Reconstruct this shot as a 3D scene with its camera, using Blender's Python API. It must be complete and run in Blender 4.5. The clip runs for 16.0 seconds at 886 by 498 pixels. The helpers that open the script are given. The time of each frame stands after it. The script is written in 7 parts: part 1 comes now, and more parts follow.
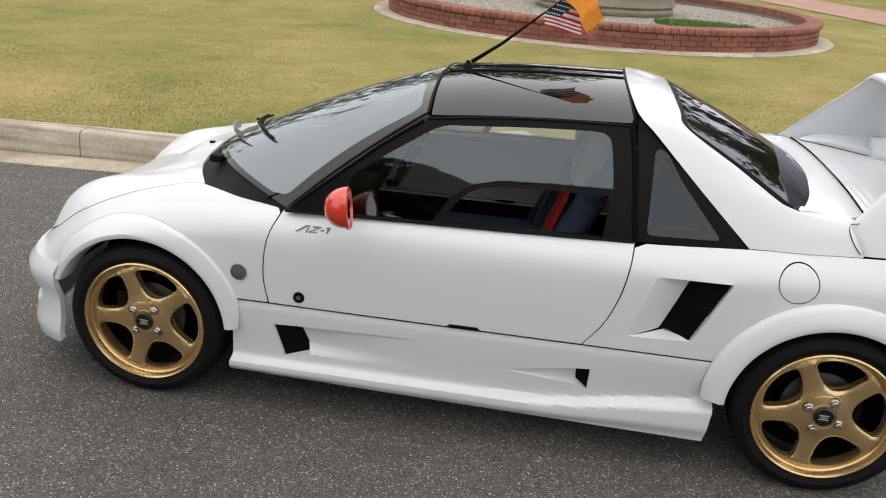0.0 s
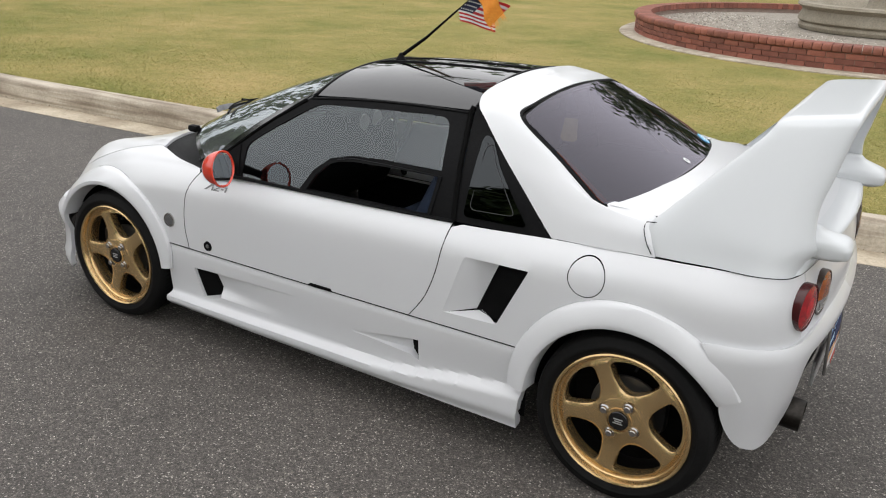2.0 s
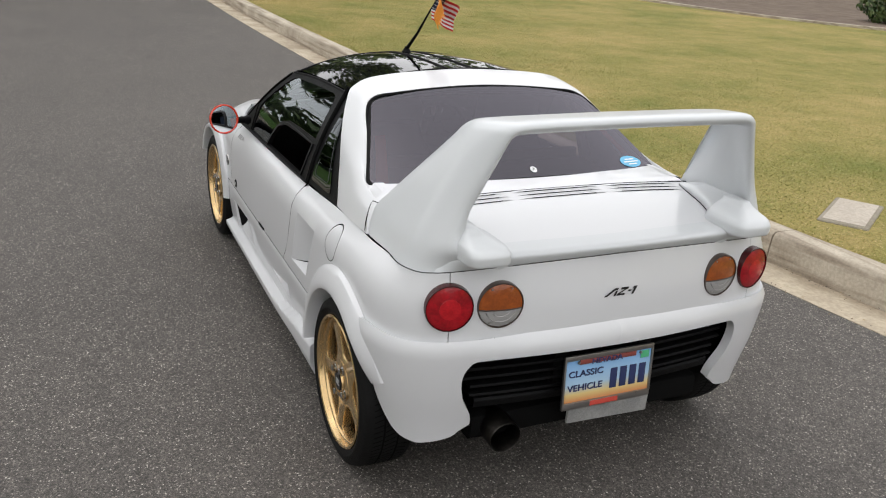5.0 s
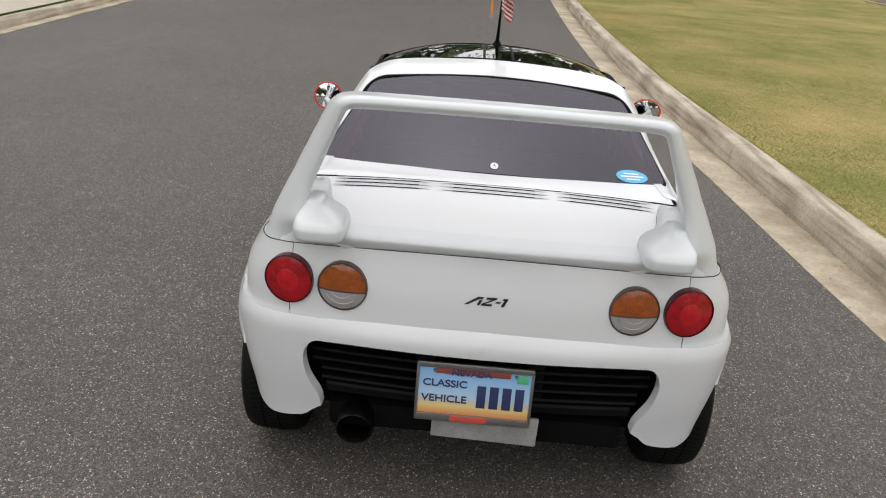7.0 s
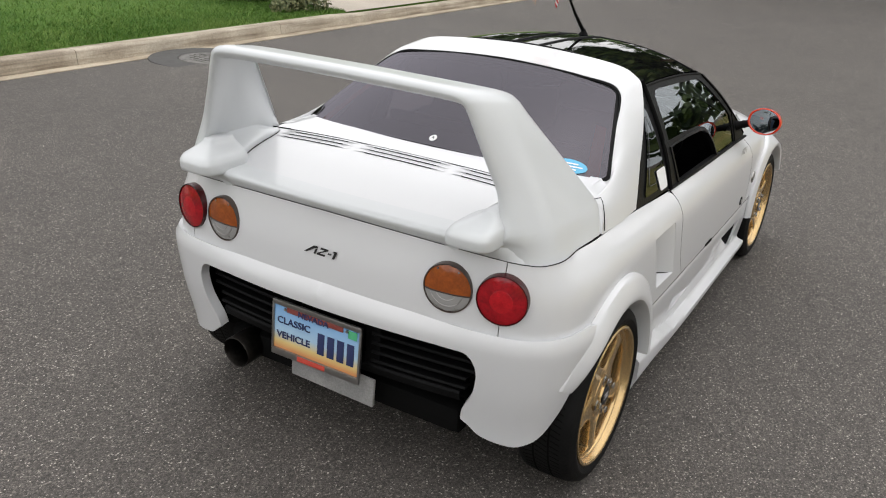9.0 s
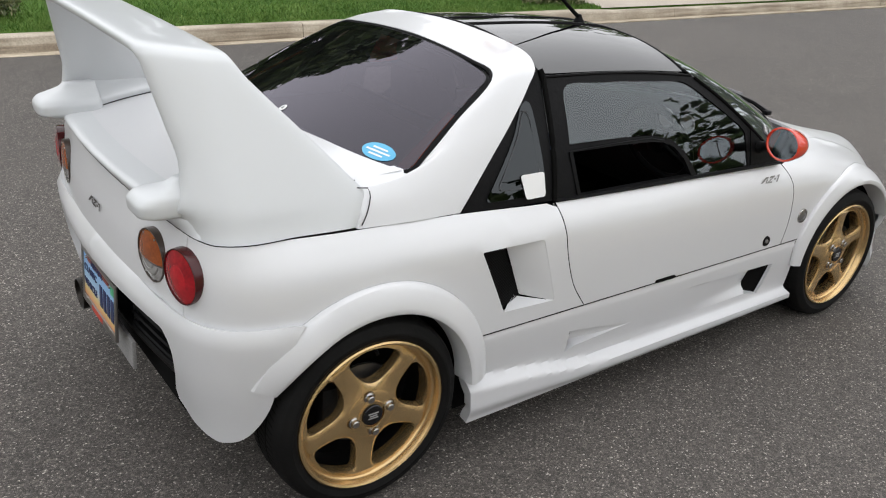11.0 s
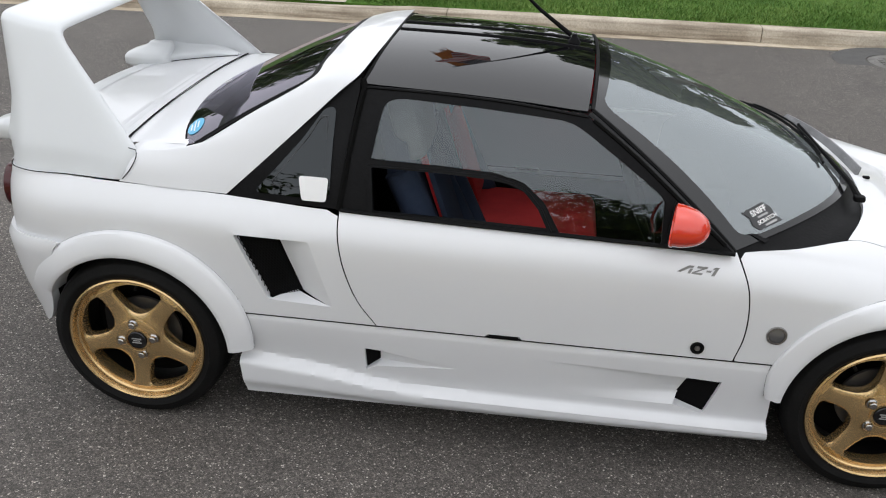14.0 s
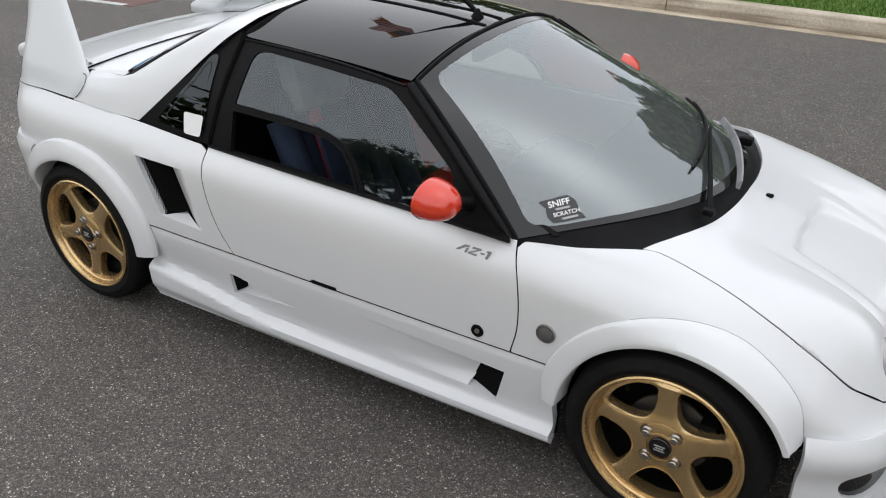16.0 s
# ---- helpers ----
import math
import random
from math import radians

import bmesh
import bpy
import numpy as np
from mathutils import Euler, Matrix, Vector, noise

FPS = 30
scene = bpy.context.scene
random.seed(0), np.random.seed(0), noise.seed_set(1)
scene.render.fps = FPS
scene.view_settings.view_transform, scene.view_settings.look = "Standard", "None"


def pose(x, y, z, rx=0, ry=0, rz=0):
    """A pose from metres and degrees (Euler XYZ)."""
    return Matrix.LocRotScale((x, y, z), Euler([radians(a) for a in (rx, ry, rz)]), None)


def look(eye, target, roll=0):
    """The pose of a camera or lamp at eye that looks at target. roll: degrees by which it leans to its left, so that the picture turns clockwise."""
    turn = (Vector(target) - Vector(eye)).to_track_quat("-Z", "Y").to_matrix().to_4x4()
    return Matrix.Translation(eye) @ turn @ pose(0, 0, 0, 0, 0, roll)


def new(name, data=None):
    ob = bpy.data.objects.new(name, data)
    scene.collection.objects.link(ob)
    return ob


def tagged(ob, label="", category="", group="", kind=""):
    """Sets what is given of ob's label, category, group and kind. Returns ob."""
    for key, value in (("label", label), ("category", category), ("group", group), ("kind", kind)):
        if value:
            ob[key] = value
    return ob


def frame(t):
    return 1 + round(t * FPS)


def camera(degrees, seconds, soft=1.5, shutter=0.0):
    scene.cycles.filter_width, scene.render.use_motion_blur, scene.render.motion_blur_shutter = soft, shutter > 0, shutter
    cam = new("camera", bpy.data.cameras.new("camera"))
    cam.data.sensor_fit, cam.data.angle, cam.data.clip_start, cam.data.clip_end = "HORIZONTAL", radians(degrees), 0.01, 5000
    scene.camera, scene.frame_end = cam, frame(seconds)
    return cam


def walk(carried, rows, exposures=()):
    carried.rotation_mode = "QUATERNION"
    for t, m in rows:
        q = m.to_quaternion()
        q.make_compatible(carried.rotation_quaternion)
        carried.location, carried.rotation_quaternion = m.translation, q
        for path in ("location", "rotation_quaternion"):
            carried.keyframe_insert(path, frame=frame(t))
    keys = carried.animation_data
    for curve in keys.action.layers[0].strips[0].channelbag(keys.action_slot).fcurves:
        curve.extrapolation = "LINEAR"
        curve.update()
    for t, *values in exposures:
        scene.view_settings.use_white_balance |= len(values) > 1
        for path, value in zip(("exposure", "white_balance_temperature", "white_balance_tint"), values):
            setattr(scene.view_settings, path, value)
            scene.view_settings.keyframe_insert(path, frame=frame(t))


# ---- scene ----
cam = camera(54.77, 16.0, soft=1.1)
PATH = [
    (0.0, pose(0.2467, -3.1415, 1.6297, 68.742, -3.619, 9.442)),
    (0.5, pose(0.6194, -3.1421, 1.6234, 68.888, -3.082, 14.119)),
    (1.0, pose(0.9969, -3.0530, 1.6078, 69.257, -2.475, 19.549)),
    (1.5, pose(1.3629, -2.9495, 1.6188, 69.192, -2.219, 25.175)),
    (2.0, pose(1.7629, -2.8751, 1.6286, 69.211, -2.220, 31.187)),
    (2.5, pose(2.0906, -2.7460, 1.6251, 69.048, -2.459, 37.159)),
    (3.0, pose(2.4118, -2.5782, 1.6363, 69.193, -2.818, 43.366)),
    (3.5, pose(2.7263, -2.3781, 1.6557, 68.998, -3.219, 48.741)),
    (4.0, pose(2.9853, -2.0836, 1.6525, 68.794, -3.427, 54.087)),
    (4.5, pose(3.1979, -1.7679, 1.6499, 68.277, -3.662, 58.841)),
    (4.7, pose(3.3004, -1.6413, 1.6626, 68.620, -3.446, 61.696)),
    (6.8, pose(3.6600, -0.2408, 1.6100, 69.080, -4.480, 89.774)),
    (7.0, pose(3.6159, -0.0889, 1.6176, 68.763, -4.290, 92.766)),
    (7.5, pose(3.6060, 0.3017, 1.6141, 68.753, -3.948, 100.112)),
    (8.0, pose(3.5896, 0.6789, 1.6080, 69.064, -3.889, 107.215)),
    (8.2, pose(3.5430, 0.8110, 1.6067, 68.684, -3.784, 109.968)),
    (10.3, pose(2.6827, 2.0815, 1.6012, 67.218, -4.266, 136.953)),
    (10.5, pose(2.5415, 2.1651, 1.5963, 67.017, -4.212, 139.133)),
    (11.0, pose(2.1435, 2.2705, 1.5801, 66.220, -4.242, 144.150)),
    (11.5, pose(1.7463, 2.3803, 1.6109, 65.165, -3.969, 149.970)),
    (12.0, pose(1.4055, 2.5146, 1.7178, 64.483, -3.546, 156.324)),
    (12.5, pose(1.0737, 2.6610, 1.7429, 64.260, -3.398, 163.184)),
    (13.0, pose(0.7093, 2.8122, 1.7378, 63.959, -3.002, 171.039)),
    (13.5, pose(0.3196, 2.8675, 1.7605, 63.311, -2.464, 179.554)),
    (14.0, pose(-0.0879, 2.8087, 1.7581, 63.170, -1.862, 187.864)),
    (14.5, pose(-0.5056, 2.7331, 1.7677, 62.835, -1.508, 195.278)),
    (15.0, pose(-0.8278, 2.6238, 1.7827, 62.236, -1.197, 201.462)),
    (15.5, pose(-1.1412, 2.5021, 1.7875, 61.774, -1.033, 206.592)),
    (16.0, pose(-1.5199, 2.4454, 1.7836, 61.448, -0.732, 211.715)),
]
walk(cam, PATH, [(0.0, 0.15, 6440, 10), (3.5, 0.09, 6400, 10), (7.0, 0.03, 6500, 10), (8.2, 0.05, 6500, 10), (10.5, 0.13, 6420, 10), (12.0, 0.03, 6250, 10), (14.0, 0.07, 6230, 10), (16.0, -0.02, 6230, 10)])

# ---- light ----
world = bpy.data.worlds.new("sky")
scene.world = world
world.use_nodes = True
wn, wl = world.node_tree.nodes, world.node_tree.links
wn.clear()
sky = wn.new("ShaderNodeTexSky")
sky.sky_type = "NISHITA"
sky.sun_disc = False
sky.sun_elevation, sky.sun_rotation = radians(75), radians(250)
sky.air_density, sky.dust_density, sky.ozone_density = 1.0, 4.0, 1.0
grey = wn.new("ShaderNodeHueSaturation")
grey.inputs["Saturation"].default_value = 0.25
# an even cloud layer over the clear sky
cloud = wn.new("ShaderNodeMix")
cloud.data_type = "RGBA"
cloud.inputs[0].default_value = 0.72
cloud.inputs[7].default_value = (13.0, 12.9, 12.9, 1)
back = wn.new("ShaderNodeBackground")
back.inputs["Strength"].default_value = 0.133
wout = wn.new("ShaderNodeOutputWorld")
wl.new(sky.outputs[0], grey.inputs["Color"])
wl.new(grey.outputs[0], cloud.inputs[6])
wl.new(cloud.outputs[2], back.inputs["Color"])
wl.new(back.outputs[0], wout.inputs["Surface"])
sun_data = bpy.data.lights.new("sun", "SUN")
sun_data.energy, sun_data.angle, sun_data.color = 0.35, radians(170), (1.0, 0.98, 0.95)
sun = new("sun", sun_data)
sun.matrix_world = look((0, 0, 30), (-6, -3, 0))


# ---- materials ----
def material(name, base, rough=0.5, metal=0.0, coat=0.0, spec=0.5):
    m = bpy.data.materials.new(name)
    m.use_nodes = True
    p = m.node_tree.nodes["Principled BSDF"]
    p.inputs["Base Color"].default_value = (*base, 1)
    p.inputs["Roughness"].default_value = rough
    p.inputs["Metallic"].default_value = metal
    p.inputs["Coat Weight"].default_value = coat
    p.inputs["Coat Roughness"].default_value = 0.04
    p.inputs["Specular IOR Level"].default_value = spec
    return m


def nodes_of(m):
    return m.node_tree.nodes, m.node_tree.links, m.node_tree.nodes["Principled BSDF"]


def noise_tex(m, scale, detail=4.0, rough=0.6, coords="Object"):
    n, l, p = nodes_of(m)
    tc = n.new("ShaderNodeTexCoord")
    t = n.new("ShaderNodeTexNoise")
    t.inputs["Scale"].default_value, t.inputs["Detail"].default_value, t.inputs["Roughness"].default_value = scale, detail, rough
    l.new(tc.outputs[coords], t.inputs["Vector"])
    return t


def ramp(m, source, stops):
    n, l, p = nodes_of(m)
    r = n.new("ShaderNodeValToRGB")
    e = r.color_ramp.elements
    while len(e) < len(stops):
        e.new(0.5)
    for el, (pos, col) in zip(e, stops):
        el.position = pos
        el.color = (*col, 1) if len(col) == 3 else col
    l.new(source, r.inputs["Fac"])
    return r


def mix(m, fac, a, b, mode="MIX"):
    n, l, p = nodes_of(m)
    x = n.new("ShaderNodeMix")
    x.data_type, x.blend_type = "RGBA", mode
    if isinstance(fac, float):
        x.inputs[0].default_value = fac
    else:
        l.new(fac, x.inputs[0])
    for sock, v in ((x.inputs[6], a), (x.inputs[7], b)):
        if isinstance(v, tuple):
            sock.default_value = (*v, 1)
        else:
            l.new(v, sock)
    return x.outputs[2]


def bump(m, source, strength, distance):
    n, l, p = nodes_of(m)
    b = n.new("ShaderNodeBump")
    b.inputs["Strength"].default_value, b.inputs["Distance"].default_value = strength, distance
    l.new(source, b.inputs["Height"])
    l.new(b.outputs[0], p.inputs["Normal"])
    return b


def grained(name, c1, c2, scale, rough=0.6, fine=None, bump_s=0.2, bump_d=0.005, metal=0.0, coat=0.0):
    m = material(name, c1, rough, metal, coat)
    n, l, p = nodes_of(m)
    big = noise_tex(m, scale)
    col = ramp(m, big.outputs["Fac"], [(0.35, c1), (0.68, c2)]).outputs[0]
    small = noise_tex(m, fine or scale * 14, 3)
    dark = ramp(m, small.outputs["Fac"], [(0.3, (0.72, 0.72, 0.72)), (0.7, (1, 1, 1))]).outputs[0]
    l.new(mix(m, 1.0, col, dark, "MULTIPLY"), p.inputs["Base Color"])
    bump(m, small.outputs["Fac"], bump_s, bump_d)
    return m


def paint(name, base, rough=0.28, coat=0.6, dirt=0.04):
    m = material(name, base, rough, 0, coat)
    n, l, p = nodes_of(m)
    # faint dust film, almost even
    big = noise_tex(m, 1.1, 2)
    dirty = tuple(c * (1 - dirt * 3) * k for c, k in zip(base, (1, 0.99, 0.98)))
    col = ramp(m, big.outputs["Fac"], [(0.2, base), (0.9, dirty)])
    l.new(col.outputs[0], p.inputs["Base Color"])
    return m


def glass(name, tint, tone, gloss=1.0, dust_haze=0.0):
    """Thin window glass: a tinted see-through sheet with a mirror sheen."""
    m = bpy.data.materials.new(name)
    m.use_nodes = True
    n, l = m.node_tree.nodes, m.node_tree.links
    n.clear()
    out = n.new("ShaderNodeOutputMaterial")
    tr = n.new("ShaderNodeBsdfTransparent")
    tr.inputs[0].default_value = (*[c * tone for c in tint], 1)
    gl = n.new("ShaderNodeBsdfGlossy")
    gl.inputs["Roughness"].default_value = 0.01
    gl.inputs[0].default_value = (0.90, 0.965, 1.0, 1)
    fr = n.new("ShaderNodeFresnel")
    fr.inputs["IOR"].default_value = 1.95 * gloss
    mx = n.new("ShaderNodeMixShader")
    l.new(fr.outputs[0], mx.inputs[0])
    if dust_haze:
        # thin dust film, made pale to put haze and reflected brightness into the sheet
        df = n.new("ShaderNodeBsdfDiffuse")
        df.inputs[0].default_value = (0.60, 0.65, 0.63, 1)
        film = n.new("ShaderNodeMixShader")
        film.inputs[0].default_value = dust_haze
        l.new(tr.outputs[0], film.inputs[1])
        l.new(df.outputs[0], film.inputs[2])
        l.new(film.outputs[0], mx.inputs[1])
    else:
        l.new(tr.outputs[0], mx.inputs[1])
    l.new(gl.outputs[0], mx.inputs[2])
    l.new(mx.outputs[0], out.inputs["Surface"])
    return m


WHITE = paint("white_paint", (0.638, 0.646, 0.660), 0.30, 0.5, 0.006)
WING_WHITE = paint("wing_paint", (0.590, 0.609, 0.622), 0.36, 0.4, 0.012)
BLACK = grained("black_plastic", (0.005, 0.005, 0.0054), (0.009, 0.009, 0.0094), 8, 0.5)
TRIM = grained("black_trim", (0.0065, 0.0065, 0.007), (0.009, 0.009, 0.0095), 6, 0.36)
for m_ in (BLACK, TRIM):
    m_.node_tree.nodes["Principled BSDF"].inputs["Specular IOR Level"].default_value = 0.07
# near-black, so the shade of gaps and cavities is in the colour itself
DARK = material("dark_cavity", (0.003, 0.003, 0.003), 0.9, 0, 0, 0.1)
GLOSS_BLACK = material("black_gloss", (0.004, 0.004, 0.0045), 0.03, 0, 0.0, 0.62)
FRIT = material("glass_border", (0.008, 0.008, 0.0085), 0.10, 0, 0.0, 0.5)
RED = paint("red_paint", (0.62, 0.035, 0.012), 0.2, 0.8)
GOLD = paint("gold_wheel_paint", (0.62, 0.440, 0.215), 0.25, 0.35, 0.03)
GOLD.node_tree.nodes["Principled BSDF"].inputs["Metallic"].default_value = 0.85
RUBBER = grained("tyre_rubber", (0.0045, 0.0045, 0.0045), (0.008, 0.0077, 0.0074), 9, 0.7)
RUBBER.node_tree.nodes["Principled BSDF"].inputs["Specular IOR Level"].default_value = 0.16
STEEL = material("dull_steel", (0.35, 0.34, 0.33), 0.35, 1.0)
CHROME = material("chrome", (0.42, 0.41, 0.40), 0.16, 1.0)
PIPE = grained("burnt_steel", (0.022, 0.020, 0.018), (0.055, 0.050, 0.045), 14, 0.4, 90, 0.1, 0.002, 1.0)
MIRROR = material("mirror_glass", (0.8, 0.82, 0.84), 0.02, 1.0)
SIDE_GLASS = glass("side_window_glass", (0.84, 0.9, 0.88), 0.76, 0.94)
FRONT_GLASS = glass("windscreen_glass", (0.84, 0.92, 0.89), 0.80, 1.24, 0.10)
REAR_GLASS = glass("rear_window_glass", (0.95, 0.88, 1.0), 0.13, 0.88, 0.006)
ROOF_GLASS = glass("roof_glass", (0.35, 0.36, 0.38), 0.1)
REAR_GLASS.node_tree.nodes["Glossy BSDF"].inputs[0].default_value = (0.80, 0.76, 0.87, 1)
TINT_GLASS = glass("quarter_window_glass", (0.5, 0.52, 0.55), 0.06, 0.80)
RED_LENS = grained("red_lens", (0.25, 0.002, 0.007), (0.44, 0.004, 0.012), 22, 0.10, 160, 0.2, 0.002, 0, 0.25)
AMBER_LENS = grained("amber_lens", (0.27, 0.062, 0.010), (0.36, 0.085, 0.012), 30, 0.14, 160, 0.2, 0.002, 0, 0.3)
SMOKE_LENS = material("smoked_lens", (0.13, 0.13, 0.135), 0.15, 0.4, 0.5)
CLEAR_LENS = material("clear_lens", (0.37, 0.365, 0.36), 0.12, 0.2, 0.6)
SEAT_RED = grained("red_seat_cloth", (0.44, 0.012, 0.014), (0.56, 0.02, 0.02), 12, 0.9, 300)
SEAT_BLUE = grained("blue_seat_cloth", (0.02, 0.035, 0.07), (0.035, 0.05, 0.09), 12, 0.9, 300)
GREY_CLOTH = grained("grey_cloth", (0.22, 0.22, 0.225), (0.32, 0.32, 0.33), 9, 0.9, 200)


# ---- mesh tools ----
def mesh_object(name, verts, faces, mat, parent=None, label="", smooth=True, angle=32):
    me = bpy.data.meshes.new(name)
    me.from_pydata([tuple(v) for v in verts], [], [tuple(f) for f in faces])
    me.validate()
    bm = bmesh.new()
    bm.from_mesh(me)
    bmesh.ops.remove_doubles(bm, verts=bm.verts, dist=1e-5)
    bmesh.ops.recalc_face_normals(bm, faces=bm.faces)
    return part(name, bm, mat, parent, label, smooth, angle)


def part(name, bm, mat, parent=None, label="", smooth=True, angle=32):
    if smooth:
        lim = radians(angle)
        for f in bm.faces:
            f.smooth = True
        for e in bm.edges:
            if len(e.link_faces) == 2 and e.calc_face_angle(0) > lim:
                e.smooth = False
    me = bpy.data.meshes.new(name)
    bm.to_mesh(me)
    bm.free()
    me.materials.append(mat)
    ob = new(name, me)
    if parent:
        ob.parent = parent
    if label:
        ob["label"] = label
    return ob


def spline(pts, n, closed=False):
    """Catmull-Rom through the points, n samples a span."""
    p = np.array(pts, float)
    out = []
    m = len(p)
    spans = m if closed else m - 1
    for i in range(spans):
        if closed:
            a, b, c, d = p[(i - 1) % m], p[i], p[(i + 1) % m], p[(i + 2) % m]
        else:
            b, c = p[i], p[i + 1]
            a = p[i - 1] if i else 2 * b - c
            d = p[i + 2] if i + 2 < m else 2 * c - b
        for k in range(n):
            t = k / n
            out.append(0.5 * (2 * b + (c - a) * t + (2 * a - 5 * b + 4 * c - d) * t * t + (3 * b - a - 3 * c + d) * t ** 3))
    if not closed:
        out.append(p[-1])
    return np.array(out)


def smooth_table(x, xs, ys):
    """Smooth value of a table at x (monotone cubic)."""
    xs, ys = np.asarray(xs, float), np.asarray(ys, float)
    x = np.clip(x, xs[0], xs[-1])
    i = int(np.clip(np.searchsorted(xs, x) - 1, 0, len(xs) - 2))
    d = np.diff(ys) / np.diff(xs)

    def slope(k):
        if k == 0:
            return d[0]
        if k == len(xs) - 1:
            return d[-1]
        return 0.0 if d[k - 1] * d[k] <= 0 else 2 * d[k - 1] * d[k] / (d[k - 1] + d[k])
    h = xs[i + 1] - xs[i]
    t = (x - xs[i]) / h
    return float(ys[i] * (1 + 2 * t) * (1 - t) ** 2 + slope(i) * h * t * (1 - t) ** 2 + ys[i + 1] * t * t * (3 - 2 * t) + slope(i + 1) * h * t * t * (t - 1))


def resample(loop, step):
    out = []
    for a, b in zip(loop, loop[1:] + loop[:1]):
        a, b = np.array(a, float), np.array(b, float)
        k = max(1, int(math.ceil(np.linalg.norm(b - a) / step)))
        out += [a + (b - a) * j / k for j in range(k)]
    return out


def inside(poly, pts):
    x, y = pts[:, 0], pts[:, 1]
    c = np.zeros(len(pts), bool)
    for (x1, y1), (x2, y2) in zip(poly, np.roll(poly, -1, axis=0)):
        if y1 != y2:
            c ^= ((y1 > y) != (y2 > y)) & (x < (x2 - x1) * (y - y1) / (y2 - y1) + x1)
    return c


def near(poly, pts, d):
    c = np.zeros(len(pts), bool)
    for a, b in zip(poly, np.roll(poly, -1, axis=0)):
        ab = b - a
        t = np.clip(((pts - a) @ ab) / max(ab @ ab, 1e-12), 0, 1)
        c |= np.linalg.norm(pts - (a + t[:, None] * ab), axis=1) < d
    return c


def fill(outline, holes=(), step=0.04):
    """Even triangles over a flat outline with holes: points, triangles."""
    from mathutils.geometry import delaunay_2d_cdt
    loops = [np.array(resample(list(map(tuple, l)), step)) for l in (outline, *holes)]
    lo, hi = loops[0].min(0), loops[0].max(0)
    gx, gy = np.arange(lo[0], hi[0], step), np.arange(lo[1], hi[1], step)
    g = np.array([(x + (step / 2 if j % 2 else 0), y) for j, y in enumerate(gy) for x in gx])
    if len(g):
        keep = inside(loops[0], g)
        for h in loops[1:]:
            keep &= ~inside(h, g)
        for l in loops:
            keep &= ~near(l, g, step * 0.45)
        g = g[keep]
    verts, edges = [], []
    for l in loops:
        s = len(verts)
        verts += [Vector(p) for p in l]
        edges += [(s + i, s + (i + 1) % len(l)) for i in range(len(l))]
    verts += [Vector(p) for p in g]
    v, e, f, _, _, _ = delaunay_2d_cdt(verts, edges, [], 0, 1e-6)
    v = np.array([tuple(p) for p in v])
    mid = np.array([v[list(t)].mean(0) for t in f])
    ok = inside(loops[0], mid)
    for h in loops[1:]:
        ok &= ~inside(h, mid)
    return v, [tuple(t) for t, k in zip(f, ok) if k]


def panel(name, outline, fn, mat, parent, holes=(), step=0.04, rim=0.012, label="", angle=40, out=None):
    """A sheet over a flat outline, bent by fn(u, v) -> place, its edges turned in by rim along minus the normal (out: rough outward way)."""
    v2, tris = fill(outline, holes, step)
    P = np.array([fn(a, b) for a, b in v2])
    tris = np.array(tris)
    n = np.zeros_like(P)
    fn_ = np.cross(P[tris[:, 1]] - P[tris[:, 0]], P[tris[:, 2]] - P[tris[:, 0]])
    ref = np.array(out, float) if out is not None else np.array((0, np.sign(P[:, 1].mean()) or 1, 0.25))
    if fn_.sum(0) @ ref < 0:
        tris = tris[:, ::-1]
        fn_ = -fn_
    for k in range(3):
        np.add.at(n, tris[:, k], fn_)
    n /= np.maximum(np.linalg.norm(n, axis=1), 1e-12)[:, None]
    count = {}
    for t in tris:
        for a, b in ((t[0], t[1]), (t[1], t[2]), (t[2], t[0])):
            count[(a, b)] = count.get((a, b), 0) + 1
    edge = [(a, b) for (a, b) in count if (b, a) not in count]
    ids = {}
    verts = [tuple(p) for p in P]
    faces = [tuple(int(k) for k in t) for t in tris]
    if rim:
        for a, b in edge:
            for k in (a, b):
                if k not in ids:
                    ids[k] = len(verts)
                    verts.append(tuple(P[k] - n[k] * rim))
            faces.append((int(b), int(a), ids[a], ids[b]))
    me = bpy.data.meshes.new(name)
    me.from_pydata(verts, [], faces)
    bm = bmesh.new()
    bm.from_mesh(me)
    loose = [w for w in bm.verts if not w.link_faces]
    bmesh.ops.delete(bm, geom=loose, context="VERTS")
    return part(name, bm, mat, parent, label, True, angle)


def grid(name, pts, mat, parent=None, label="", close_u=False, close_v=False, angle=40, cap=False):
    """A surface over rows of points."""
    a = np.array(pts)
    nu, nv = a.shape[:2]
    verts = a.reshape(-1, 3)
    faces = []
    for i in range(nu if close_u else nu - 1):
        for j in range(nv if close_v else nv - 1):
            i2, j2 = (i + 1) % nu, (j + 1) % nv
            faces.append((i * nv + j, i2 * nv + j, i2 * nv + j2, i * nv + j2))
    if cap:
        faces.append(tuple(range(nv)))
        faces.append(tuple((nu - 1) * nv + k for k in range(nv))[::-1])
    return mesh_object(name, verts, faces, mat, parent, label, True, angle)


def lathe(name, profile, mat, parent=None, label="", n=48, axis="y", angle=35, closed=False):
    """Turns (radius, along) round an axis."""
    rows = []
    for k in range(n):
        a = 2 * math.pi * k / n
        c, s = math.cos(a), math.sin(a)
        if axis == "y":
            rows.append([(r * c, h, r * s) for r, h in profile])
        elif axis == "x":
            rows.append([(h, r * c, r * s) for r, h in profile])
        else:
            rows.append([(r * c, r * s, h) for r, h in profile])
    return grid(name, rows, mat, parent, label, True, closed, angle)


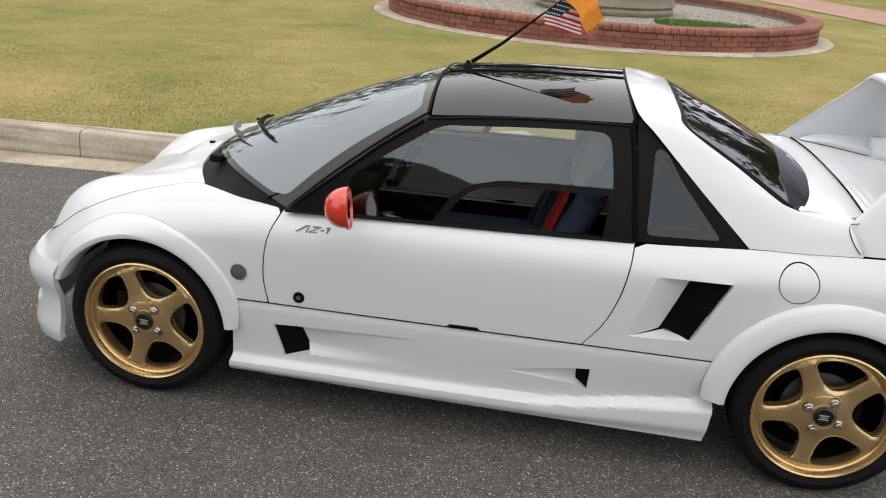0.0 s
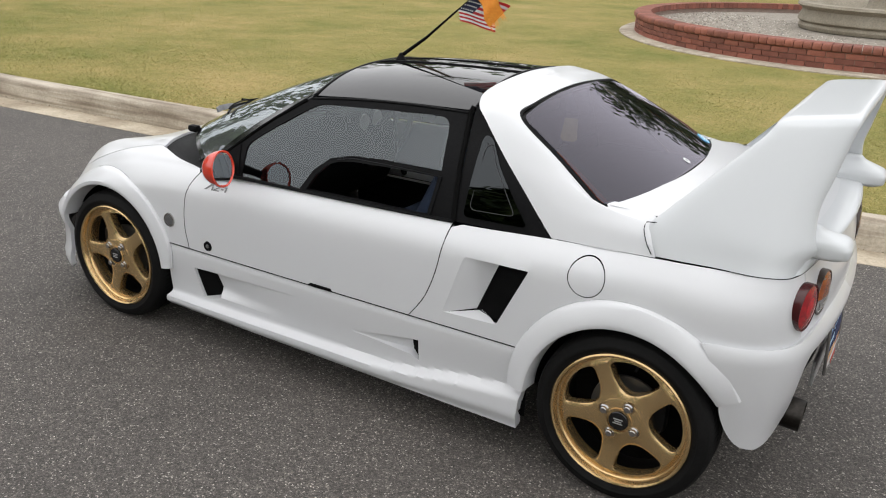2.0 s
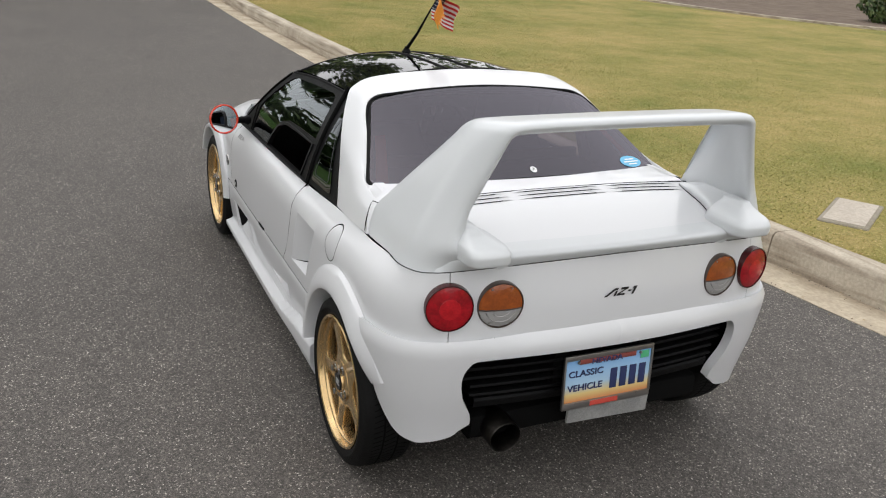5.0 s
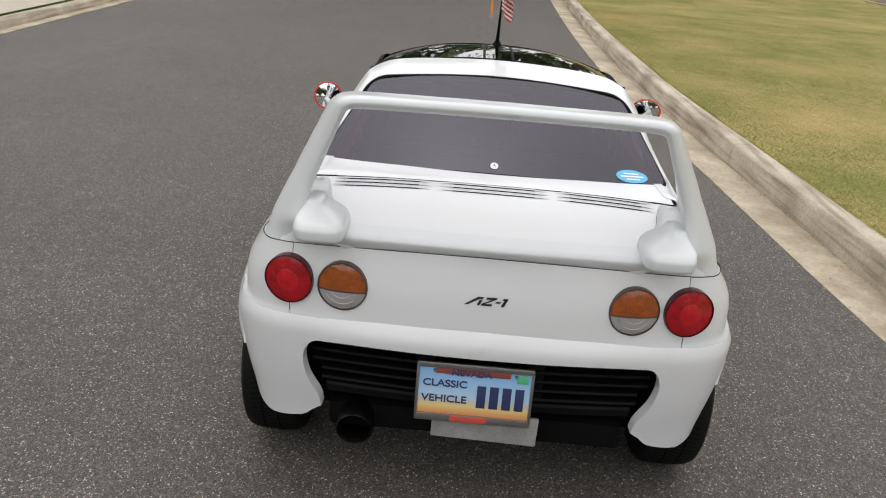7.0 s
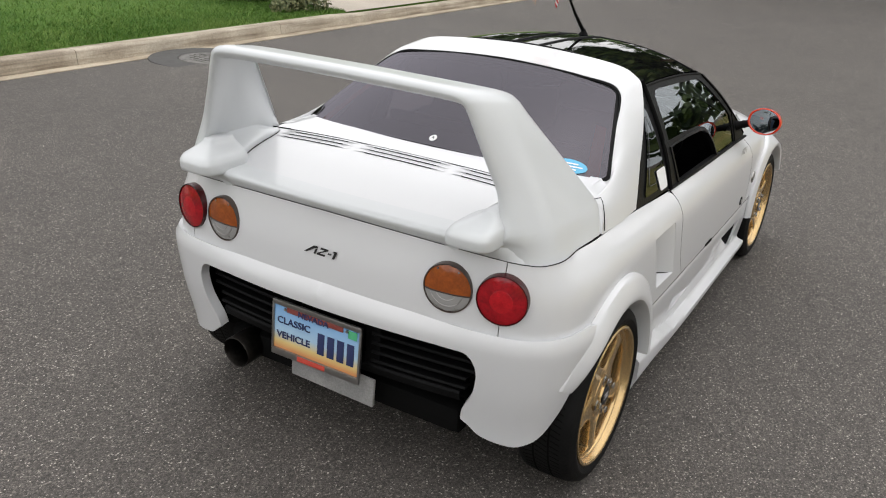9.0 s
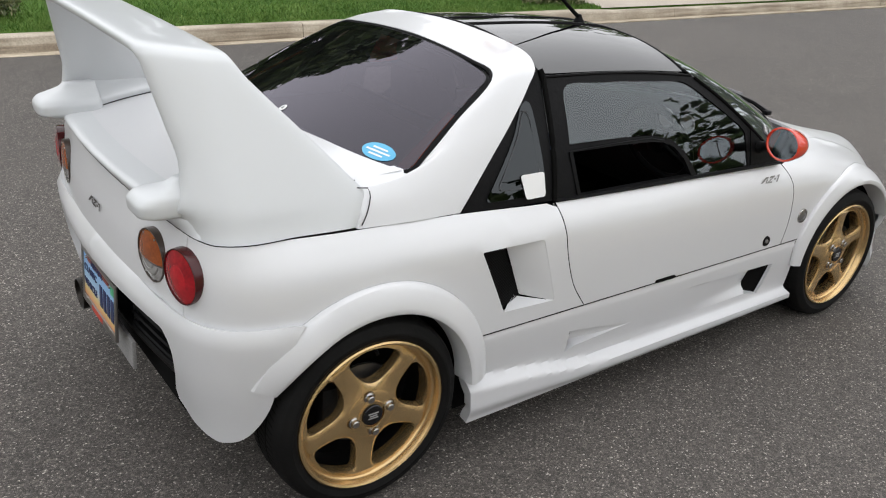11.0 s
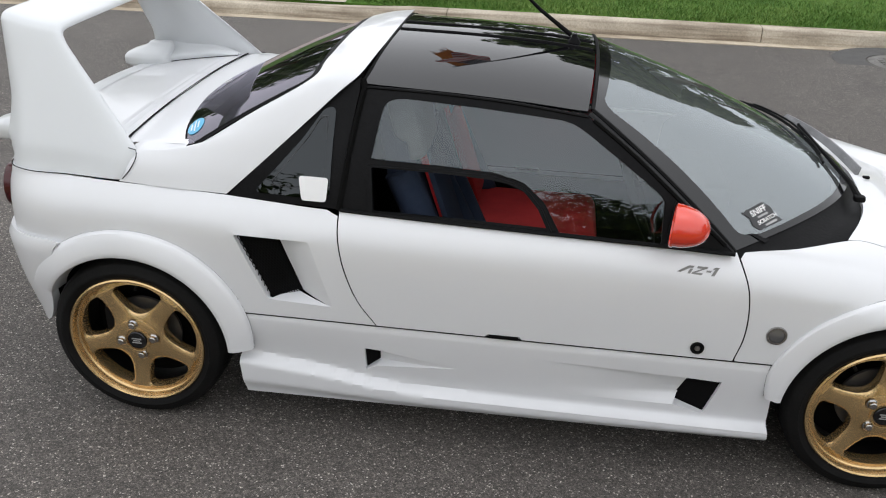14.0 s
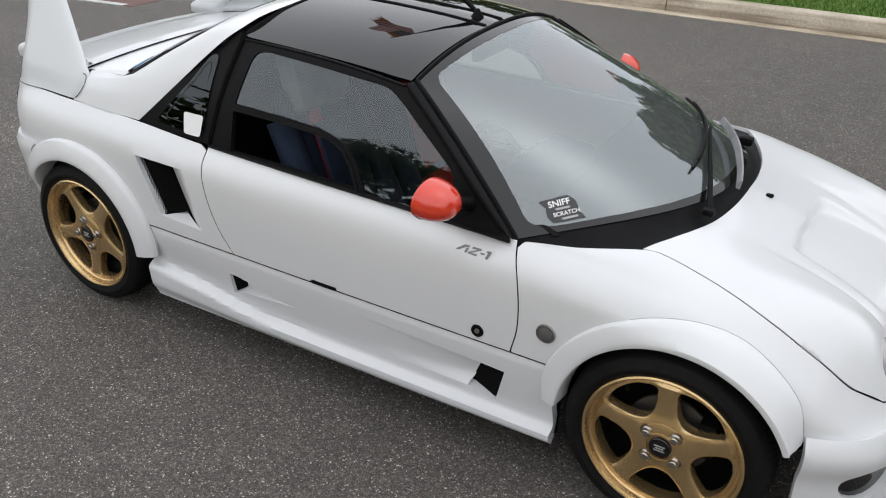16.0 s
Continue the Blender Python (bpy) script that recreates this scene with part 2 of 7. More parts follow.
def box_bm(size, at=(0, 0, 0), bevel=0.01, turn=None, seg=2):
    bm = bmesh.new()
    bmesh.ops.create_cube(bm, size=1.0)
    bmesh.ops.scale(bm, vec=size, verts=bm.verts)
    if bevel:
        bmesh.ops.bevel(bm, geom=bm.edges[:], offset=min(bevel, min(size) * 0.45), segments=seg, affect="EDGES", profile=0.6)
    m = Matrix.Translation(at) @ (turn.to_4x4() if turn else Matrix())
    bmesh.ops.transform(bm, matrix=m, verts=bm.verts)
    return bm


def tube(name, pts, radius, mat, parent=None, label="", n=8, radii=None):
    p = np.array(pts, float)
    rows = []
    for i, c in enumerate(p):
        d = p[min(i + 1, len(p) - 1)] - p[max(i - 1, 0)]
        d /= np.linalg.norm(d)
        a = np.cross(d, (0, 0, 1) if abs(d[2]) < 0.9 else (1, 0, 0))
        a /= np.linalg.norm(a)
        b = np.cross(d, a)
        r = radii[i] if radii is not None else radius
        rows.append([c + r * (math.cos(2 * math.pi * k / n) * a + math.sin(2 * math.pi * k / n) * b) for k in range(n)])
    return grid(name, rows, mat, parent, label, False, True, 50, True)


def empty(name, parent=None, at=None, label="", category="", group="", kind=""):
    ob = new(name)
    if parent:
        ob.parent = parent
    if at is not None:
        ob.matrix_basis = at
    return tagged(ob, label, category, group, kind)


# ---- the car: front towards -x, right side towards +y ----
car = empty("sports_car", label="small white sports coupe with gold wheels and tall rear wing", category="car")

# half width and section of the body along its length
BX = (-1.68, -1.60, -1.52, -1.42, -1.30, -1.12, -0.95, -0.65, -0.20, 0.50, 0.85, 1.20)
BW = (0.46, 0.555, 0.605, 0.642, 0.664, 0.676, 0.680, 0.684, 0.687, 0.689, 0.690, 0.697)
Z_SIDE = (0.36, 0.37, 0.385, 0.43, 0.49, 0.54, 0.55, 0.56, 0.57, 0.59, 0.60, 0.61)
Y_SH = (0.44, 0.540, 0.592, 0.630, 0.650, 0.662, 0.668, 0.668, 0.672, 0.676, 0.678, 0.684)
Z_SH = (0.38, 0.40, 0.435, 0.49, 0.550, 0.606, 0.630, 0.655, 0.668, 0.682, 0.694, 0.706)
Y_BELT = (0.40, 0.485, 0.545, 0.585, 0.603, 0.610, 0.612, 0.613, 0.630, 0.628, 0.622, 0.632)
Z_BELT = (0.395, 0.428, 0.478, 0.545, 0.604, 0.662, 0.692, 0.712, 0.724, 0.739, 0.758, 0.775)
Y_CROWN = (0.34, 0.40, 0.42, 0.44, 0.46, 0.48, 0.515, 0.56, 0.60, 0.60, 0.60, 0.60)
Z_CROWN = (0.405, 0.475, 0.588, 0.650, 0.682, 0.718, 0.738, 0.735, 0.735, 0.748, 0.765, 0.78)
Z_MID = (0.42, 0.480, 0.570, 0.628, 0.675, 0.728, 0.762, 0.78, 0.78, 0.78, 0.78, 0.78)
Z_TOP = (0.425, 0.495, 0.570, 0.625, 0.677, 0.742, 0.785, 0.80, 0.80, 0.80, 0.80, 0.80)
SPAN = 14


def section(x):
    g = lambda t: smooth_table(x, BX, t)
    w = g(BW)
    ctrl = [(w - 0.004, 0.10), (w, 0.30), (w, g(Z_SIDE)), (g(Y_SH), g(Z_SH)), (g(Y_BELT), g(Z_BELT)), (g(Y_CROWN), g(Z_CROWN)), (0.24, g(Z_MID)), (0.0, g(Z_TOP))]
    ctrl[1] = (w, min(0.30, ctrl[2][1] - 0.05))
    return spline(ctrl, SPAN)


SECTION = {}


def sec(x):
    k = round(float(x), 3)
    if k not in SECTION:
        SECTION[k] = section(k)
    return SECTION[k]


def on_section(x, v):
    c = sec(x)
    t = np.clip(v, 0, 7) * SPAN
    i = min(int(t), len(c) - 2)
    return c[i] + (c[i + 1] - c[i]) * (t - i)


def v_of_z(x, z):
    c = sec(x)[:4 * SPAN + SPAN // 2, 1]
    return float(np.interp(z, c, np.arange(len(c)) / SPAN))


def v_of_y(x, y):
    c = sec(x)[3 * SPAN:, 0][::-1]
    k = (np.arange(len(c)) / SPAN)[::-1] + 3
    return float(np.interp(y, c, k))


# plan of the tail, from the flank round the corner to the middle
TAIL = spline([(1.10, 0.697), (1.20, 0.697), (1.31, 0.692), (1.40, 0.681), (1.462, 0.657), (1.503, 0.622), (1.527, 0.582), (1.545, 0.52), (1.567, 0.36), (1.583, 0.17), (1.588, 0.0)], 16)[16:]
TAIL_S = 1.20 + np.concatenate([[0], np.cumsum(np.linalg.norm(np.diff(TAIL, axis=0), axis=1))])
S_END = float(TAIL_S[-1])


def s_of_y(y):
    k = TAIL[:, 1]
    return float(np.interp(-y, -k[32:], TAIL_S[32:]))


def plan(s):
    """Place and outward normal on the plan line at s."""
    if s <= 1.20:
        return np.array((s, smooth_table(s, BX, BW))), np.array((0.0, 1.0))
    p = np.array((np.interp(s, TAIL_S, TAIL[:, 0]), np.interp(s, TAIL_S, TAIL[:, 1])))
    e = 0.012
    q = np.array([np.interp(s + e, TAIL_S, TAIL[:, k]) - np.interp(s - e, TAIL_S, TAIL[:, k]) for k in (0, 1)])
    if s > S_END - 0.02:
        q = np.array((0.0, -1.0))
    q /= np.linalg.norm(q)
    return p, np.array((-q[1], q[0]))


def inset_share(s):
    """How much of the flank's inward lean is left towards the flatter tail."""
    return smooth_table(s, (1.20, 1.30, s_of_y(0.655), s_of_y(0.60), S_END), (1.0, 1.0, 0.60, 0.36, 0.32))


def skin(side):
    """The flank's surface: (s, z) -> place."""
    def f(s, z):
        if s <= 1.20:
            y, zz = on_section(s, v_of_z(s, z))
            return np.array((s, side * y, z))
        p, n = plan(s)
        y, zz = on_section(1.20, v_of_z(1.20, z))
        q = p - n * (0.697 - y) * inset_share(s)
        return np.array((q[0], side * q[1], z))
    return f


def z_seam(s):
    """Height of the seam under the lid and the wing's feet."""
    return smooth_table(s, (1.15, 1.20, s_of_y(0.53), s_of_y(0.36), s_of_y(0.16), S_END), (0.776, 0.779, 0.789, 0.798, 0.806, 0.809))


def arc(cx, cz, r, a0, a1, n=18):
    return [(cx + r * math.cos(radians(a0 + (a1 - a0) * k / n)), cz + r * math.sin(radians(a0 + (a1 - a0) * k / n))) for k in range(n + 1)]


def circle(cx, cz, r, n=28):
    return arc(cx, cz, r, 0, 360 - 360 / n, n - 1)


def curve2(pts, n=6):
    return [tuple(p) for p in spline(pts, n)]


FRONT_AXLE, REAR_AXLE, HUB_Z = -1.1175, 1.1175, 0.270
GAP = 0.0020
DOOR_FRONT = curve2([(-0.640, 0.712), (-0.672, 0.640), (-0.686, 0.560), (-0.686, 0.480), (-0.670, 0.404)])
DOOR_REAR = curve2([(0.360, 0.404), (0.418, 0.484), (0.456, 0.580), (0.474, 0.670), (0.482, 0.739)])


def shifted(line, d):
    return [(x + d, z) for x, z in line]


VENT = [(0.560, 0.658), (0.783, 0.662), (0.687, 0.461), (0.492, 0.453)]


def round_poly(pts, r, n=4):
    out = []
    m = len(pts)
    for i in range(m):
        p, a, b = (np.array(pts[k % m], float) for k in (i, i - 1, i + 1))
        u, w = (a - p) / np.linalg.norm(a - p), (b - p) / np.linalg.norm(b - p)
        p0, p1 = p + u * r, p + w * r
        for k in range(n + 1):
            t = k / n
            out.append(tuple((1 - t) ** 2 * p0 + 2 * t * (1 - t) * p + t * t * p1))
    return out


def mirror_pts(pts, side):
    return [np.array((p[0], p[1] * side, p[2])) for p in pts]


def build_side(side):
    f = skin(side)
    name_side = "left" if side < 0 else "right"

    # front wing panel up to the bonnet seam
    def fen(x, v):
        y, z = on_section(x, v)
        return np.array((x, side * y, z))
    seam = [(-0.66, 0.611), (-0.80, 0.585), (-0.952, 0.524), (-1.00, 0.515), (-1.10, 0.522), (-1.20, 0.534), (-1.30, 0.546), (-1.40, 0.548), (-1.50, 0.526), (-1.58, 0.464), (-1.63, 0.375)]
    top = [(x, v_of_y(x, y)) for x, y in curve2(seam, 5)]
    front = [(x, v_of_z(x, z)) for x, z in [(-1.64, 0.392), (-1.60, 0.392), (-1.50, 0.402), (-1.46, 0.405), (-1.445, 0.406)]]
    arch = [(x, v_of_z(x, z)) for x, z in arc(FRONT_AXLE, HUB_Z, 0.324, 154, 26)]
    low = [(x, v_of_z(x, z)) for x, z in [(-0.80, 0.404), (-0.673 - GAP, 0.404)]]
    df = [(x, v_of_z(x, z)) for x, z in shifted(DOOR_FRONT[::-1], -GAP)]
    outline = top + front + arch + low + df[1:-1]
    hole = [(x, v_of_z(x, z)) for x, z in circle(-0.772, 0.501, 0.0292)]
    scaled = lambda pts: [(x * 4, v) for x, v in pts]
    panel("front_fender", scaled(outline), lambda a, v: fen(a / 4, v), WHITE, car, [scaled(hole)], 0.09, 0.012)

    # door skin
    belt = [(x, smooth_table(x, BX, Z_BELT)) for x in np.linspace(0.478, -0.63, 24)]
    sill = [(x, 0.404) for x in np.linspace(-0.668, 0.358, 20)]
    door_low = sill[:10] + [(-0.072, 0.404), (-0.064, 0.414), (0.030, 0.414), (0.038, 0.404)] + [p for p in sill[10:] if p[0] > 0.045]
    door_low = [p for p in door_low if not (-0.07 < p[0] < 0.035 and p[1] < 0.41)]
    outline = shifted(DOOR_FRONT, GAP)[:-1] + door_low + shifted(DOOR_REAR, -GAP)[1:] + belt[1:-1]
    door = panel("door", outline, f, WHITE, car, [circle(-0.566, 0.437, 0.020, 20)], 0.03, 0.014, "white door skin, closed")
    # the lock, the side lamp
    for nm, s, z, r, ring, core in (("door_lock", -0.566, 0.437, 0.0195, BLACK, STEEL), ("side_lamp", -0.772, 0.501, 0.0290, CHROME, SMOKE_LENS)):
        p = f(s, z)
        lam = lathe(nm, [(0.0, 0.002 * side), (r * 0.72, 0.001 * side), (r * 0.74, 0.004 * side), (r * 0.94, 0.004 * side), (r, -0.001 * side), (r, -0.012 * side)], ring, car if nm == "side_lamp" else door, n=28)
        lam.location = p
        lens = lathe("lens" if nm == "side_lamp" else "key_plate", [(0.0, 0.006 * side), (r * 0.35, 0.0055 * side), (r * (0.70 if nm == "side_lamp" else 0.4), 0.003 * side), (r * (0.72 if nm == "side_lamp" else 0.42), 0.0)], core, lam, n=24)
    # door latch notch
    part("latch", box_bm((0.088, 0.02, 0.012), f(-0.017, 0.408) - np.array((0, 0.006 * side, 0)), 0.003), DARK, door)

    # rear quarter, round to the rear panel
    s_in = s_of_y(0.530)
    top = [(s, smooth_table(s, BX, Z_BELT) if s < 1.2 else 0.775 + 0.012 * (s - 1.2) / (s_in - 1.2)) for s in np.linspace(s_in, 0.487, 40)]
    low_back = [(s, 0.588) for s in np.linspace(1.338, s_in, 12)]
    arch = arc(REAR_AXLE, HUB_Z, 0.335, 154, 42, 20)
    outline = shifted(DOOR_REAR[::-1], GAP)[1:] + [(0.364 + GAP, 0.404), (0.50, 0.404), (0.65, 0.404), (0.772, 0.404)] + arch + low_back + top[:-1]
    fuel = [circle(0.964, 0.686, 0.0585, 40)] if side < 0 else []
    cut = round_poly(VENT, 0.008)
    q = panel("rear_quarter", outline, f, WHITE, car, fuel + [cut], 0.03, 0.012)
    if side < 0:
        panel("fuel_flap", circle(0.964, 0.686, 0.0555, 40), f, WHITE, car, (), 0.02, 0.006)

    # side intake: ramp, lips and mesh
    ft, rt, rb, fb = VENT
    deep = 0.048
    P = lambda p, d=0.0: f(*p) - np.array((0, side * d, 0))
    mt, mb = (0.668, 0.660), (0.592, 0.474)
    nn = 8
    rows = []
    for k in range(nn + 1):
        t = k / nn
        a = (ft[0] + (mt[0] - ft[0]) * t, ft[1] + (mt[1] - ft[1]) * t)
        b = (fb[0] + (mb[0] - fb[0]) * t, fb[1] + (mb[1] - fb[1]) * t)
        d = deep * (t ** 1.3)
        rows.append([P((a[0] + (b[0] - a[0]) * j / 6, a[1] + (b[1] - a[1]) * j / 6), d + 0.001) for j in range(7)])
    grid("intake_ramp", rows, WHITE, q)
    lips = []
    for k in range(nn + 1):
        t = k / nn
        e = (fb[0] + (rb[0] - fb[0]) * t, fb[1] + (rb[1] - fb[1]) * t)
        i = (fb[0] + (mb[0] + 0.02 - fb[0]) * t, fb[1] + (mb[1] - fb[1]) * t)
        lips.append([P(e, 0.0), P((i[0] * 0.5 + e[0] * 0.5, i[1] * 0.5 + e[1] * 0.5), 0.6 * deep * t), P(i, deep * t ** 1.3 + 0.002)])
    grid("intake_lip", lips, WHITE, q)
    rows = [[P(mt, deep), P(rt, 0.014)], [P(mb, deep), P(rb, 0.014)]]
    back = np.array(rows)
    grid("intake_back", [[a + (b - a) * 1.0 - np.array((0, side * 0.012, 0)) for a, b in zip(r, r)] for r in back], DARK, q)
    A, B, C, D = back[0][0], back[0][1], back[1][0], back[1][1]
    bars = bmesh.new()
    for fam in (0, 1):
        for k in range(-14, 27):
            t0 = k / 13
            pts = []
            for j in range(13):
                v = j / 12
                u = t0 + (v if fam else -v) * 0.9 + (0 if fam else 0.45)
                if 0 <= u <= 1:
                    pts.append((A * (1 - u) + B * u) * (1 - v) + (C * (1 - u) + D * u) * v)
            for p0, p1 in zip(pts, pts[1:]):
                d = p1 - p0
                w = np.cross(d, (0, 1, 0))
                w = w / np.linalg.norm(w) * 0.0014
                vs = [bars.verts.new(p0 - w), bars.verts.new(p0 + w), bars.verts.new(p1 + w), bars.verts.new(p1 - w)]
                bars.faces.new(vs)
    part("intake_mesh", bars, BLACK, q, "fine black wire mesh", False)
    grid("intake_edge", [[P(rt, 0.0), P(rt, 0.03)], [P(rb, 0.0), P(rb, 0.03)]], WHITE, q)
    grid("intake_top", [[P((ft[0] + (rt[0] - ft[0]) * t, ft[1] + (rt[1] - ft[1]) * t), 0.0), P((ft[0] + (rt[0] - ft[0]) * t, ft[1] + (rt[1] - ft[1]) * t), 0.055)] for t in np.linspace(0, 1, 6)], WHITE, q)

    # sill skirt with two scoops
    def ledge(x):
        return smooth_table(x, (-0.8, 0.0, 0.3, 0.55, 0.78), (0.185, 0.186, 0.196, 0.236, 0.262))

    def bottom(x):
        return smooth_table(x, (-0.82, 0.78), (0.132, 0.112))

    def soft(t):
        t = min(max(t, 0.0), 1.0)
        return t * t * (3 - 2 * t)

    def skirt(x, z, flat=False):
        w = smooth_table(x, BX, BW) + 0.004
        le = ledge(x)
        bo = bottom(x)
        if z > le:
            t = (z - le) / (0.402 - le)
            y = w - 0.003 - 0.024 * (1 - t) ** 1.6 - 0.006 * soft((t - 0.90) / 0.10)
        else:
            t = (le - z) / (le - bo)
            y = w - 0.027 + 0.036 * soft(t / 0.22) - 0.020 * soft((t - 0.6) / 0.4)
        # front scoop: behind its mouth, fading backwards
        back = -0.578 + 0.048 * (0.329 - z) / 0.103
        u = (x - back) / 0.46
        if -0.004 < u < 0 and not flat:
            zh, zl = 0.329 + 0.012 * u, 0.212
            inz = soft((zh - z) / 0.014) * soft((z - zl) / 0.045)
            y -= 0.036 * (1 - max(u, 0)) ** 1.3 * inz
        # rear scoop: deepens backwards up to its mouth
        edge_ = 0.356 + 0.004 * (0.314 - z) / 0.062
        u = (x - 0.115) / (edge_ - 0.115)
        if 1 < u < 0 and not flat:
            zh, zl = 0.273 + 0.041 * u, 0.273 - 0.025 * u
            inz = soft((zh - z) / 0.010) * soft((z - zl) / 0.010)
            y -= 0.034 * min(u, 1.0) * inz
        return np.array((x, side * y, z))
    top = [(x, 0.401) for x in np.linspace(0.765, -0.795, 40)]
    bot = [(x, bottom(x)) for x in np.linspace(-0.812, 0.778, 40)]
    h1 = [(-0.655, 0.325), (-0.578, 0.329), (-0.12, 0.341), (-0.12, 0.218), (-0.530, 0.222), (-0.622, 0.200)]
    h2 = [(0.112, 0.273), (0.356, 0.314), (0.398, 0.317), (0.395, 0.234), (0.360, 0.252)]
    sk = panel("side_skirt", top + [(-0.80, 0.30)] + bot + [(0.790, 0.24)], skirt, WHITE, car, [h1, h2], 0.0100, 0.03, angle=50)
    for q0, q1, q2, q3, d0, d1 in (((-0.659, 0.329), (-0.574, 0.333), (-0.526, 0.222), (-0.626, 0.196), 0.010, 0.034), ((0.352, 0.318), (0.402, 0.321), (0.399, 0.230), (0.356, 0.248), 0.034, 0.010)):
        rows = []
        for i in range(6):
            row = []
            for j in range(6):
                u, v = i / 5, j / 5
                p = (np.array(q0) * (1 - u) + np.array(q1) * u) * (1 - v) + (np.array(q3) * (1 - u) + np.array(q2) * u) * v
                row.append(skirt(p[0], p[1], True) - np.array((0, side * (d0 + (d1 - d0) * u), 0)))
            rows.append(row)
        grid("scoop_mesh", rows, DARK, sk)
    # ramps: m0, m1 top and foot of the mouth's edge; e0, e1 where the ramp comes back to the surface
    for m0, m1, e0, e1, deep_, foot in (((-0.578, 0.329), (-0.530, 0.222), (-0.12, 0.341), (-0.12, 0.218), 0.036, 0.34), ((0.356, 0.314), (0.360, 0.252), (0.112, 0.2735), (0.112, 0.2725), 0.034, 0.12)):
        rows = []
        for i in range(25):
            u = i / 24
            a, b = np.array(m0) + (np.array(e0) - np.array(m0)) * u, np.array(m1) + (np.array(e1) - np.array(m1)) * u
            d = deep_ * (1 - u) ** 1.7
            row = []
            for v, k in ((0.0, 0.0), (0.012, 0.55), (0.035, 0.95), (0.08, 1.0), (0.2, 1.0), (0.35, 1.0), (0.5, 1.0), (1 - foot, 1.0), (1 - foot * 0.66, 0.80), (1 - foot * 0.33, 0.30), (1.0, 0.0)):
                p = a + (b - a) * v
                row.append(skirt(p[0], p[1], True) - np.array((0, side * d * k, 0)))
            rows.append(row)
        grid("scoop_ramp", rows, WHITE, sk, angle=50)
    # closing sheet behind the sill
    grid("sill_back", [[(x, side * 0.60, z) for z in (0.11, 0.42)] for x in (-0.80, 0.77)], BLACK, sk)

    # dark seams between the panels
    def seam_line(pts, r=0.0028, sink=0.0026, fn=f):
        rows_ = []
        for p in pts:
            n2 = plan(p[0])[1]
            rows_.append(fn(*p) - np.array((n2[0] * sink, side * n2[1] * sink, 0)))
        tube("seam", rows_, r, DARK, car, n=6)
    seam_line(DOOR_FRONT)
    seam_line(DOOR_REAR)
    seam_line([(x, 0.4035) for x in np.linspace(-0.795, 0.765, 30)], 0.0032, 0.0022)
    if side < 0:
        seam_line(circle(0.964, 0.686, 0.057, 40) + [(0.964 + 0.057, 0.686)], 0.0026, 0.0022)
    tube("seam", [np.array((x, side * on_section(x, v_of_y(x, y))[0], on_section(x, v_of_y(x, y))[1] - 0.0034)) for x, y in curve2([(-0.952, 0.522), (-1.00, 0.5135), (-1.10, 0.5205), (-1.20, 0.5325), (-1.30, 0.5445), (-1.40, 0.5465), (-1.50, 0.5245), (-1.58, 0.4625)], 5)], 0.0022, DARK, car, n=6)
    tube("seam", [f(s_in + 0.0, z) - np.array((0.003, 0, 0)) for z in np.linspace(0.60, 0.785, 8)], 0.0022, DARK, car, n=6)
    seam_line([(s_, z_seam(s_) - 0.001) for s_ in np.linspace(1.15, S_END, 70)], 0.0013, 0.0012)

    # wheel arch flares
    def flare(cx, a0, a1, r_in, r_out, y_out, ends, nm):
        rows = []
        for k in range(41):
            t = k / 40
            a = radians(a0 + (a1 - a0) * t)
            fade = smooth_table(t, (0, 0.12, 0.88, 1), ends)
            ro = r_in + (r_out - r_in) * fade
            rim_y = y_out
            prof = []
            def at(r, y):
                return np.array((cx + r * math.cos(a), side * y, HUB_Z + r * math.sin(a)))
            base = f(min(cx + ro * math.cos(a), 1.62), max(0.12, HUB_Z + ro * math.sin(a)))
            yb = abs(base[1])
            if nm == "front":
                yb = abs(on_section(max(cx + ro * math.cos(a), -1.6), v_of_z(max(cx + ro * math.cos(a), -1.6), HUB_Z + ro * math.sin(a)))[0])
            rim_y = max(yb + 0.012, y_out)
            if nm == "rear":
                rim_y += (yb + 0.022 - rim_y) * max(0.0, (t - 0.80) / 0.20) ** 1.3
            step_ = 0.007 + 0.25 * (rim_y - yb)
            prof = [at(r_in - 0.006, rim_y - 0.075), at(r_in - 0.001, rim_y - 0.012), at(r_in + 0.002, rim_y - 0.003), at(r_in + 0.009, rim_y), at(r_in + 0.018, rim_y - 0.001), at(r_in + (ro - r_in) * 0.5, yb + step_ + (rim_y - yb - step_) * 0.72), at(r_in + (ro - r_in) * 0.8, yb + step_ + (rim_y - yb - step_) * 0.28), at(ro - 0.004, yb + step_), at(ro, yb + step_ * 0.6), at(ro + 0.001, yb - 0.004)]
            rows.append(prof)
        fl = grid("wheel_flare", rows, WHITE, car, angle=30, cap=True)
        # hair-thin dark tube drawn as the shadow line of the flare's step
        tube("edge_gap", [r_[-2] * 0.25 + r_[-1] * 0.75 for r_ in rows], 0.0006, DARK, fl, n=5)
    flare(REAR_AXLE - 0.004, 178, 26.5, 0.300, 0.376, 0.733, (0.92, 1.0, 1.0, 0.9), "rear")
    flare(FRONT_AXLE - 0.010, 156, 4, 0.306, 0.380, 0.706, (0.45, 0.85, 0.9, 0.60), "front")

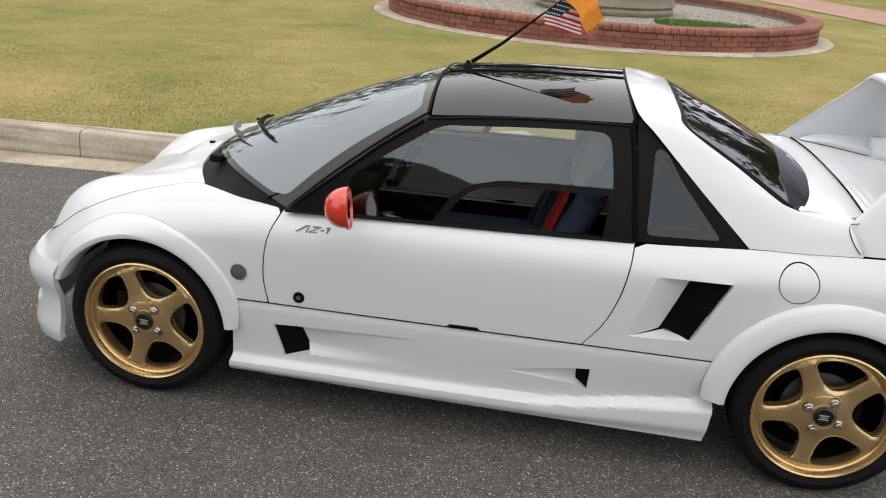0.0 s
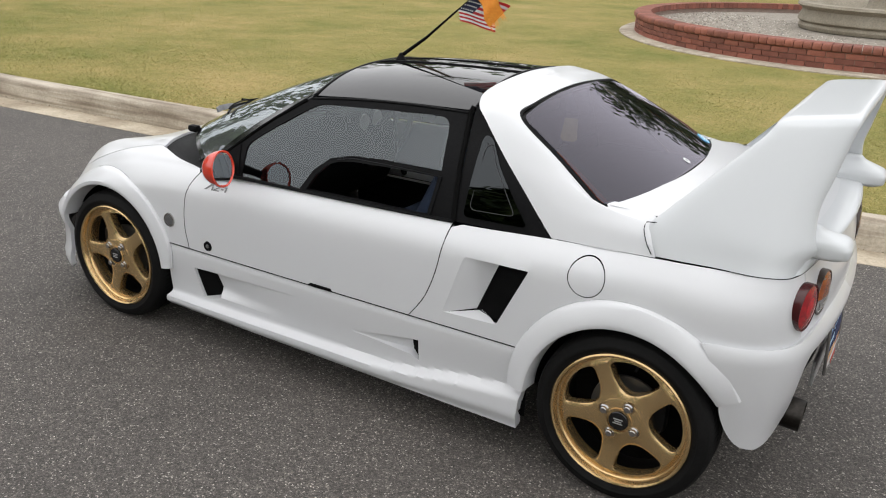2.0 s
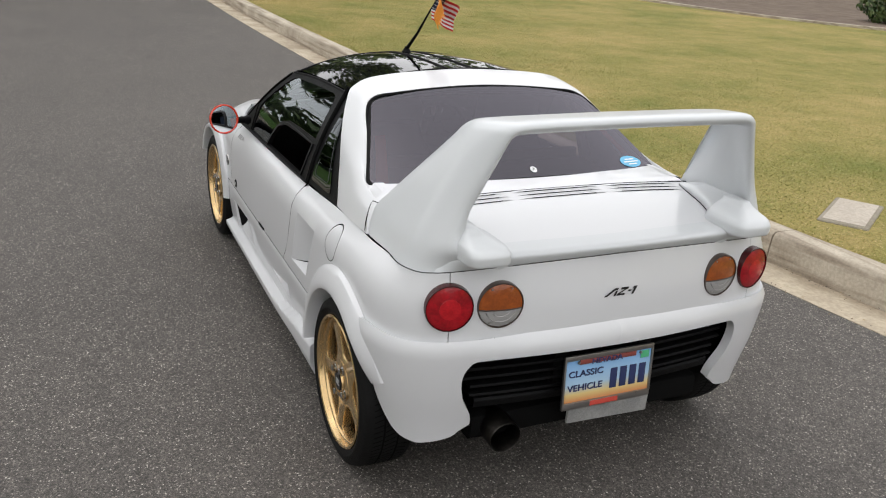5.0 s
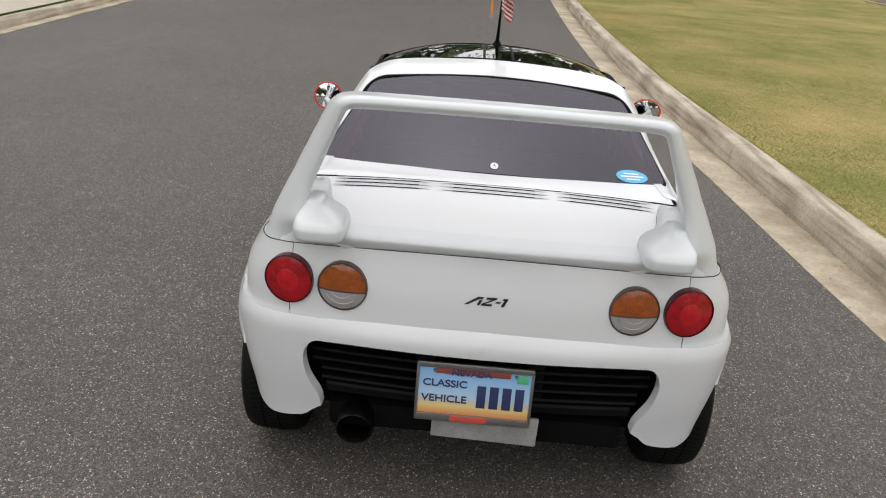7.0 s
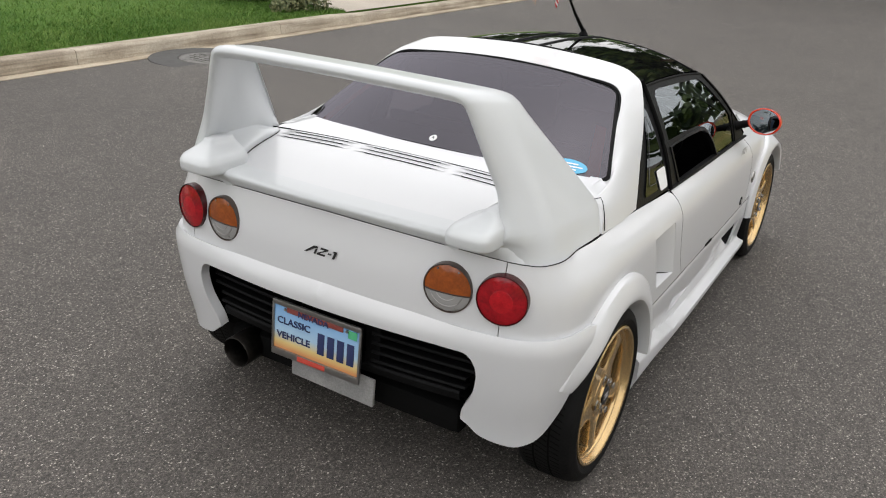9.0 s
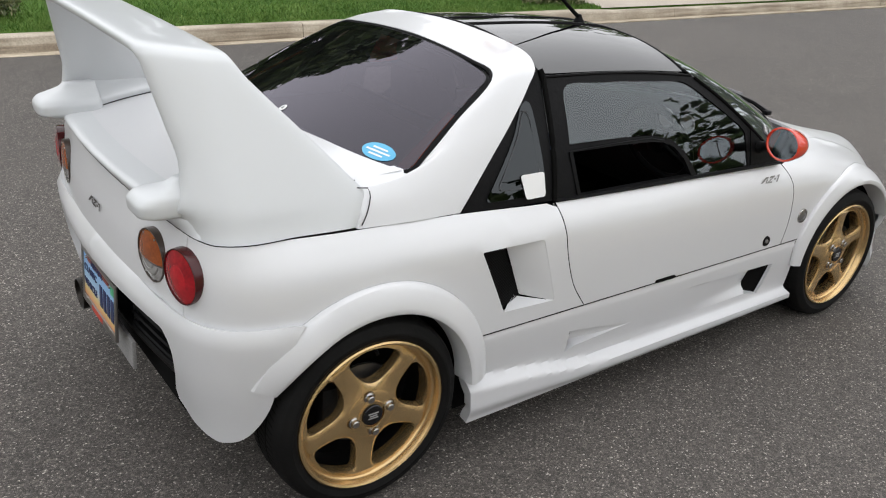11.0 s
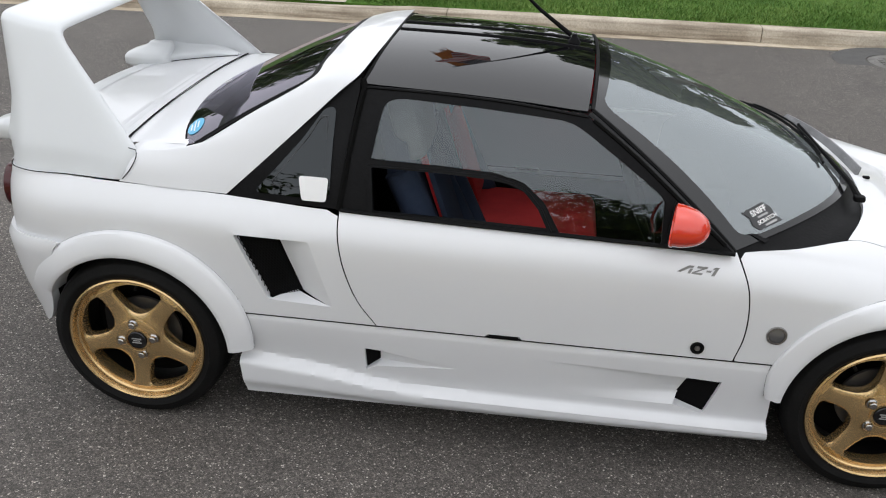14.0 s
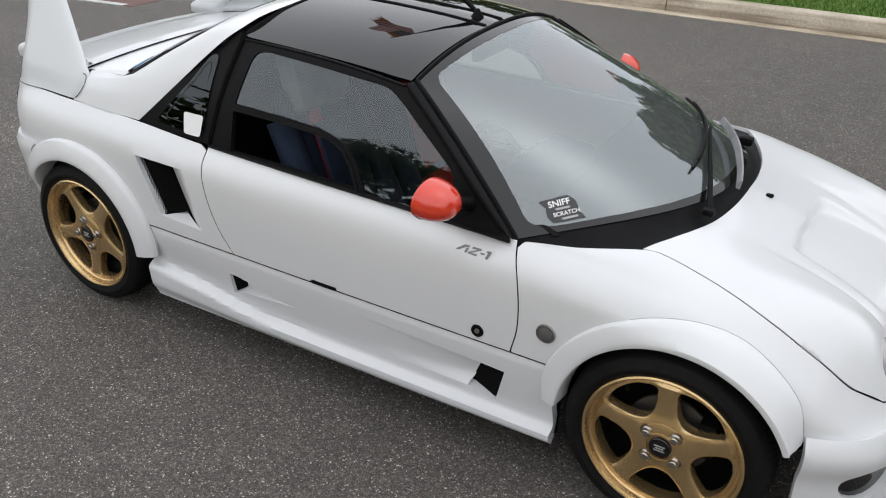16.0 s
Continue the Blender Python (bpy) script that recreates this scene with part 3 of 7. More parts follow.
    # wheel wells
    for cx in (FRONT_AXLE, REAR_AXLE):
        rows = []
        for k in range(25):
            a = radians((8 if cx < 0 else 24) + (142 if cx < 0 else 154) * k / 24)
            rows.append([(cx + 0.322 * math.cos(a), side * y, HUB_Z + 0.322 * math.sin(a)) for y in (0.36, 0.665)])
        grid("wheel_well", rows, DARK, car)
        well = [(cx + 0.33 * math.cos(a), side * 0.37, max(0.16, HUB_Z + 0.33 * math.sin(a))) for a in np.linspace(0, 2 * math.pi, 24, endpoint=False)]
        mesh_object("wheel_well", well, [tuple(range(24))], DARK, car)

    # greenhouse side plane
    def pane(x, z, off=0.0):
        y = 0.622 - 0.49 * (z - 0.745) + 0.018 * math.sin(math.pi * min(max((z - 0.73) / 0.33, 0), 1)) + 0.006 * math.exp(-((x + 0.05) / 0.4) ** 2) + off
        return np.array((x, side * y, z))
    bz = lambda x: smooth_table(x, BX, Z_BELT) + 0.002
    belt = [(x, bz(x)) for x in np.linspace(-0.628, 0.478, 20)]
    pillar = curve2([(0.474, 0.80), (0.462, 0.90), (0.448, 1.00), (0.437, 1.060)], 4)
    header = curve2([(0.437, 1.062), (0.20, 1.058), (0.0, 1.048), (-0.20, 1.029)], 4)
    apil = curve2([(-0.215, 1.022), (-0.34, 0.940), (-0.48, 0.832), (-0.60, 0.736)], 4)
    outline = belt + pillar + header[1:] + apil[1:]
    clear = curve2([(-0.425, 0.835), (-0.40, 0.862), (-0.29, 0.935), (-0.18, 1.002), (-0.13, 1.018)], 3) + [(0.10, 1.032), (0.315, 1.041)] + curve2([(0.315, 1.041), (0.355, 1.036), (0.376, 1.016), (0.386, 0.97), (0.398, 0.890)], 3)[1:]
    clear_low = [(0.398, 0.884), (0.20, 0.882), (0.05, 0.876), (-0.04, 0.855), (-0.10, 0.81), (-0.148, 0.735), (-0.30, 0.731), (-0.428, 0.729)]
    clear_poly = clear + clear_low
    frame_holes = [[tuple(p) for p in clear_poly]]
    drop = [(-0.118, 0.738), (-0.085, 0.795), (-0.045, 0.835), (0.0, 0.853), (0.06, 0.862), (0.20, 0.866), (0.398, 0.866), (0.385, 0.744), (0.15, 0.741)]
    frame_holes.append(drop)
    wf = panel("window_frame", outline, pane, TRIM, car, frame_holes, 0.03, 0.006, "satin black door window frame")
    panel("window_pane", clear_poly, lambda x, z: pane(x, z, -0.004), SIDE_GLASS, wf, (), 0.04, 0.0, "clear side glass").visible_shadow = False
    # frame of the drop window, open
    rows = []
    ring = [np.array(p) for p in round_poly(drop, 0.004, 2)]
    c = np.mean(ring, axis=0)
    for p in ring + ring[:1]:
        o = p + (p - c) / np.linalg.norm(p - c) * 0.010
        i_ = p - (p - c) / np.linalg.norm(p - c) * 0.003
        rows.append([pane(o[0], o[1], 0.001), pane(o[0], o[1], 0.006), pane(i_[0], i_[1], 0.006), pane(i_[0], i_[1], -0.012)])
    grid("drop_window_frame", rows, TRIM, wf, "", False, False, 30)
    # seam between door frame and roof, and the mirror base triangle
    tube("seal", [pane(x, z, 0.001) for x, z in header], 0.0045, BLACK, wf, n=6)
    tube("seal", [pane(x, z, 0.001) for x, z in [(0.482, 0.742)] + pillar + [(0.444, 1.082)]], 0.009, DARK, wf, n=6)
    tube("seal", [pane(x, z, 0.001) for x, z in apil], 0.006, DARK, wf, n=6)
    tube("belt_strip", [pane(x, z + 0.003, 0.003) for x, z in belt], 0.006, BLACK, wf, n=6)
    sail = round_poly([(-0.60, 0.730), (-0.455, 0.845), (-0.438, 0.728)], 0.006, 2)
    panel("mirror_base", sail, lambda x, z: pane(x, z, 0.004), BLACK, wf, (), 0.04, 0.006)

    # fixed quarter window behind the door
    tri_out = [(0.487, 0.743), (0.65, 0.748), (0.812, 0.757), (0.72, 0.848), (0.60, 0.962), (0.50, 1.050), (0.452, 1.085), (0.452, 1.05), (0.468, 0.93)]
    qw = panel("quarter_window", tri_out, lambda x, z: pane(x, z, -0.002), TRIM, car, (), 0.04, 0.008, "dark tinted triangular quarter window")
    tw = round_poly([(0.512, 0.765), (0.735, 0.772), (0.60, 0.925), (0.545, 1.005), (0.512, 1.01)], 0.02, 4)
    panel("pane", tw, lambda x, z: pane(x, z, 0.003), TINT_GLASS, qw, (), 0.04, 0.003)
    line = round_poly([(0.530, 0.790), (0.690, 0.797), (0.580, 0.935), (0.553, 0.985), (0.532, 0.985)], 0.022, 5)
    tube("heater_line", [pane(x, z, 0.0055) for x, z in line + line[:1]], 0.0009, material("heater_grey", (0.06, 0.06, 0.065), 0.6), qw, n=5)
    return f, pane


SKIN_L, PANE_L = build_side(-1)
SKIN_R, PANE_R = build_side(1)

# bonnet
def top_skin(x, y):
    v = v_of_y(x, abs(y))
    yy, z = on_section(x, v)
    # a scoop that deepens backwards to a crisp wall
    ease = lambda k: min(max(k, 0.0), 1.0) ** 2 * (3 - 2 * min(max(k, 0.0), 1.0))
    wall = -1.272 - 0.10 * abs(abs(y) - 0.06)
    u = (x + 1.58) / (wall + 1.58)
    if 0 < u < 1.06:
        w = ease((0.185 + 0.02 * (1 - u) - abs(y)) / 0.022 + 0.5)
        z -= 0.026 * w * min(u, 1) ** 1.4 * (1 - ease((u - 1.0) / 0.06))
    # step up to the lamp fairings
    g = ease((-1.17 - x) / 0.25) * ease((x + 1.61) / 0.12) * ease((0.49 - abs(y)) / 0.12)
    z += 0.012 * g * ease((abs(y) - 0.268) / 0.024) - 0.004 * g * math.exp(-((abs(y) - 0.262) / 0.012) ** 2)
    return np.array((x, y, z))


half = [(-0.952, 0.520), (-1.00, 0.512), (-1.10, 0.519), (-1.20, 0.531), (-1.30, 0.543), (-1.40, 0.545), (-1.50, 0.523), (-1.58, 0.461), (-1.63, 0.370)]
right = curve2(half, 5)
rear = curve2([(-0.952, -0.520), (-1.01, -0.41), (-1.06, -0.28), (-1.085, -0.14), (-1.092, 0.0), (-1.085, 0.14), (-1.06, 0.28), (-1.01, 0.41), (-0.952, 0.520)], 4)
left = [(x, -y) for x, y in right][::-1]
hood = panel("bonnet", rear[:-1] + right + curve2([(-1.638, 0.355), (-1.658, 0.15), (-1.662, 0), (-1.658, -0.15), (-1.638, -0.355)], 4) + left[:-1], top_skin, WHITE, car, (), 0.0115, 0.014, out=(0, 0, 1), angle=60)
nz = part("washer_nozzle", box_bm((0.022, 0.014, 0.010), top_skin(-1.15, 0.0) + np.array((0, 0, 0.004)), 0.004), BLACK, hood)

# windscreen, its border and the black scuttle panel below it
def screen(u, v, off=0.0):
    """u across -1..1, v up 0..1."""
    b = np.array((-1.055 + 0.425 * abs(u) ** 2.4, 0.605 * u, 0.776 - 0.066 * abs(u) ** 4))
    t = np.array((-0.225 + 0.015 * abs(u) ** 2, 0.452 * u, 1.106 - 0.072 * abs(u) ** 2.4))
    n = np.array((-0.42, 0.30 * u, 0.85))
    return b + (t - b) * v + n * (0.026 * max(0.0, math.sin(math.pi * v)) ** 0.8 * (1 - 0.45 * u * u) + off)


edge = [(-1, 0), (1, 0), (1, 1), (-1, 1)]
hole = round_poly([(-0.960, 0.030), (0.960, 0.030), (0.885, 0.950), (-0.885, 0.950)], 0.08, 6)
ws = panel("windscreen", edge, screen, FRIT, car, [hole], 0.06, 0.006, "wide raked windscreen with a black border", out=(-0.5, 0, 0.8))
panel("pane", hole, lambda u, v: screen(u, v, -0.001), FRONT_GLASS, ws, (), 0.08, 0.0, out=(-0.5, 0, 0.8)).visible_shadow = False
tube("seal", [screen(1, v, 0.002) for v in np.linspace(0, 1, 14)], 0.007, BLACK, ws, n=6)
tube("seal", [screen(-1, v, 0.002) for v in np.linspace(0, 1, 14)], 0.007, BLACK, ws, n=6)
tube("seal", [screen(u, 1, 0.002) for u in np.linspace(-1, 1, 24)], 0.006, BLACK, ws, n=6)
# black pillars between the screen's edge and the door glass
for sg_, fn_ in ((-1, PANE_L), (1, PANE_R)):
    front_line = spline([(-0.62, 0.722), (-0.48, 0.832), (-0.34, 0.940), (-0.215, 1.022), (-0.200, 1.034)], 6)
    rows = []
    for k in range(25):
        b_ = front_line[k]
        a_, c_ = screen(sg_, k / 24, -0.003), fn_(b_[0], b_[1], -0.003)
        rows.append([a_, (a_ + c_) / 2 + np.array((-0.004, sg_ * 0.004, 0.004)), c_])
    grid("pillar_trim", rows, TRIM, car, "satin black windscreen pillar")
rows = []
for k in range(33):
    u = -1 + 2 * k / 32
    a = screen(u, 0.0, -0.004)
    y = 0.625 * u
    hx = np.interp(abs(y), (0, 0.14, 0.28, 0.41, 0.522, 0.585, 0.625), (-1.090, -1.083, -1.058, -1.008, -0.950, -0.80, -0.64))
    hz = on_section(hx, v_of_y(hx, abs(y)))[1]
    b = np.array((hx, y, hz - 0.010))
    rows.append([a + (b - a) * t + np.array((0, 0, -0.012 * math.sin(math.pi * t))) for t in np.linspace(0, 1, 5)])
grid("scuttle_panel", rows, BLACK, car, "matt black plastic scuttle panel", angle=60)


# wiper parked low across the screen, its arm with a grey wind fin
pivot = np.array((-1.045, 0.270, 0.766))
elbow = screen(-0.16, 0.175, 0.030)
wa = tube("wiper", [pivot, pivot + (elbow - pivot) * 0.15 + np.array((0, 0, 0.012)), elbow], 0.006, BLACK, car, "black wiper with a grey wind fin", 6, [0.011, 0.008, 0.005])
part("pivot_cap", box_bm((0.034, 0.030, 0.020), pivot, 0.009), BLACK, wa)
tube("blade", [screen(u, v, 0.010) for u, v in zip(np.linspace(-0.58, 0.26, 12), np.linspace(0.245, 0.115, 12))], 0.005, BLACK, wa, n=6)
tube("blade_spine", [screen(u, v, 0.022 - 0.010 * abs(t - 0.5)) for t, u, v in zip(np.linspace(0, 1, 12), np.linspace(-0.50, 0.18, 12), np.linspace(0.235, 0.13, 12))], 0.0035, BLACK, wa, n=6)
rows = []
for t in np.linspace(0, 1, 10):
    u, v = -0.42 + 0.60 * t, 0.130 - 0.150 * t
    a_ = screen(u, v, 0.016)
    rows.append([a_, a_ + np.array((-0.010, 0, 0.020 + 0.006 * t)), a_ + np.array((-0.016, 0, 0.019 + 0.006 * t)), a_ + np.array((-0.012, 0, -0.002))])
grid("wind_fin", rows, GREY_CLOTH, wa, "grey plastic wind fin", False, True, 30, True)
part("second_pivot", box_bm((0.05, 0.035, 0.03), screen(-0.52, -0.03, 0.01), 0.012), BLACK, wa)


# roof: two glass panels either side of a body spine, and the front header
def roof(x, y):
    y_edge = np.interp(x, (-0.25, 0.45), (0.462, 0.468))
    zc = smooth_table(x, (-0.24, -0.05, 0.2, 0.47), (1.108, 1.127, 1.138, 1.141))
    ze = smooth_table(x, (-0.24, 0.0, 0.2, 0.47), (1.030, 1.050, 1.060, 1.068))
    t = abs(y) / y_edge
    return np.array((x, y, zc - (zc - ze) * t ** 2.6))


xf = lambda y: -0.222 + 0.02 * (abs(y) / 0.46) ** 2
xr = lambda y: 0.445 - 0.03 * (1 - (abs(y) / 0.46) ** 2) - 0.0
for s in (-1, 1):
    ys = np.linspace(0.058, 0.460, 10)
    o = [(xf(y) + 0.004, s * y) for y in ys] + [(x, s * 0.462) for x in np.linspace(-0.15, 0.40, 10)] + [(xr(y) - 0.004, s * y) for y in ys[::-1]]
    panel("roof_panel", o, roof, GLOSS_BLACK, car, (), 0.03, 0.008, "glossy black glass roof panel", out=(0, 0, 1))
    tube("roof_seal", [roof(x, s * 0.054) + np.array((0, 0, 0.0005)) for x in np.linspace(-0.21, 0.41, 16)], 0.005, BLACK, car, n=6)
    tube("roof_seal", [roof(xr(y), s * y) for y in np.linspace(0, 0.46, 14)], 0.005, BLACK, car, n=6)
o = [(xf(0) + 0.003, -0.050), (xf(0) + 0.003, 0.050), (xr(0) - 0.004, 0.050), (xr(0) - 0.004, -0.050)]
panel("roof_spine", o, lambda x, y: roof(x, y) + np.array((0, 0, 0.003 * (1 - (y / 0.05) ** 2))), GLOSS_BLACK, car, (), 0.03, 0.01, "black body spine between the roof panels", out=(0, 0, 1))


# shelf between rear window and engine lid
def deck(x, y):
    t = abs(y) / 0.62
    z = smooth_table(x, (0.90, 1.05, 1.20, 1.35, 1.50, 1.60), (0.894, 0.889, 0.880, 0.864, 0.846, 0.836))
    return np.array((x, y, z - 0.026 * t ** 2.5))


# white rear hoop: from one flank over the roof to the other
def hoop_curve(pts):
    p = [np.array(q) for q in pts]
    full = p + [np.array((q[0], -q[1], q[2])) for q in p[:-1][::-1]]
    return spline(full, 10)


FRONT_EDGE = [(0.818, 0.619, 0.7585), (0.760, 0.598, 0.812), (0.690, 0.571, 0.877), (0.600, 0.537, 0.962), (0.510, 0.492, 1.047), (0.456, 0.447, 1.092), (0.432, 0.330, 1.124), (0.420, 0.0, 1.141)]
MID_EDGE = [(0.985, 0.628, 0.766), (0.960, 0.604, 0.822), (0.905, 0.578, 0.866), (0.770, 0.534, 0.940), (0.622, 0.482, 1.036), (0.540, 0.436, 1.086), (0.516, 0.320, 1.112), (0.503, 0.0, 1.128)]
REAR_EDGE = [(1.140, 0.629, 0.774), (1.106, 0.607, 0.826), (1.080, 0.578, 0.858), (0.958, 0.564, 0.861), (0.760, 0.500, 0.975), (0.602, 0.440, 1.067), (0.588, 0.310, 1.094), (0.582, 0.0, 1.110)]
a, b, c = hoop_curve(FRONT_EDGE), hoop_curve(MID_EDGE), hoop_curve(REAR_EDGE)
rows = []
for i in range(len(a)):
    n_in = np.array((0.02, -np.sign(a[i][1]) * 0.012 * min(1, abs(a[i][1]) / 0.3), -0.012))
    r = [a[i] + n_in * 0.9, a[i]]
    cur = spline([a[i], b[i], c[i]], 6)
    r += [p for p in cur[1:]]
    inner_ = [c[i] + np.array((-0.003, -np.sign(c[i][1]) * 0.003 * min(1, abs(c[i][1]) / 0.3), -0.005)), c[i] + np.array((-0.020, -np.sign(c[i][1]) * 0.006 * min(1, abs(c[i][1]) / 0.3), -0.034))]
    if c[i][0] > 0.90:
        k_ = min(1.0, (c[i][2] - 0.774) / 0.045)
        e_ = np.array((c[i][0], c[i][1] - np.sign(c[i][1]) * 0.055, 0))
        e_[2] = c[i][2] + k_ * (deck(e_[0], e_[1])[2] + 0.0015 - c[i][2])
        m_ = (c[i] + e_) / 2 + np.array((0, 0, 0.006 * k_))
        w_ = min(1.0, (c[i][0] - 0.90) / 0.06)
        inner_ = [inner_[0] * (1 - w_) + m_ * w_, inner_[1] * (1 - w_) + e_ * w_]
    r += inner_
    rows.append(r)
grid("rear_hoop", rows, WHITE, car, "white body hoop over the cabin's rear", angle=50)
tube("seal", [p + np.array((0.003, -np.sign(p[1]) * 0.003, -0.006)) for p in c if p[2] > 0.872], 0.0055, BLACK, car, n=6)

lid_front = lambda y: 1.150 + 0.012 * (1 - (y / 0.62) ** 2)
ys = np.linspace(-0.543, 0.543, 25)
rows = []
for y in ys:
    k = abs(y) / 0.572
    x0 = 1.048 - 0.100 * k ** 3
    rows.append([deck(x, y) + np.array((0, 0, -0.004 * (j == 6))) for j, x in enumerate(np.linspace(x0, lid_front(y), 7))])
grid("rear_shelf", rows, WHITE, car, angle=60)

# rear window
def rear_pane(u, v, off=0.0):
    b = np.array((1.062 - 0.105 * abs(u) ** 2.4, 0.562 * u, 0.885 - 0.023 * abs(u) ** 2))
    t = np.array((0.594 + 0.010 * abs(u) ** 2, 0.436 * u, 1.104 - 0.040 * abs(u) ** 2.4))
    return b + (t - b) * v + np.array((0.35, 0, 0.75)) * (0.008 * math.sin(math.pi * v) + off)


rim_ = round_poly([(-1.012, -0.005), (1.012, -0.005), (1.012, 1.015), (-1.012, 1.015)], 0.09, 5)
inner = round_poly([(-0.994, 0.012), (0.994, 0.012), (0.992, 0.990), (-0.992, 0.990)], 0.08, 5)
rw = panel("rear_window", rim_, lambda u, v: rear_pane(u, v, 0.004 - 0.28 * max(0, abs(u) - 0.985) - 0.28 * max(0, v - 0.985)), BLACK, car, [inner], 0.06, 0.01, "dark tinted rear window", out=(0.4, 0, 0.8))
panel("pane", inner, lambda u, v: rear_pane(u, v, 0.004), REAR_GLASS, rw, (), 0.08, 0.0, out=(0.4, 0, 0.8)).visible_shadow = False
for sg_ in (-1, 1):
    rows = [[rear_pane(sg_ * u, v, -0.035) for u in (0.88, 0.95)] for v in np.linspace(0.02, 0.62, 8)]
    grid("inner_trim", rows, material("inner_red", (0.60, 0.10, 0.03), 0.8), rw, "red inner trim behind the glass")
STICK_BLUE = material("blue_sticker", (0.10, 0.42, 0.66), 0.4)
STICK_WHITE = material("white_sticker", (0.78, 0.78, 0.78), 0.45)
STICK_DARK = material("dark_sticker", (0.03, 0.03, 0.032), 0.45)
st = panel("oval_sticker", [(0.80 + 0.095 * math.cos(a), 0.085 + 0.062 * math.sin(a)) for a in np.linspace(0, 2 * math.pi, 28, endpoint=False)], lambda u, v: rear_pane(u, v, 0.0065), STICK_BLUE, rw, (), 0.03, 0.001, "oval light blue sticker", out=(0.4, 0, 0.8))
for dv, w in ((0.022, 0.045), (-0.004, 0.070), (-0.030, 0.04)):
    panel("print_bar", [(0.80 - w, 0.085 + dv - 0.006), (0.80 + w, 0.085 + dv - 0.006), (0.80 + w, 0.085 + dv + 0.006), (0.80 - w, 0.085 + dv + 0.006)], lambda u, v: rear_pane(u, v, 0.008), STICK_WHITE, st, (), 0.05, 0.0, out=(0.4, 0, 0.8))
bd = panel("round_sticker", [(0.0 + 0.022 * math.cos(a), 0.075 + 0.028 * math.sin(a)) for a in np.linspace(0, 2 * math.pi, 20, endpoint=False)], lambda u, v: rear_pane(u, v, 0.0065), STICK_WHITE, rw, (), 0.03, 0.001, "small round silver badge", out=(0.4, 0, 0.8))
panel("badge_mark", [(-0.010, 0.062), (0.0, 0.094), (0.010, 0.062), (0.0, 0.075)], lambda u, v: rear_pane(u, v, 0.008), STICK_DARK, bd, (), 0.03, 0.0, out=(0.4, 0, 0.8))


# engine lid with louvre slots and an upturned lip, wing posts apart
def lid(x, y):
    p = deck(x, y)
    return p


tail_x = lambda y: float(np.interp(abs(y), (0, 0.17, 0.36, 0.46, 0.52, 0.57), (1.538, 1.534, 1.516, 1.500, 1.486, 1.440)))
ys = np.linspace(-0.57, 0.57, 30)
o = [(lid_front(y) + 0.004, y) for y in ys] + [(tail_x(y), y) for y in ys[::-1]]
el = panel("engine_lid", o, lid, WHITE, car, (), 0.035, 0.004, "white engine lid with louvre slots", out=(0, 0, 1), angle=50)
# louvres: low ramps that rise backwards to open slots
for x0 in (1.178, 1.205, 1.232):
    for y0, y1 in ((-0.470, -0.185), (-0.160, 0.160), (0.185, 0.470)):
        ys_ = np.linspace(y0, y1, 9)
        up_ = [0.0033 * min(1.0, 0.15 + ((y1 - y0) / 2 - abs(y - (y0 + y1) / 2)) / 0.008) for y in ys_]
        grid("louvre", [[deck(x0 - 0.017, y) + np.array((0, 0, 0.0002)), deck(x0 - 0.010, y) + np.array((0, 0, h * 0.55)), deck(x0 - 0.002, y) + np.array((0, 0, h)), deck(x0 + 0.001, y) + np.array((0, 0, h)), deck(x0 + 0.001, y) + np.array((0, 0, h * 0.8))] for y, h in zip(ys_, up_)], WHITE, el, angle=60)
        grid("slot", [[deck(x0 + 0.0008, y) + np.array((0, 0, h * 0.85)), deck(x0 + 0.0022, y) + np.array((0, 0, 0.0006))] for y, h in zip(ys_[1:-1], up_[1:-1])], DARK, el)
tube("seam", [deck(lid_front(y) + 0.002, y) + np.array((0, 0, -0.0002)) for y in np.linspace(-0.56, 0.56, 30)], 0.0022, DARK, el, n=6)
# the lid's turned-down edge, round the corners and along the tail
def rim_at(s, side):
    p, n = plan(s)
    q = skin(side)(s, z_seam(s) + 0.001)
    return q, np.array((n[0], side * n[1], 0.0))


for side in (-1, 1):
    rows = []
    for s in np.linspace(1.40, S_END, 50):
        q, n = rim_at(s, side)
        under = 0.020 * min(1.0, max(0.0, (s_of_y(0.57) - s) / 0.03))
        top_z = deck(q[0] - 0.03, q[1])[2]
        # the lip overhangs the panel below it, away from the wing's feet
        k = min(1.0, max(0.0, (s - s_of_y(0.56)) / 0.07))
        hang = lambda d: d * k - under
        rise = top_z - q[2]
        row = [q - n * (0.012 + under) - np.array((0, 0, 0.004)), q - n * under]
        for share, d in ((0.14, 0.003), (0.42, 0.010), (0.66, 0.0145), (0.82, 0.0135), (0.95, 0.0075)):
            row.append(q + n * (hang(d) - (1 - k) * 0.02 * share) + np.array((0, 0, rise * share)))
        e = q - n * (0.006 + under + 0.02 * (1 - k))
        row.append(np.array((e[0], e[1], top_z + 0.0015)))
        e = q - n * 0.062
        row.append(np.array((e[0], e[1], deck(e[0], e[1])[2] + 0.0015)))
        rows.append(row)
    grid("lid_lip", rows, WING_WHITE, el, angle=60)
EDGE_XY = np.array([skin(1)(s, 0.780)[:2] for s in np.linspace(1.15, s_of_y(0.40), 60)])


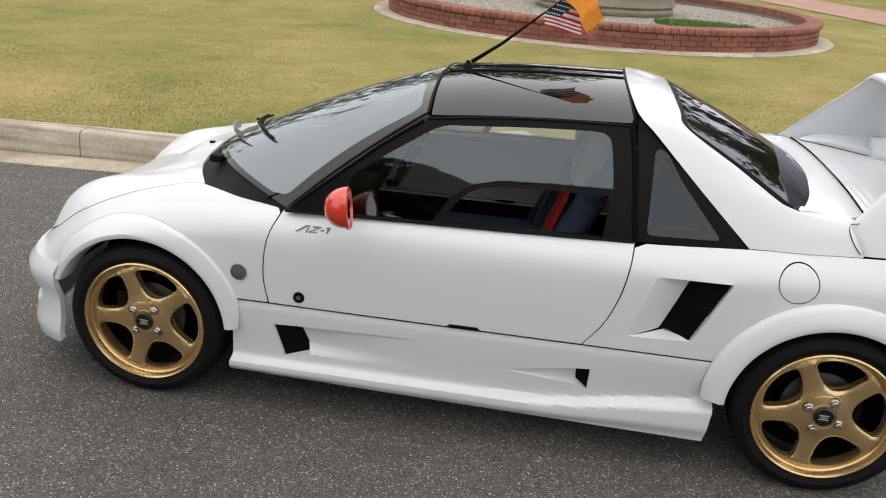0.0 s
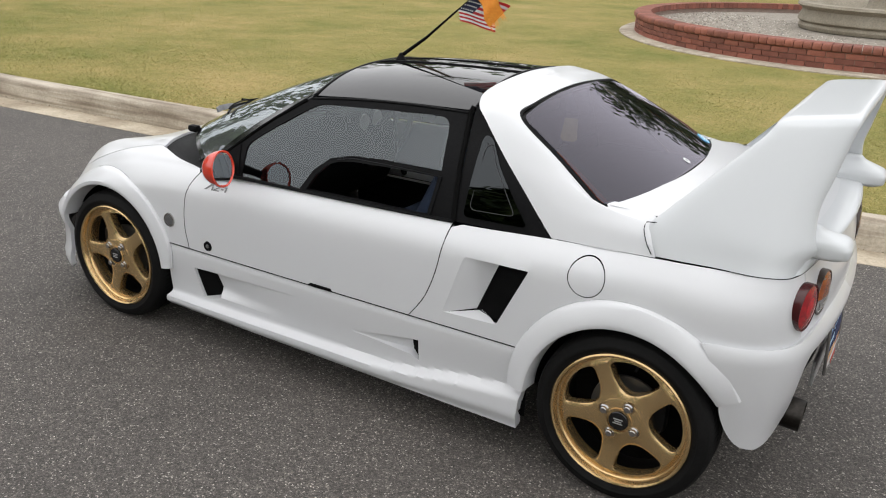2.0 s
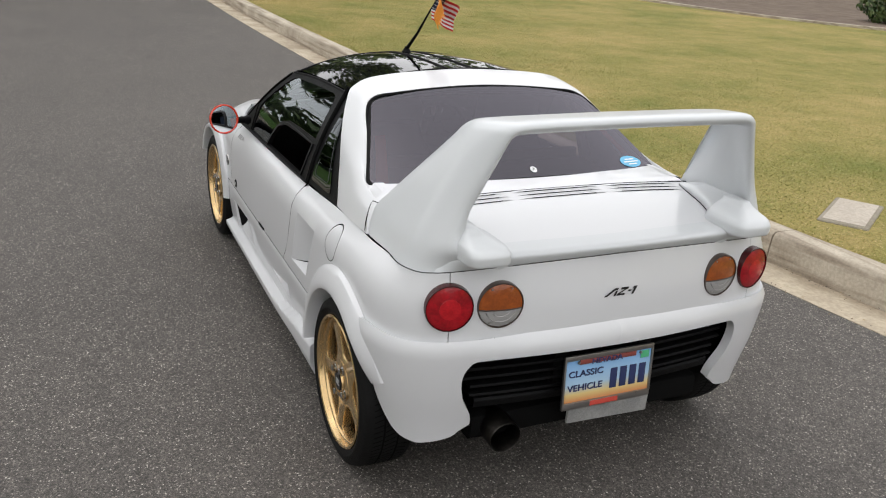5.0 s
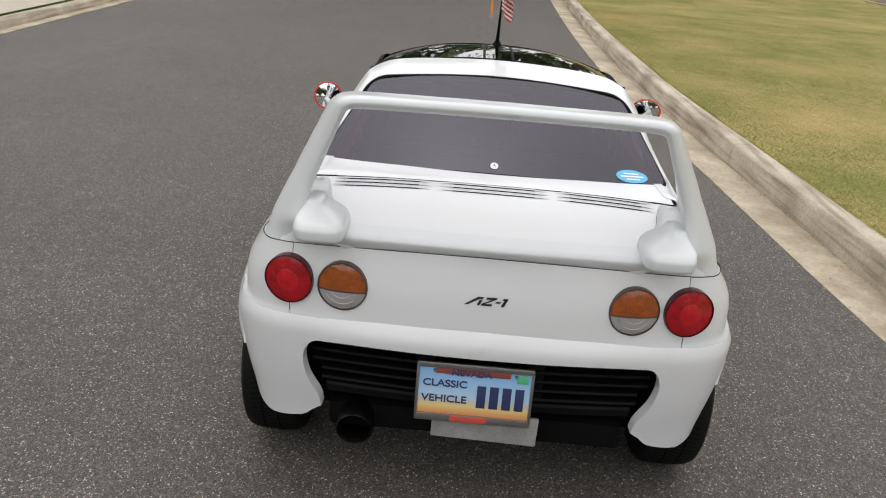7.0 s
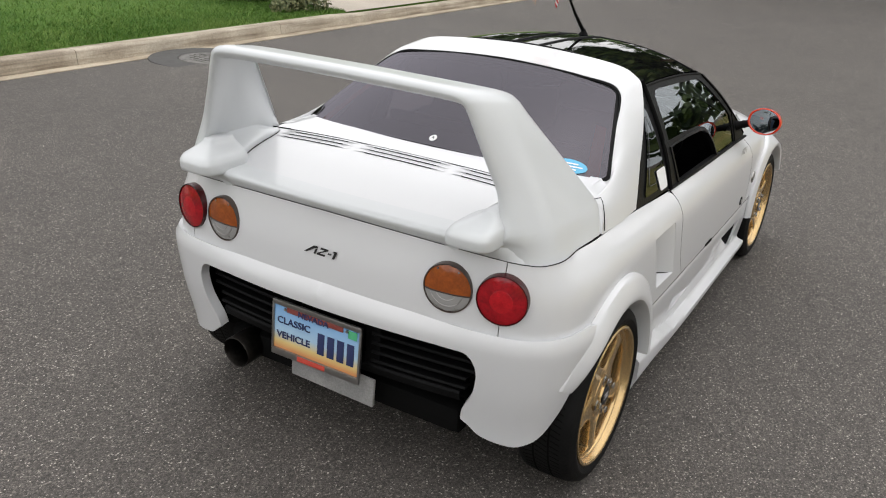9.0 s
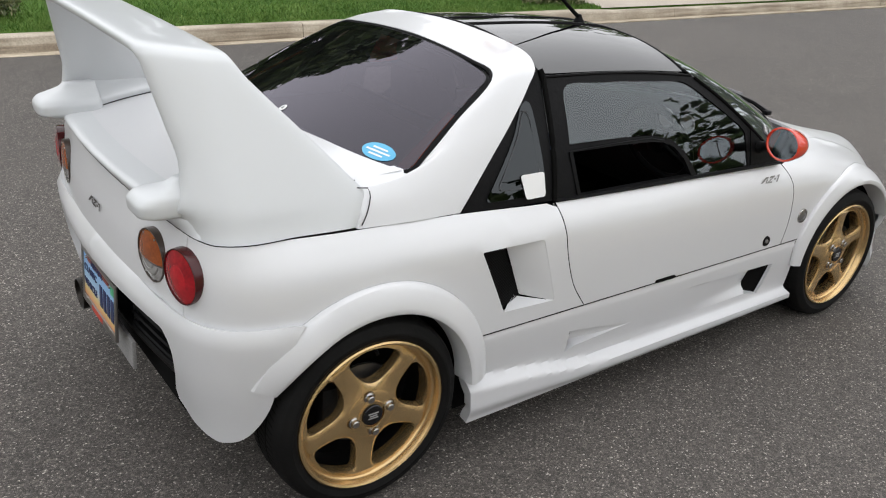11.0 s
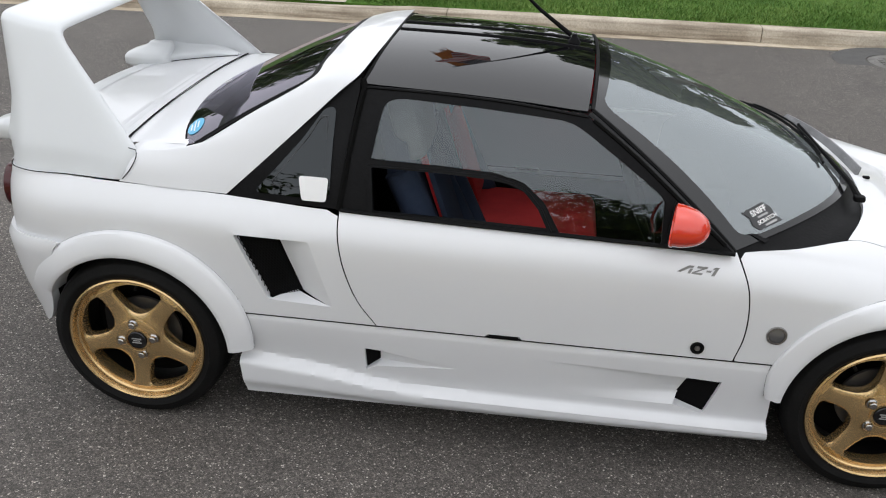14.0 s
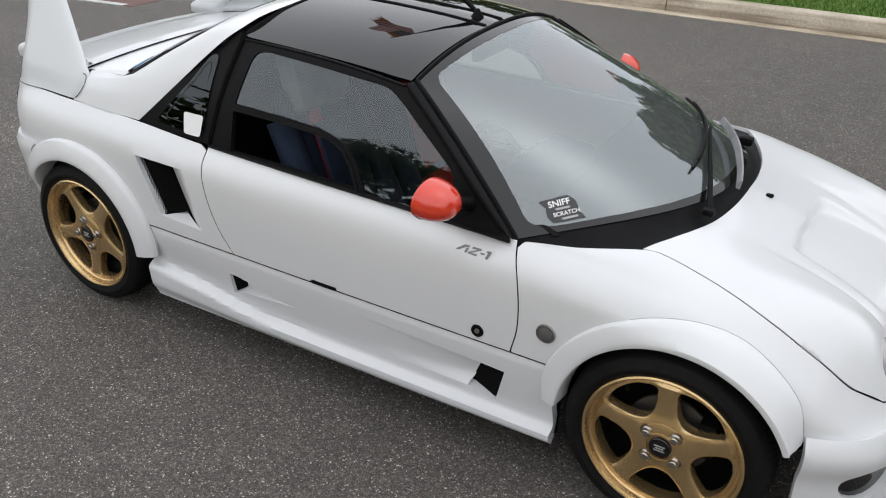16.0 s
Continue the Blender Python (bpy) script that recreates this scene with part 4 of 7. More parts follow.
# rear wing: two leaning posts with pods and a flat bar
# one hoop: up a leaning post, round the corner, across and down again
HALF = spline([(0.630, 0.7795), (0.600, 0.847), (0.545, 0.969), (0.490, 1.091), (0.458, 1.160), (0.440, 1.186), (0.410, 1.200), (0.345, 1.204), (0.17, 1.206), (0.0, 1.207)], 6)
PATH_YZ = [(-y, z) for y, z in HALF] + [(y, z) for y, z in HALF[:-1][::-1]]
WH = (0.776, 0.81, 0.85, 0.90, 0.96, 1.04, 1.12, 1.165, 1.195, 1.207)
WF = (1.136, 1.108, 1.092, 1.128, 1.178, 1.246, 1.316, 1.352, 1.364, 1.366)
WR = (1.535, 1.546, 1.543, 1.527, 1.522, 1.538, 1.556, 1.566, 1.573, 1.575)
WT = (0.120, 0.110, 0.085, 0.058, 0.046, 0.040, 0.037, 0.036, 0.036, 0.036)
rows = []
for i, (y, z) in enumerate(PATH_YZ):
    q = np.array(PATH_YZ[min(i + 1, len(PATH_YZ) - 1)]) - np.array(PATH_YZ[max(i - 1, 0)])
    q /= np.linalg.norm(q)
    inn = np.array((q[1], -q[0]))
    x0, x1, th = (smooth_table(z, WH, t) for t in (WF, WR, WT))
    sg = math.copysign(1, y) if abs(y) > 1e-6 else 0
    up_t = min(1.0, (z - 0.776) / 0.43)
    outer, inner = [], []
    for k in range(17):
        t = 0.5 - 0.5 * math.cos(math.pi * k / 16)
        x = x0 + (x1 - x0) * t
        low_ = max(0.0, 0.632 - float(np.interp(x, EDGE_XY[:, 0], EDGE_XY[:, 1])))
        k_up = min(1.0, max(0.0, (z - 0.79) / 0.07))
        pull = low_ + (1.1 * max(0.0, x - 1.44) ** 1.2 - low_) * k_up ** 2 * (3 - 2 * k_up)
        pull *= (1 - 0.70 * up_t) * min(1.0, abs(y) / 0.4) ** 3
        rnd = min(0.5 * th, 0.018) * (1 - math.sqrt(max(0.0, 1 - (2 * t - 1) ** 8)))
        tilt = 0.14 * (1.575 - x) * up_t ** 2
        thin = th * (0.5 + 0.5 * min(1, t * 2.6))
        o_ = np.array((y - sg * pull, z)) + inn * rnd
        n_ = np.array((y - sg * pull, z)) + inn * max(rnd + 0.001, thin - rnd)
        n_[1] = max(n_[1], min(o_[1], 0.822 - 0.3 * max(0, x - 1.50)))
        outer.append((x, o_[0], o_[1] - tilt))
        inner.append((x, n_[0], n_[1] - tilt))
    rows.append(outer + inner[::-1])
wing = grid("rear_wing", rows, WING_WHITE, car, "tall white rear wing on leaning posts", False, True, 60, True)
for s in (-1, 1):
    # pod: a full foot that tapers up into the post's rear edge
    rows = []
    ZP = (0.824, 0.834, 0.856, 0.874, 0.886, 0.900, 0.925, 1.03)
    for z in np.linspace(0.824, 0.912, 22):
        xr_ = smooth_table(z, ZP, (1.600, 1.620, 1.622, 1.610, 1.578, 1.542, 1.522, 1.500))
        yi_ = smooth_table(z, ZP, (0.390, 0.381, 0.382, 0.392, 0.416, 0.442, 0.458, 0.462))
        yo_ = smooth_table(z, ZP, (0.500, 0.514, 0.516, 0.513, 0.505, 0.496, 0.486, 0.456))
        xf_ = 1.43 + 0.02 * (z - 0.824) / 0.2
        row = []
        for a in np.linspace(0, 2 * math.pi, 32, endpoint=False):
            cx_, sy_ = (math.copysign(abs(q) ** 0.46, q) for q in (math.cos(a), math.sin(a)))
            row.append(((xr_ + xf_) / 2 + (xr_ - xf_) / 2 * cx_, s * ((yi_ + yo_) / 2 + (yo_ - yi_) / 2 * sy_), z))
        rows.append(row)
    grid("wing_pod", rows, WING_WHITE, wing, "", False, True, 60, True)
    # flare of the post into a thick-lipped foot along the lid
    rows, low_line = [], []
    for t in np.linspace(0, 1, 22):
        x = 1.180 + 0.342 * t
        yi_ = smooth_table(x, (1.15, 1.20, 1.35, 1.46, 1.53), (0.520, 0.486, 0.452, 0.412, 0.388))
        dz = deck(x, s * yi_)[2]
        lift = min(1.0, 0.25 + 2.5 * t)
        za = min(0.905, dz + 0.004 + 0.40 * max(0.0, x - 1.18))
        ya = max(yi_ + 0.012, 0.528 - 0.028 * max(0.0, (t - 0.65) / 0.35))
        rows.append(list(spline([(x, s * ya, za), (x, s * (ya * 0.72 + yi_ * 0.28), dz + 0.030 * lift + (za - dz - 0.03) * 0.42), (x, s * (ya * 0.40 + yi_ * 0.60), dz + 0.032 * lift), (x, s * (yi_ + 0.007), dz + 0.024 * lift), (x, s * yi_, dz + 0.015 * lift), (x, s * (yi_ + 0.003), dz - 0.002)], 4)))
        low_line.append((x, s * (yi_ + 0.0015), dz + 0.0008))
    grid("wing_foot", rows, WING_WHITE, wing, angle=60)
    tube("foot_seam", low_line, 0.0016, DARK, wing, n=5)

    # seam where the foot meets the body
    line = [(smooth_table(z, WH, WF) - 0.0015, s * (0.632 - 0.45 * (z - 0.776) + 0.001), z) for z in np.linspace(0.782, 0.862, 9)]
    line += [(lid_front(y) + 0.002, s * y, deck(1.155, y)[2] + 0.002) for y in np.linspace(0.572, 0.47, 6)]
    tube("seam", line, 0.0014, DARK, car, n=6)


# lamp panel between the quarters
def tail(y, z, off=0.0):
    s = s_of_y(abs(y))
    p, n = plan(s)
    yy, _ = on_section(1.20, v_of_z(1.20, z))
    q = p + n * ((yy - 0.697) * inset_share(s) + off)
    return np.array((q[0], math.copysign(q[1], y) if y else 0.0, z))


RED_RIM = material("dark_red_rim", (0.045, 0.002, 0.003), 0.25)
LAMP_RIM = material("dark_lamp_rim", (0.05, 0.035, 0.028), 0.3)
RED_GLOW = grained("red_reflector", (0.40, 0.004, 0.010), (0.56, 0.008, 0.016), 40, 0.12, 200, 0.2, 0.001, 0, 0.3)
LAMPS = [(-0.531, 0.693, "red"), (-0.385, 0.692, "amber"), (0.385, 0.692, "amber"), (0.531, 0.693, "red")]
holes = [[(y + 0.067 * math.cos(a), z + 0.067 * math.sin(a)) for a in np.linspace(0, 2 * math.pi, 32, endpoint=False)] for y, z, _ in LAMPS if abs(y) < 0.45]
o = [(y, z_seam(s_of_y(abs(y))) - 0.001) for y in np.linspace(-0.5275, 0.5275, 24)] + [(y, 0.588 + 0.012 * (1 - (y / 0.545) ** 2)) for y in np.linspace(0.5275, -0.5275, 24)]
rp = panel("lamp_panel", o, tail, WHITE, car, holes, 0.04, 0.012, "white tail panel between the rear lamps", out=(1, 0, 0))
for y, z, kind_ in LAMPS:
    c = tail(y, z, 0.004 if kind_ == "red" else 0.0)
    n_s = s_of_y(abs(y))
    n = np.array((plan(n_s)[1][0], math.copysign(plan(n_s)[1][1], y), 0.0))
    rot = Vector((0, 1, 0)).rotation_difference(Vector(n)).to_matrix().to_4x4()
    dome = [(0.0, 0.013), (0.02, 0.0125), (0.045, 0.009), (0.0640, 0.003)]
    lamp = lathe("tail_lamp", [(0.0640, 0.001), (0.0648, 0.0055), (0.0672, 0.0055), (0.0684, 0.0), (0.0684, -0.02)], RED_RIM if kind_ == "red" else LAMP_RIM, car, "round red tail lamp" if kind_ == "red" else "round lamp, amber above and clear below", 48)
    lamp.matrix_basis = Matrix.Translation(c) @ rot
    if kind_ == "red":
        lathe("lens", dome + [(0.0645, -0.002)], RED_LENS, lamp, n=48)
        lathe("reflector", [(0.0, 0.0142), (0.020, 0.0138), (0.030, 0.0115), (0.0315, 0.0095)], RED_GLOW, lamp, n=32)
    else:
        # halves meet on a level line a little below the middle
        inv = rot.inverted().to_3x3()
        up = np.array(inv @ Vector((0, 0, 1)))
        across = np.array(inv @ Vector((-n[1], n[0], 0)))
        high = lambda r: float(np.interp(r, [p[0] for p in dome], [p[1] for p in dome]))
        for lo, hi, mt in ((-0.0085, 0.0640, AMBER_LENS), (-0.0640, -0.0125, CLEAR_LENS)):
            rows = []
            for q in np.linspace(lo, hi, 12):
                w = math.sqrt(max(0.0640 ** 2 - q * q, 1e-8))
                rows.append([up * q + across * w * e + np.array((0, high(math.hypot(q, w * e)), 0)) for e in np.linspace(-1, 1, 14)])
            grid("lens", rows, mt, lamp)
        # dark bar between the halves, and the bulb seat behind the clear one
        rows = [[up * q + across * 0.0632 * e + np.array((0, high(math.hypot(q, 0.0632 * e)) + h, 0)) for q, h in ((-0.0130, -0.001), (-0.0120, 0.0012), (-0.0090, 0.0012), (-0.0080, -0.001))] for e in np.linspace(-1, 1, 16)]
        grid("divider", rows, LAMP_RIM, lamp)
        for r0 in (0.030, 0.047):
            arc_ = [radians(200 + 140 * k / 14) for k in range(15)]
            tube("reflector_ring", [up * r0 * math.sin(a) + across * r0 * math.cos(a) + np.array((0, high(r0) + 0.0004, 0)) for a in arc_ if r0 * math.sin(a) < -0.014], 0.0011, STEEL, lamp, n=5)
        for a in (60, 120, 240, 300):
            o = lathe("lens_screw", [(0.0, 0.0025), (0.0026, 0.002), (0.0030, 0.0)], STEEL, lamp, n=10)
            o.location = up * 0.058 * math.sin(radians(a)) + across * 0.058 * math.cos(radians(a)) + np.array((0, high(0.058), 0))

# rear bumper
def bumper(s, z):
    p, n = plan(min(s, S_END))
    bul = smooth_table(z, (0.20, 0.235, 0.29, 0.35, 0.42, 0.50, 0.560, 0.583, 0.592, 0.597, 0.60), (-0.024, -0.034, -0.026, -0.012, 0.004, 0.016, 0.0225, 0.0225, 0.018, 0.009, 0.0))
    back = max(0.0, (s - 1.44) / 0.2)
    if s < 1.42:
        bul = bul if z > 0.45 else max(bul, -0.02)
    q = p + n * bul
    return q, z


def bump_fn(side):
    def f(s, z):
        q, zz = bumper(s, z)
        return np.array((q[0], side * q[1], zz))
    return f


s1, s2, s3, s4 = s_of_y(0.600), s_of_y(0.47), s_of_y(0.435), s_of_y(0.455)
for side in (-1, 1):
    o = [(1.318, 0.592), (1.332, 0.575), (1.366, 0.50), (1.386, 0.425)]
    o += curve2([(1.386, 0.425), (1.396, 0.37), (1.424, 0.312), (1.466, 0.270), (1.53, 0.250), (s1 + 0.03, 0.249), (s2 - 0.03, 0.262), (s2 + 0.004, 0.288), (s2 + 0.030, 0.306)], 5)[1:]
    o += curve2([(s2 + 0.030, 0.306), (s2 + 0.024, 0.345), (s2 - 0.006, 0.41), (s2 - 0.014, 0.480), (s2 + 0.012, 0.528), (s2 + 0.06, 0.534)], 4)[1:]
    o += [(s, 0.535) for s in np.linspace(s2 + 0.10, S_END, 12)] + [(s, 0.596 + 0.010 * max(0, (s - s2) / (S_END - s2))) for s in np.linspace(S_END, 1.36, 24)]
    panel("rear_bumper", o, bump_fn(side), WHITE, car, (), 0.025, 0.030, "white moulded rear bumper half", angle=50)

# grille behind the bumper opening: back, slats and the plate's plinth
gr = part("rear_grille", box_bm((0.02, 1.16, 0.30), (1.440, 0, 0.42), 0.004), DARK, car, "black slatted rear grille")
for sgn in (-1, 1):
    for k in range(5):
        z = 0.395 + 0.028 * k
        y1 = 0.468 if k > 1 else 0.44
        rows = []
        for y in np.linspace(0.150, y1, 9):
            x = plan(s_of_y(y))[0][0] - 0.034
            rows.append([(x + dx, sgn * y, z + dz) for dx, dz in ((-0.03, 0.002), (0.0, 0.005), (0.004, 0.0), (0.0, -0.005), (-0.03, -0.003))])
        grid("slat", rows, BLACK, gr, "", False, True, 30, True)
    part("grille_end", box_bm((0.03, 0.05, 0.16), (1.53, sgn * 0.150, 0.45), 0.006), BLACK, gr)
rows = []
for y in np.linspace(-0.425, 0.425, 19):
    x = plan(s_of_y(abs(y)))[0][0] - 0.030
    rows.append([(x - 0.05, y, 0.385), (x - 0.004, y, 0.383), (x, y, 0.376), (x - 0.008, y, 0.352), (x - 0.06, y, 0.330)])
grid("valance", rows, BLACK, car, "black lower valance", False, False, 30)
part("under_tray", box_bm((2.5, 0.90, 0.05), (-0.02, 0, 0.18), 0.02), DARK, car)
part("rear_beam", box_bm((0.10, 0.84, 0.08), (1.46, 0, 0.27), 0.02), DARK, car)


# ---- wheels ----
def rim_face(r):
    """How far the spoke face stands out, by radius."""
    return smooth_table(r, (0.0, 0.035, 0.06, 0.10, 0.16, 0.184, 0.194, 0.215), (-0.008, -0.008, -0.012, -0.019, -0.017, -0.015, -0.024, -0.026))


# darker copy of the wheel gold, with the shade of the lug recesses in it
DARK_GOLD = material("recess_gold", (0.20, 0.13, 0.06), 0.4, 0.8)
DISC = material("dull_iron", (0.10, 0.098, 0.095), 0.5, 0.8)


def build_wheel(at, side, phase, lug_phase):
    # spoked face, cut out between five spokes
    windows = []
    for k in range(5):
        c = radians(phase + 36 + 72 * k)
        P = lambda r, d: (r * math.cos(c + radians(d)), r * math.sin(c + radians(d)))
        windows.append([tuple(p) for p in spline([P(0.087, 0), P(0.092, 10.5), P(0.105, 18.5), P(0.130, 24), P(0.155, 26.2), P(0.171, 26.4), P(0.181, 22.5), P(0.1862, 12), P(0.1870, 0), P(0.1862, -12), P(0.181, -22.5), P(0.171, -26.4), P(0.155, -26.2), P(0.130, -24), P(0.105, -18.5), P(0.092, -10.5)], 4, True)])
    v2, tris = fill(circle(0, 0, 0.203, 60), windows, 0.011)
    # spokes are crowned: they fall away towards the cut-outs
    gap_ = np.full(len(v2), 1.0)
    for w_ in windows:
        w_ = np.array(w_)
        for a_, b_ in zip(w_, np.roll(w_, -1, axis=0)):
            ab = b_ - a_
            t_ = np.clip(((v2 - a_) @ ab) / max(ab @ ab, 1e-12), 0, 1)
            gap_ = np.minimum(gap_, np.linalg.norm(v2 - (a_ + t_[:, None] * ab), axis=1))
    crown_ = -0.0042 * (1 - np.clip(gap_ / 0.011, 0, 1)) ** 1.6
    top = [np.array((x, side * (rim_face(math.hypot(x, z)) + k), z)) for (x, z), k in zip(v2, crown_)]
    n = len(top)
    low = [p - np.array((0, side * 0.032, 0)) for p in top]
    faces = [tuple(t) for t in tris] + [tuple(n + k for k in t[::-1]) for t in tris]
    seen = {}
    for t in tris:
        for a, b in ((t[0], t[1]), (t[1], t[2]), (t[2], t[0])):
            seen[(a, b)] = 1
    for a, b in list(seen):
        if (b, a) not in seen:
            faces.append((b, a, a + n, b + n))
    me = bpy.data.meshes.new("wheel")
    me.from_pydata([tuple(p) for p in top + low], [], [tuple(int(k) for k in f) for f in faces])
    bm = bmesh.new()
    bm.from_mesh(me)
    bmesh.ops.delete(bm, geom=[w for w in bm.verts if not w.link_faces], context="VERTS")
    bmesh.ops.recalc_face_normals(bm, faces=bm.faces)
    sharp = [e for e in bm.edges if len(e.link_faces) == 2 and e.calc_face_angle(0) > 0.9]
    bmesh.ops.bevel(bm, geom=sharp, offset=0.003, segments=2, affect="EDGES", profile=0.6)
    wheel = part("wheel", bm, GOLD, car, "gold five-spoke alloy wheel with a black tyre")
    wheel.matrix_basis = at
    S = lambda prof: [(r, side * h) for r, h in prof]
    lathe("rim", S([(0.1950, -0.030), (0.1970, -0.020), (0.2000, -0.016), (0.2022, -0.015), (0.2045, -0.006), (0.2080, 0.002), (0.213, 0.005), (0.2175, 0.002), (0.2185, -0.004), (0.212, -0.012), (0.205, -0.022), (0.200, -0.040)]), GOLD, wheel, n=72)
    lathe("barrel", S([(0.2005, -0.036), (0.1975, -0.042), (0.1950, -0.075)]), GOLD, wheel, n=48)
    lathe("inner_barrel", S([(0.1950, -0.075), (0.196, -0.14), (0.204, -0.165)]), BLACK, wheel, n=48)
    lathe("hub_ring", S([(0.0365, -0.004), (0.040, -0.003), (0.042, -0.008), (0.043, -0.014)]), GOLD, wheel, n=36)
    lathe("hub_disc", S([(0.040, -0.010), (0.066, -0.011), (0.070, -0.013), (0.0725, -0.019)]), GOLD, wheel, n=48)
    cap = lathe("centre_cap", S([(0.0, -0.001), (0.028, -0.0012), (0.030, -0.003), (0.031, -0.010)]), GLOSS_BLACK, wheel, "black centre cap", 32)
    for dz, w in ((0.007, 0.030), (0.0, 0.022), (-0.007, 0.030)):
        part("cap_mark", box_bm((w, 0.0012, 0.0032), (0, -0.0004 * side, dz), 0.0), CLEAR_LENS, cap)
    for k in range(4):
        a = radians(lug_phase + 90 * k)
        seat = lathe("lug_nut", S([(0.0, 0.014), (0.0085, 0.014), (0.0108, 0.012), (0.0115, 0.004), (0.0155, 0.001), (0.0165, -0.010)]), CHROME, wheel, "chromed lug nut", 12)
        seat.location = (0.0535 * math.cos(a), -0.010 * side, 0.0535 * math.sin(a))
        # dark ring paints the shade of the recess round the nut
        cup = lathe("lug_seat", S([(0.0120, -0.006), (0.0165, -0.0005), (0.0180, 0.0008), (0.0195, -0.004)]), DARK_GOLD, wheel, n=20)
        cup.location = (0.0535 * math.cos(a), -0.010 * side, 0.0535 * math.sin(a))
    av = radians(phase + 36)
    valve = tube("valve", [(0.186 * math.cos(av), -0.030 * side, 0.186 * math.sin(av)), (0.176 * math.cos(av), -0.012 * side, 0.176 * math.sin(av))], 0.0045, BLACK, wheel, n=8)
    lathe("tyre", S([(0.200, -0.165), (0.218, -0.172), (0.246, -0.174), (0.264, -0.166), (0.2735, -0.152), (0.2765, -0.120), (0.2770, -0.085), (0.2765, -0.050), (0.2735, -0.022), (0.2675, -0.008), (0.2655, -0.0045), (0.2640, -0.0035), (0.2565, 0.001), (0.2450, 0.0055), (0.2430, 0.0070), (0.2370, 0.0072), (0.2350, 0.0055), (0.2290, 0.0045), (0.2215, 0.000), (0.2175, -0.006), (0.210, -0.012)]), RUBBER, wheel, "low black tyre", 72)
    # tread grooves: dark rings and cross cuts standing just proud
    bm = bmesh.new()
    for k in range(90):
        a = 2 * math.pi * k / 90
        for y0, y1, sk in ((-0.030, -0.058, 0.03), (-0.112, -0.142, -0.03), (-0.066, -0.104, 0.05)):
            q = []
            for aa, y in ((a, y0), (a + 0.012, y0), (a + 0.012 + sk, y1), (a + sk, y1)):
                rr = 0.2772 if -0.14 < y < -0.035 else 0.2756
                q.append(bm.verts.new((rr * math.cos(aa), side * y, rr * math.sin(aa))))
            bm.faces.new(q)
    for y in (-0.062, -0.108):
        ring = [[bm.verts.new((0.2776 * math.cos(2 * math.pi * k / 72), side * (y + d), 0.2776 * math.sin(2 * math.pi * k / 72))) for d in (-0.003, 0.003)] for k in range(72)]
        for p, q in zip(ring, ring[1:] + ring[:1]):
            bm.faces.new((p[0], q[0], q[1], p[1]))
    part("tread_groove", bm, DARK, wheel, "", False)
    disc = lathe("brake_disc", S([(0.0, -0.075), (0.115, -0.075), (0.116, -0.083), (0.0, -0.084)]), DISC, wheel, n=40)
    part("brake_caliper", box_bm((0.05, 0.05, 0.11), ((-0.100 if at.translation.x < 0 else 0.1), -0.075 * side, 0.03), 0.015), BLACK, wheel)
    # added dark disc stands in for the shade behind the spokes
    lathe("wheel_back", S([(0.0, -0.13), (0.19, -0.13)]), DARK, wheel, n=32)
    return wheel


YF, YR = 0.688, 0.706
build_wheel(pose(FRONT_AXLE, -YF, HUB_Z), -1, 38, 50)
build_wheel(pose(REAR_AXLE, -YR, HUB_Z), -1, 44, 64)
build_wheel(pose(FRONT_AXLE, YF, HUB_Z), 1, 16, 40)
build_wheel(pose(REAR_AXLE, YR, HUB_Z), 1, 58, 80)


# ---- door mirrors ----
def door_mirror(at, side, root, wide, tall, deep):
    prof = []
    rows = []
    for k in range(13):
        t = k / 12
        # shell closes towards the front
        x = 0.030 - deep * math.sin(t * math.pi / 2)
        r = math.cos(t * math.pi / 2) ** 0.9
        rows.append([(x, 0.056 * wide * r * math.cos(a), 0.060 * tall * r * math.sin(a) * (0.95 if math.sin(a) < 0 else 1.0)) for a in np.linspace(0, 2 * math.pi, 28, endpoint=False)])
    shell = grid("door_mirror", rows, RED, car, "red round door mirror shell", False, True, 50, False)
    shell.matrix_basis = at
    lathe("mirror_rim", [(0.050, 0.031), (0.0535, 0.036), (0.0575, 0.034), (0.0575, 0.026)], RED, shell, n=32, axis="x").scale = (1, 0.985 * wide, 1.045 * tall)
    lathe("mirror_glass", [(0.0, 0.0335), (0.030, 0.033), (0.0535, 0.031)], MIRROR, shell, "silvered mirror glass", 32, "x").scale = (1, 0.985 * wide, 1.045 * tall)
    inv = at.inverted()
    a = np.array(inv @ Vector(root))
    b = np.array((-0.012, -side * 0.045, -0.012))
    pts = [a + (b - a) * t for t in np.linspace(0, 1, 9)]
    tube("mirror_stalk", pts, 0.014, BLACK, shell, "ribbed black stalk", 12, [0.022, 0.020, 0.016, 0.0175, 0.015, 0.0165, 0.0145, 0.016, 0.014])


door_mirror(pose(-0.415, -0.770, 0.790, 0, -6, 8), -1, (-0.478, -0.640, 0.765), 1.15, 1.10, 0.072)
door_mirror(pose(-0.468, 0.742, 0.832, 0, -3, -9), 1, (-0.490, 0.618, 0.785), 1.24, 0.94, 0.090)

# ---- exhaust, number plate, badges ----
ex = lathe("exhaust_pipe", [(0.038, -0.16), (0.040, -0.03), (0.049, -0.005), (0.051, 0.02), (0.051, 0.080), (0.049, 0.083), (0.047, 0.080), (0.047, -0.03), (0.0, -0.04)], PIPE, car, "dull steel exhaust tailpipe", 32, "x")
ex.matrix_basis = pose(1.495, -0.337, 0.268, 0, 3, 0)

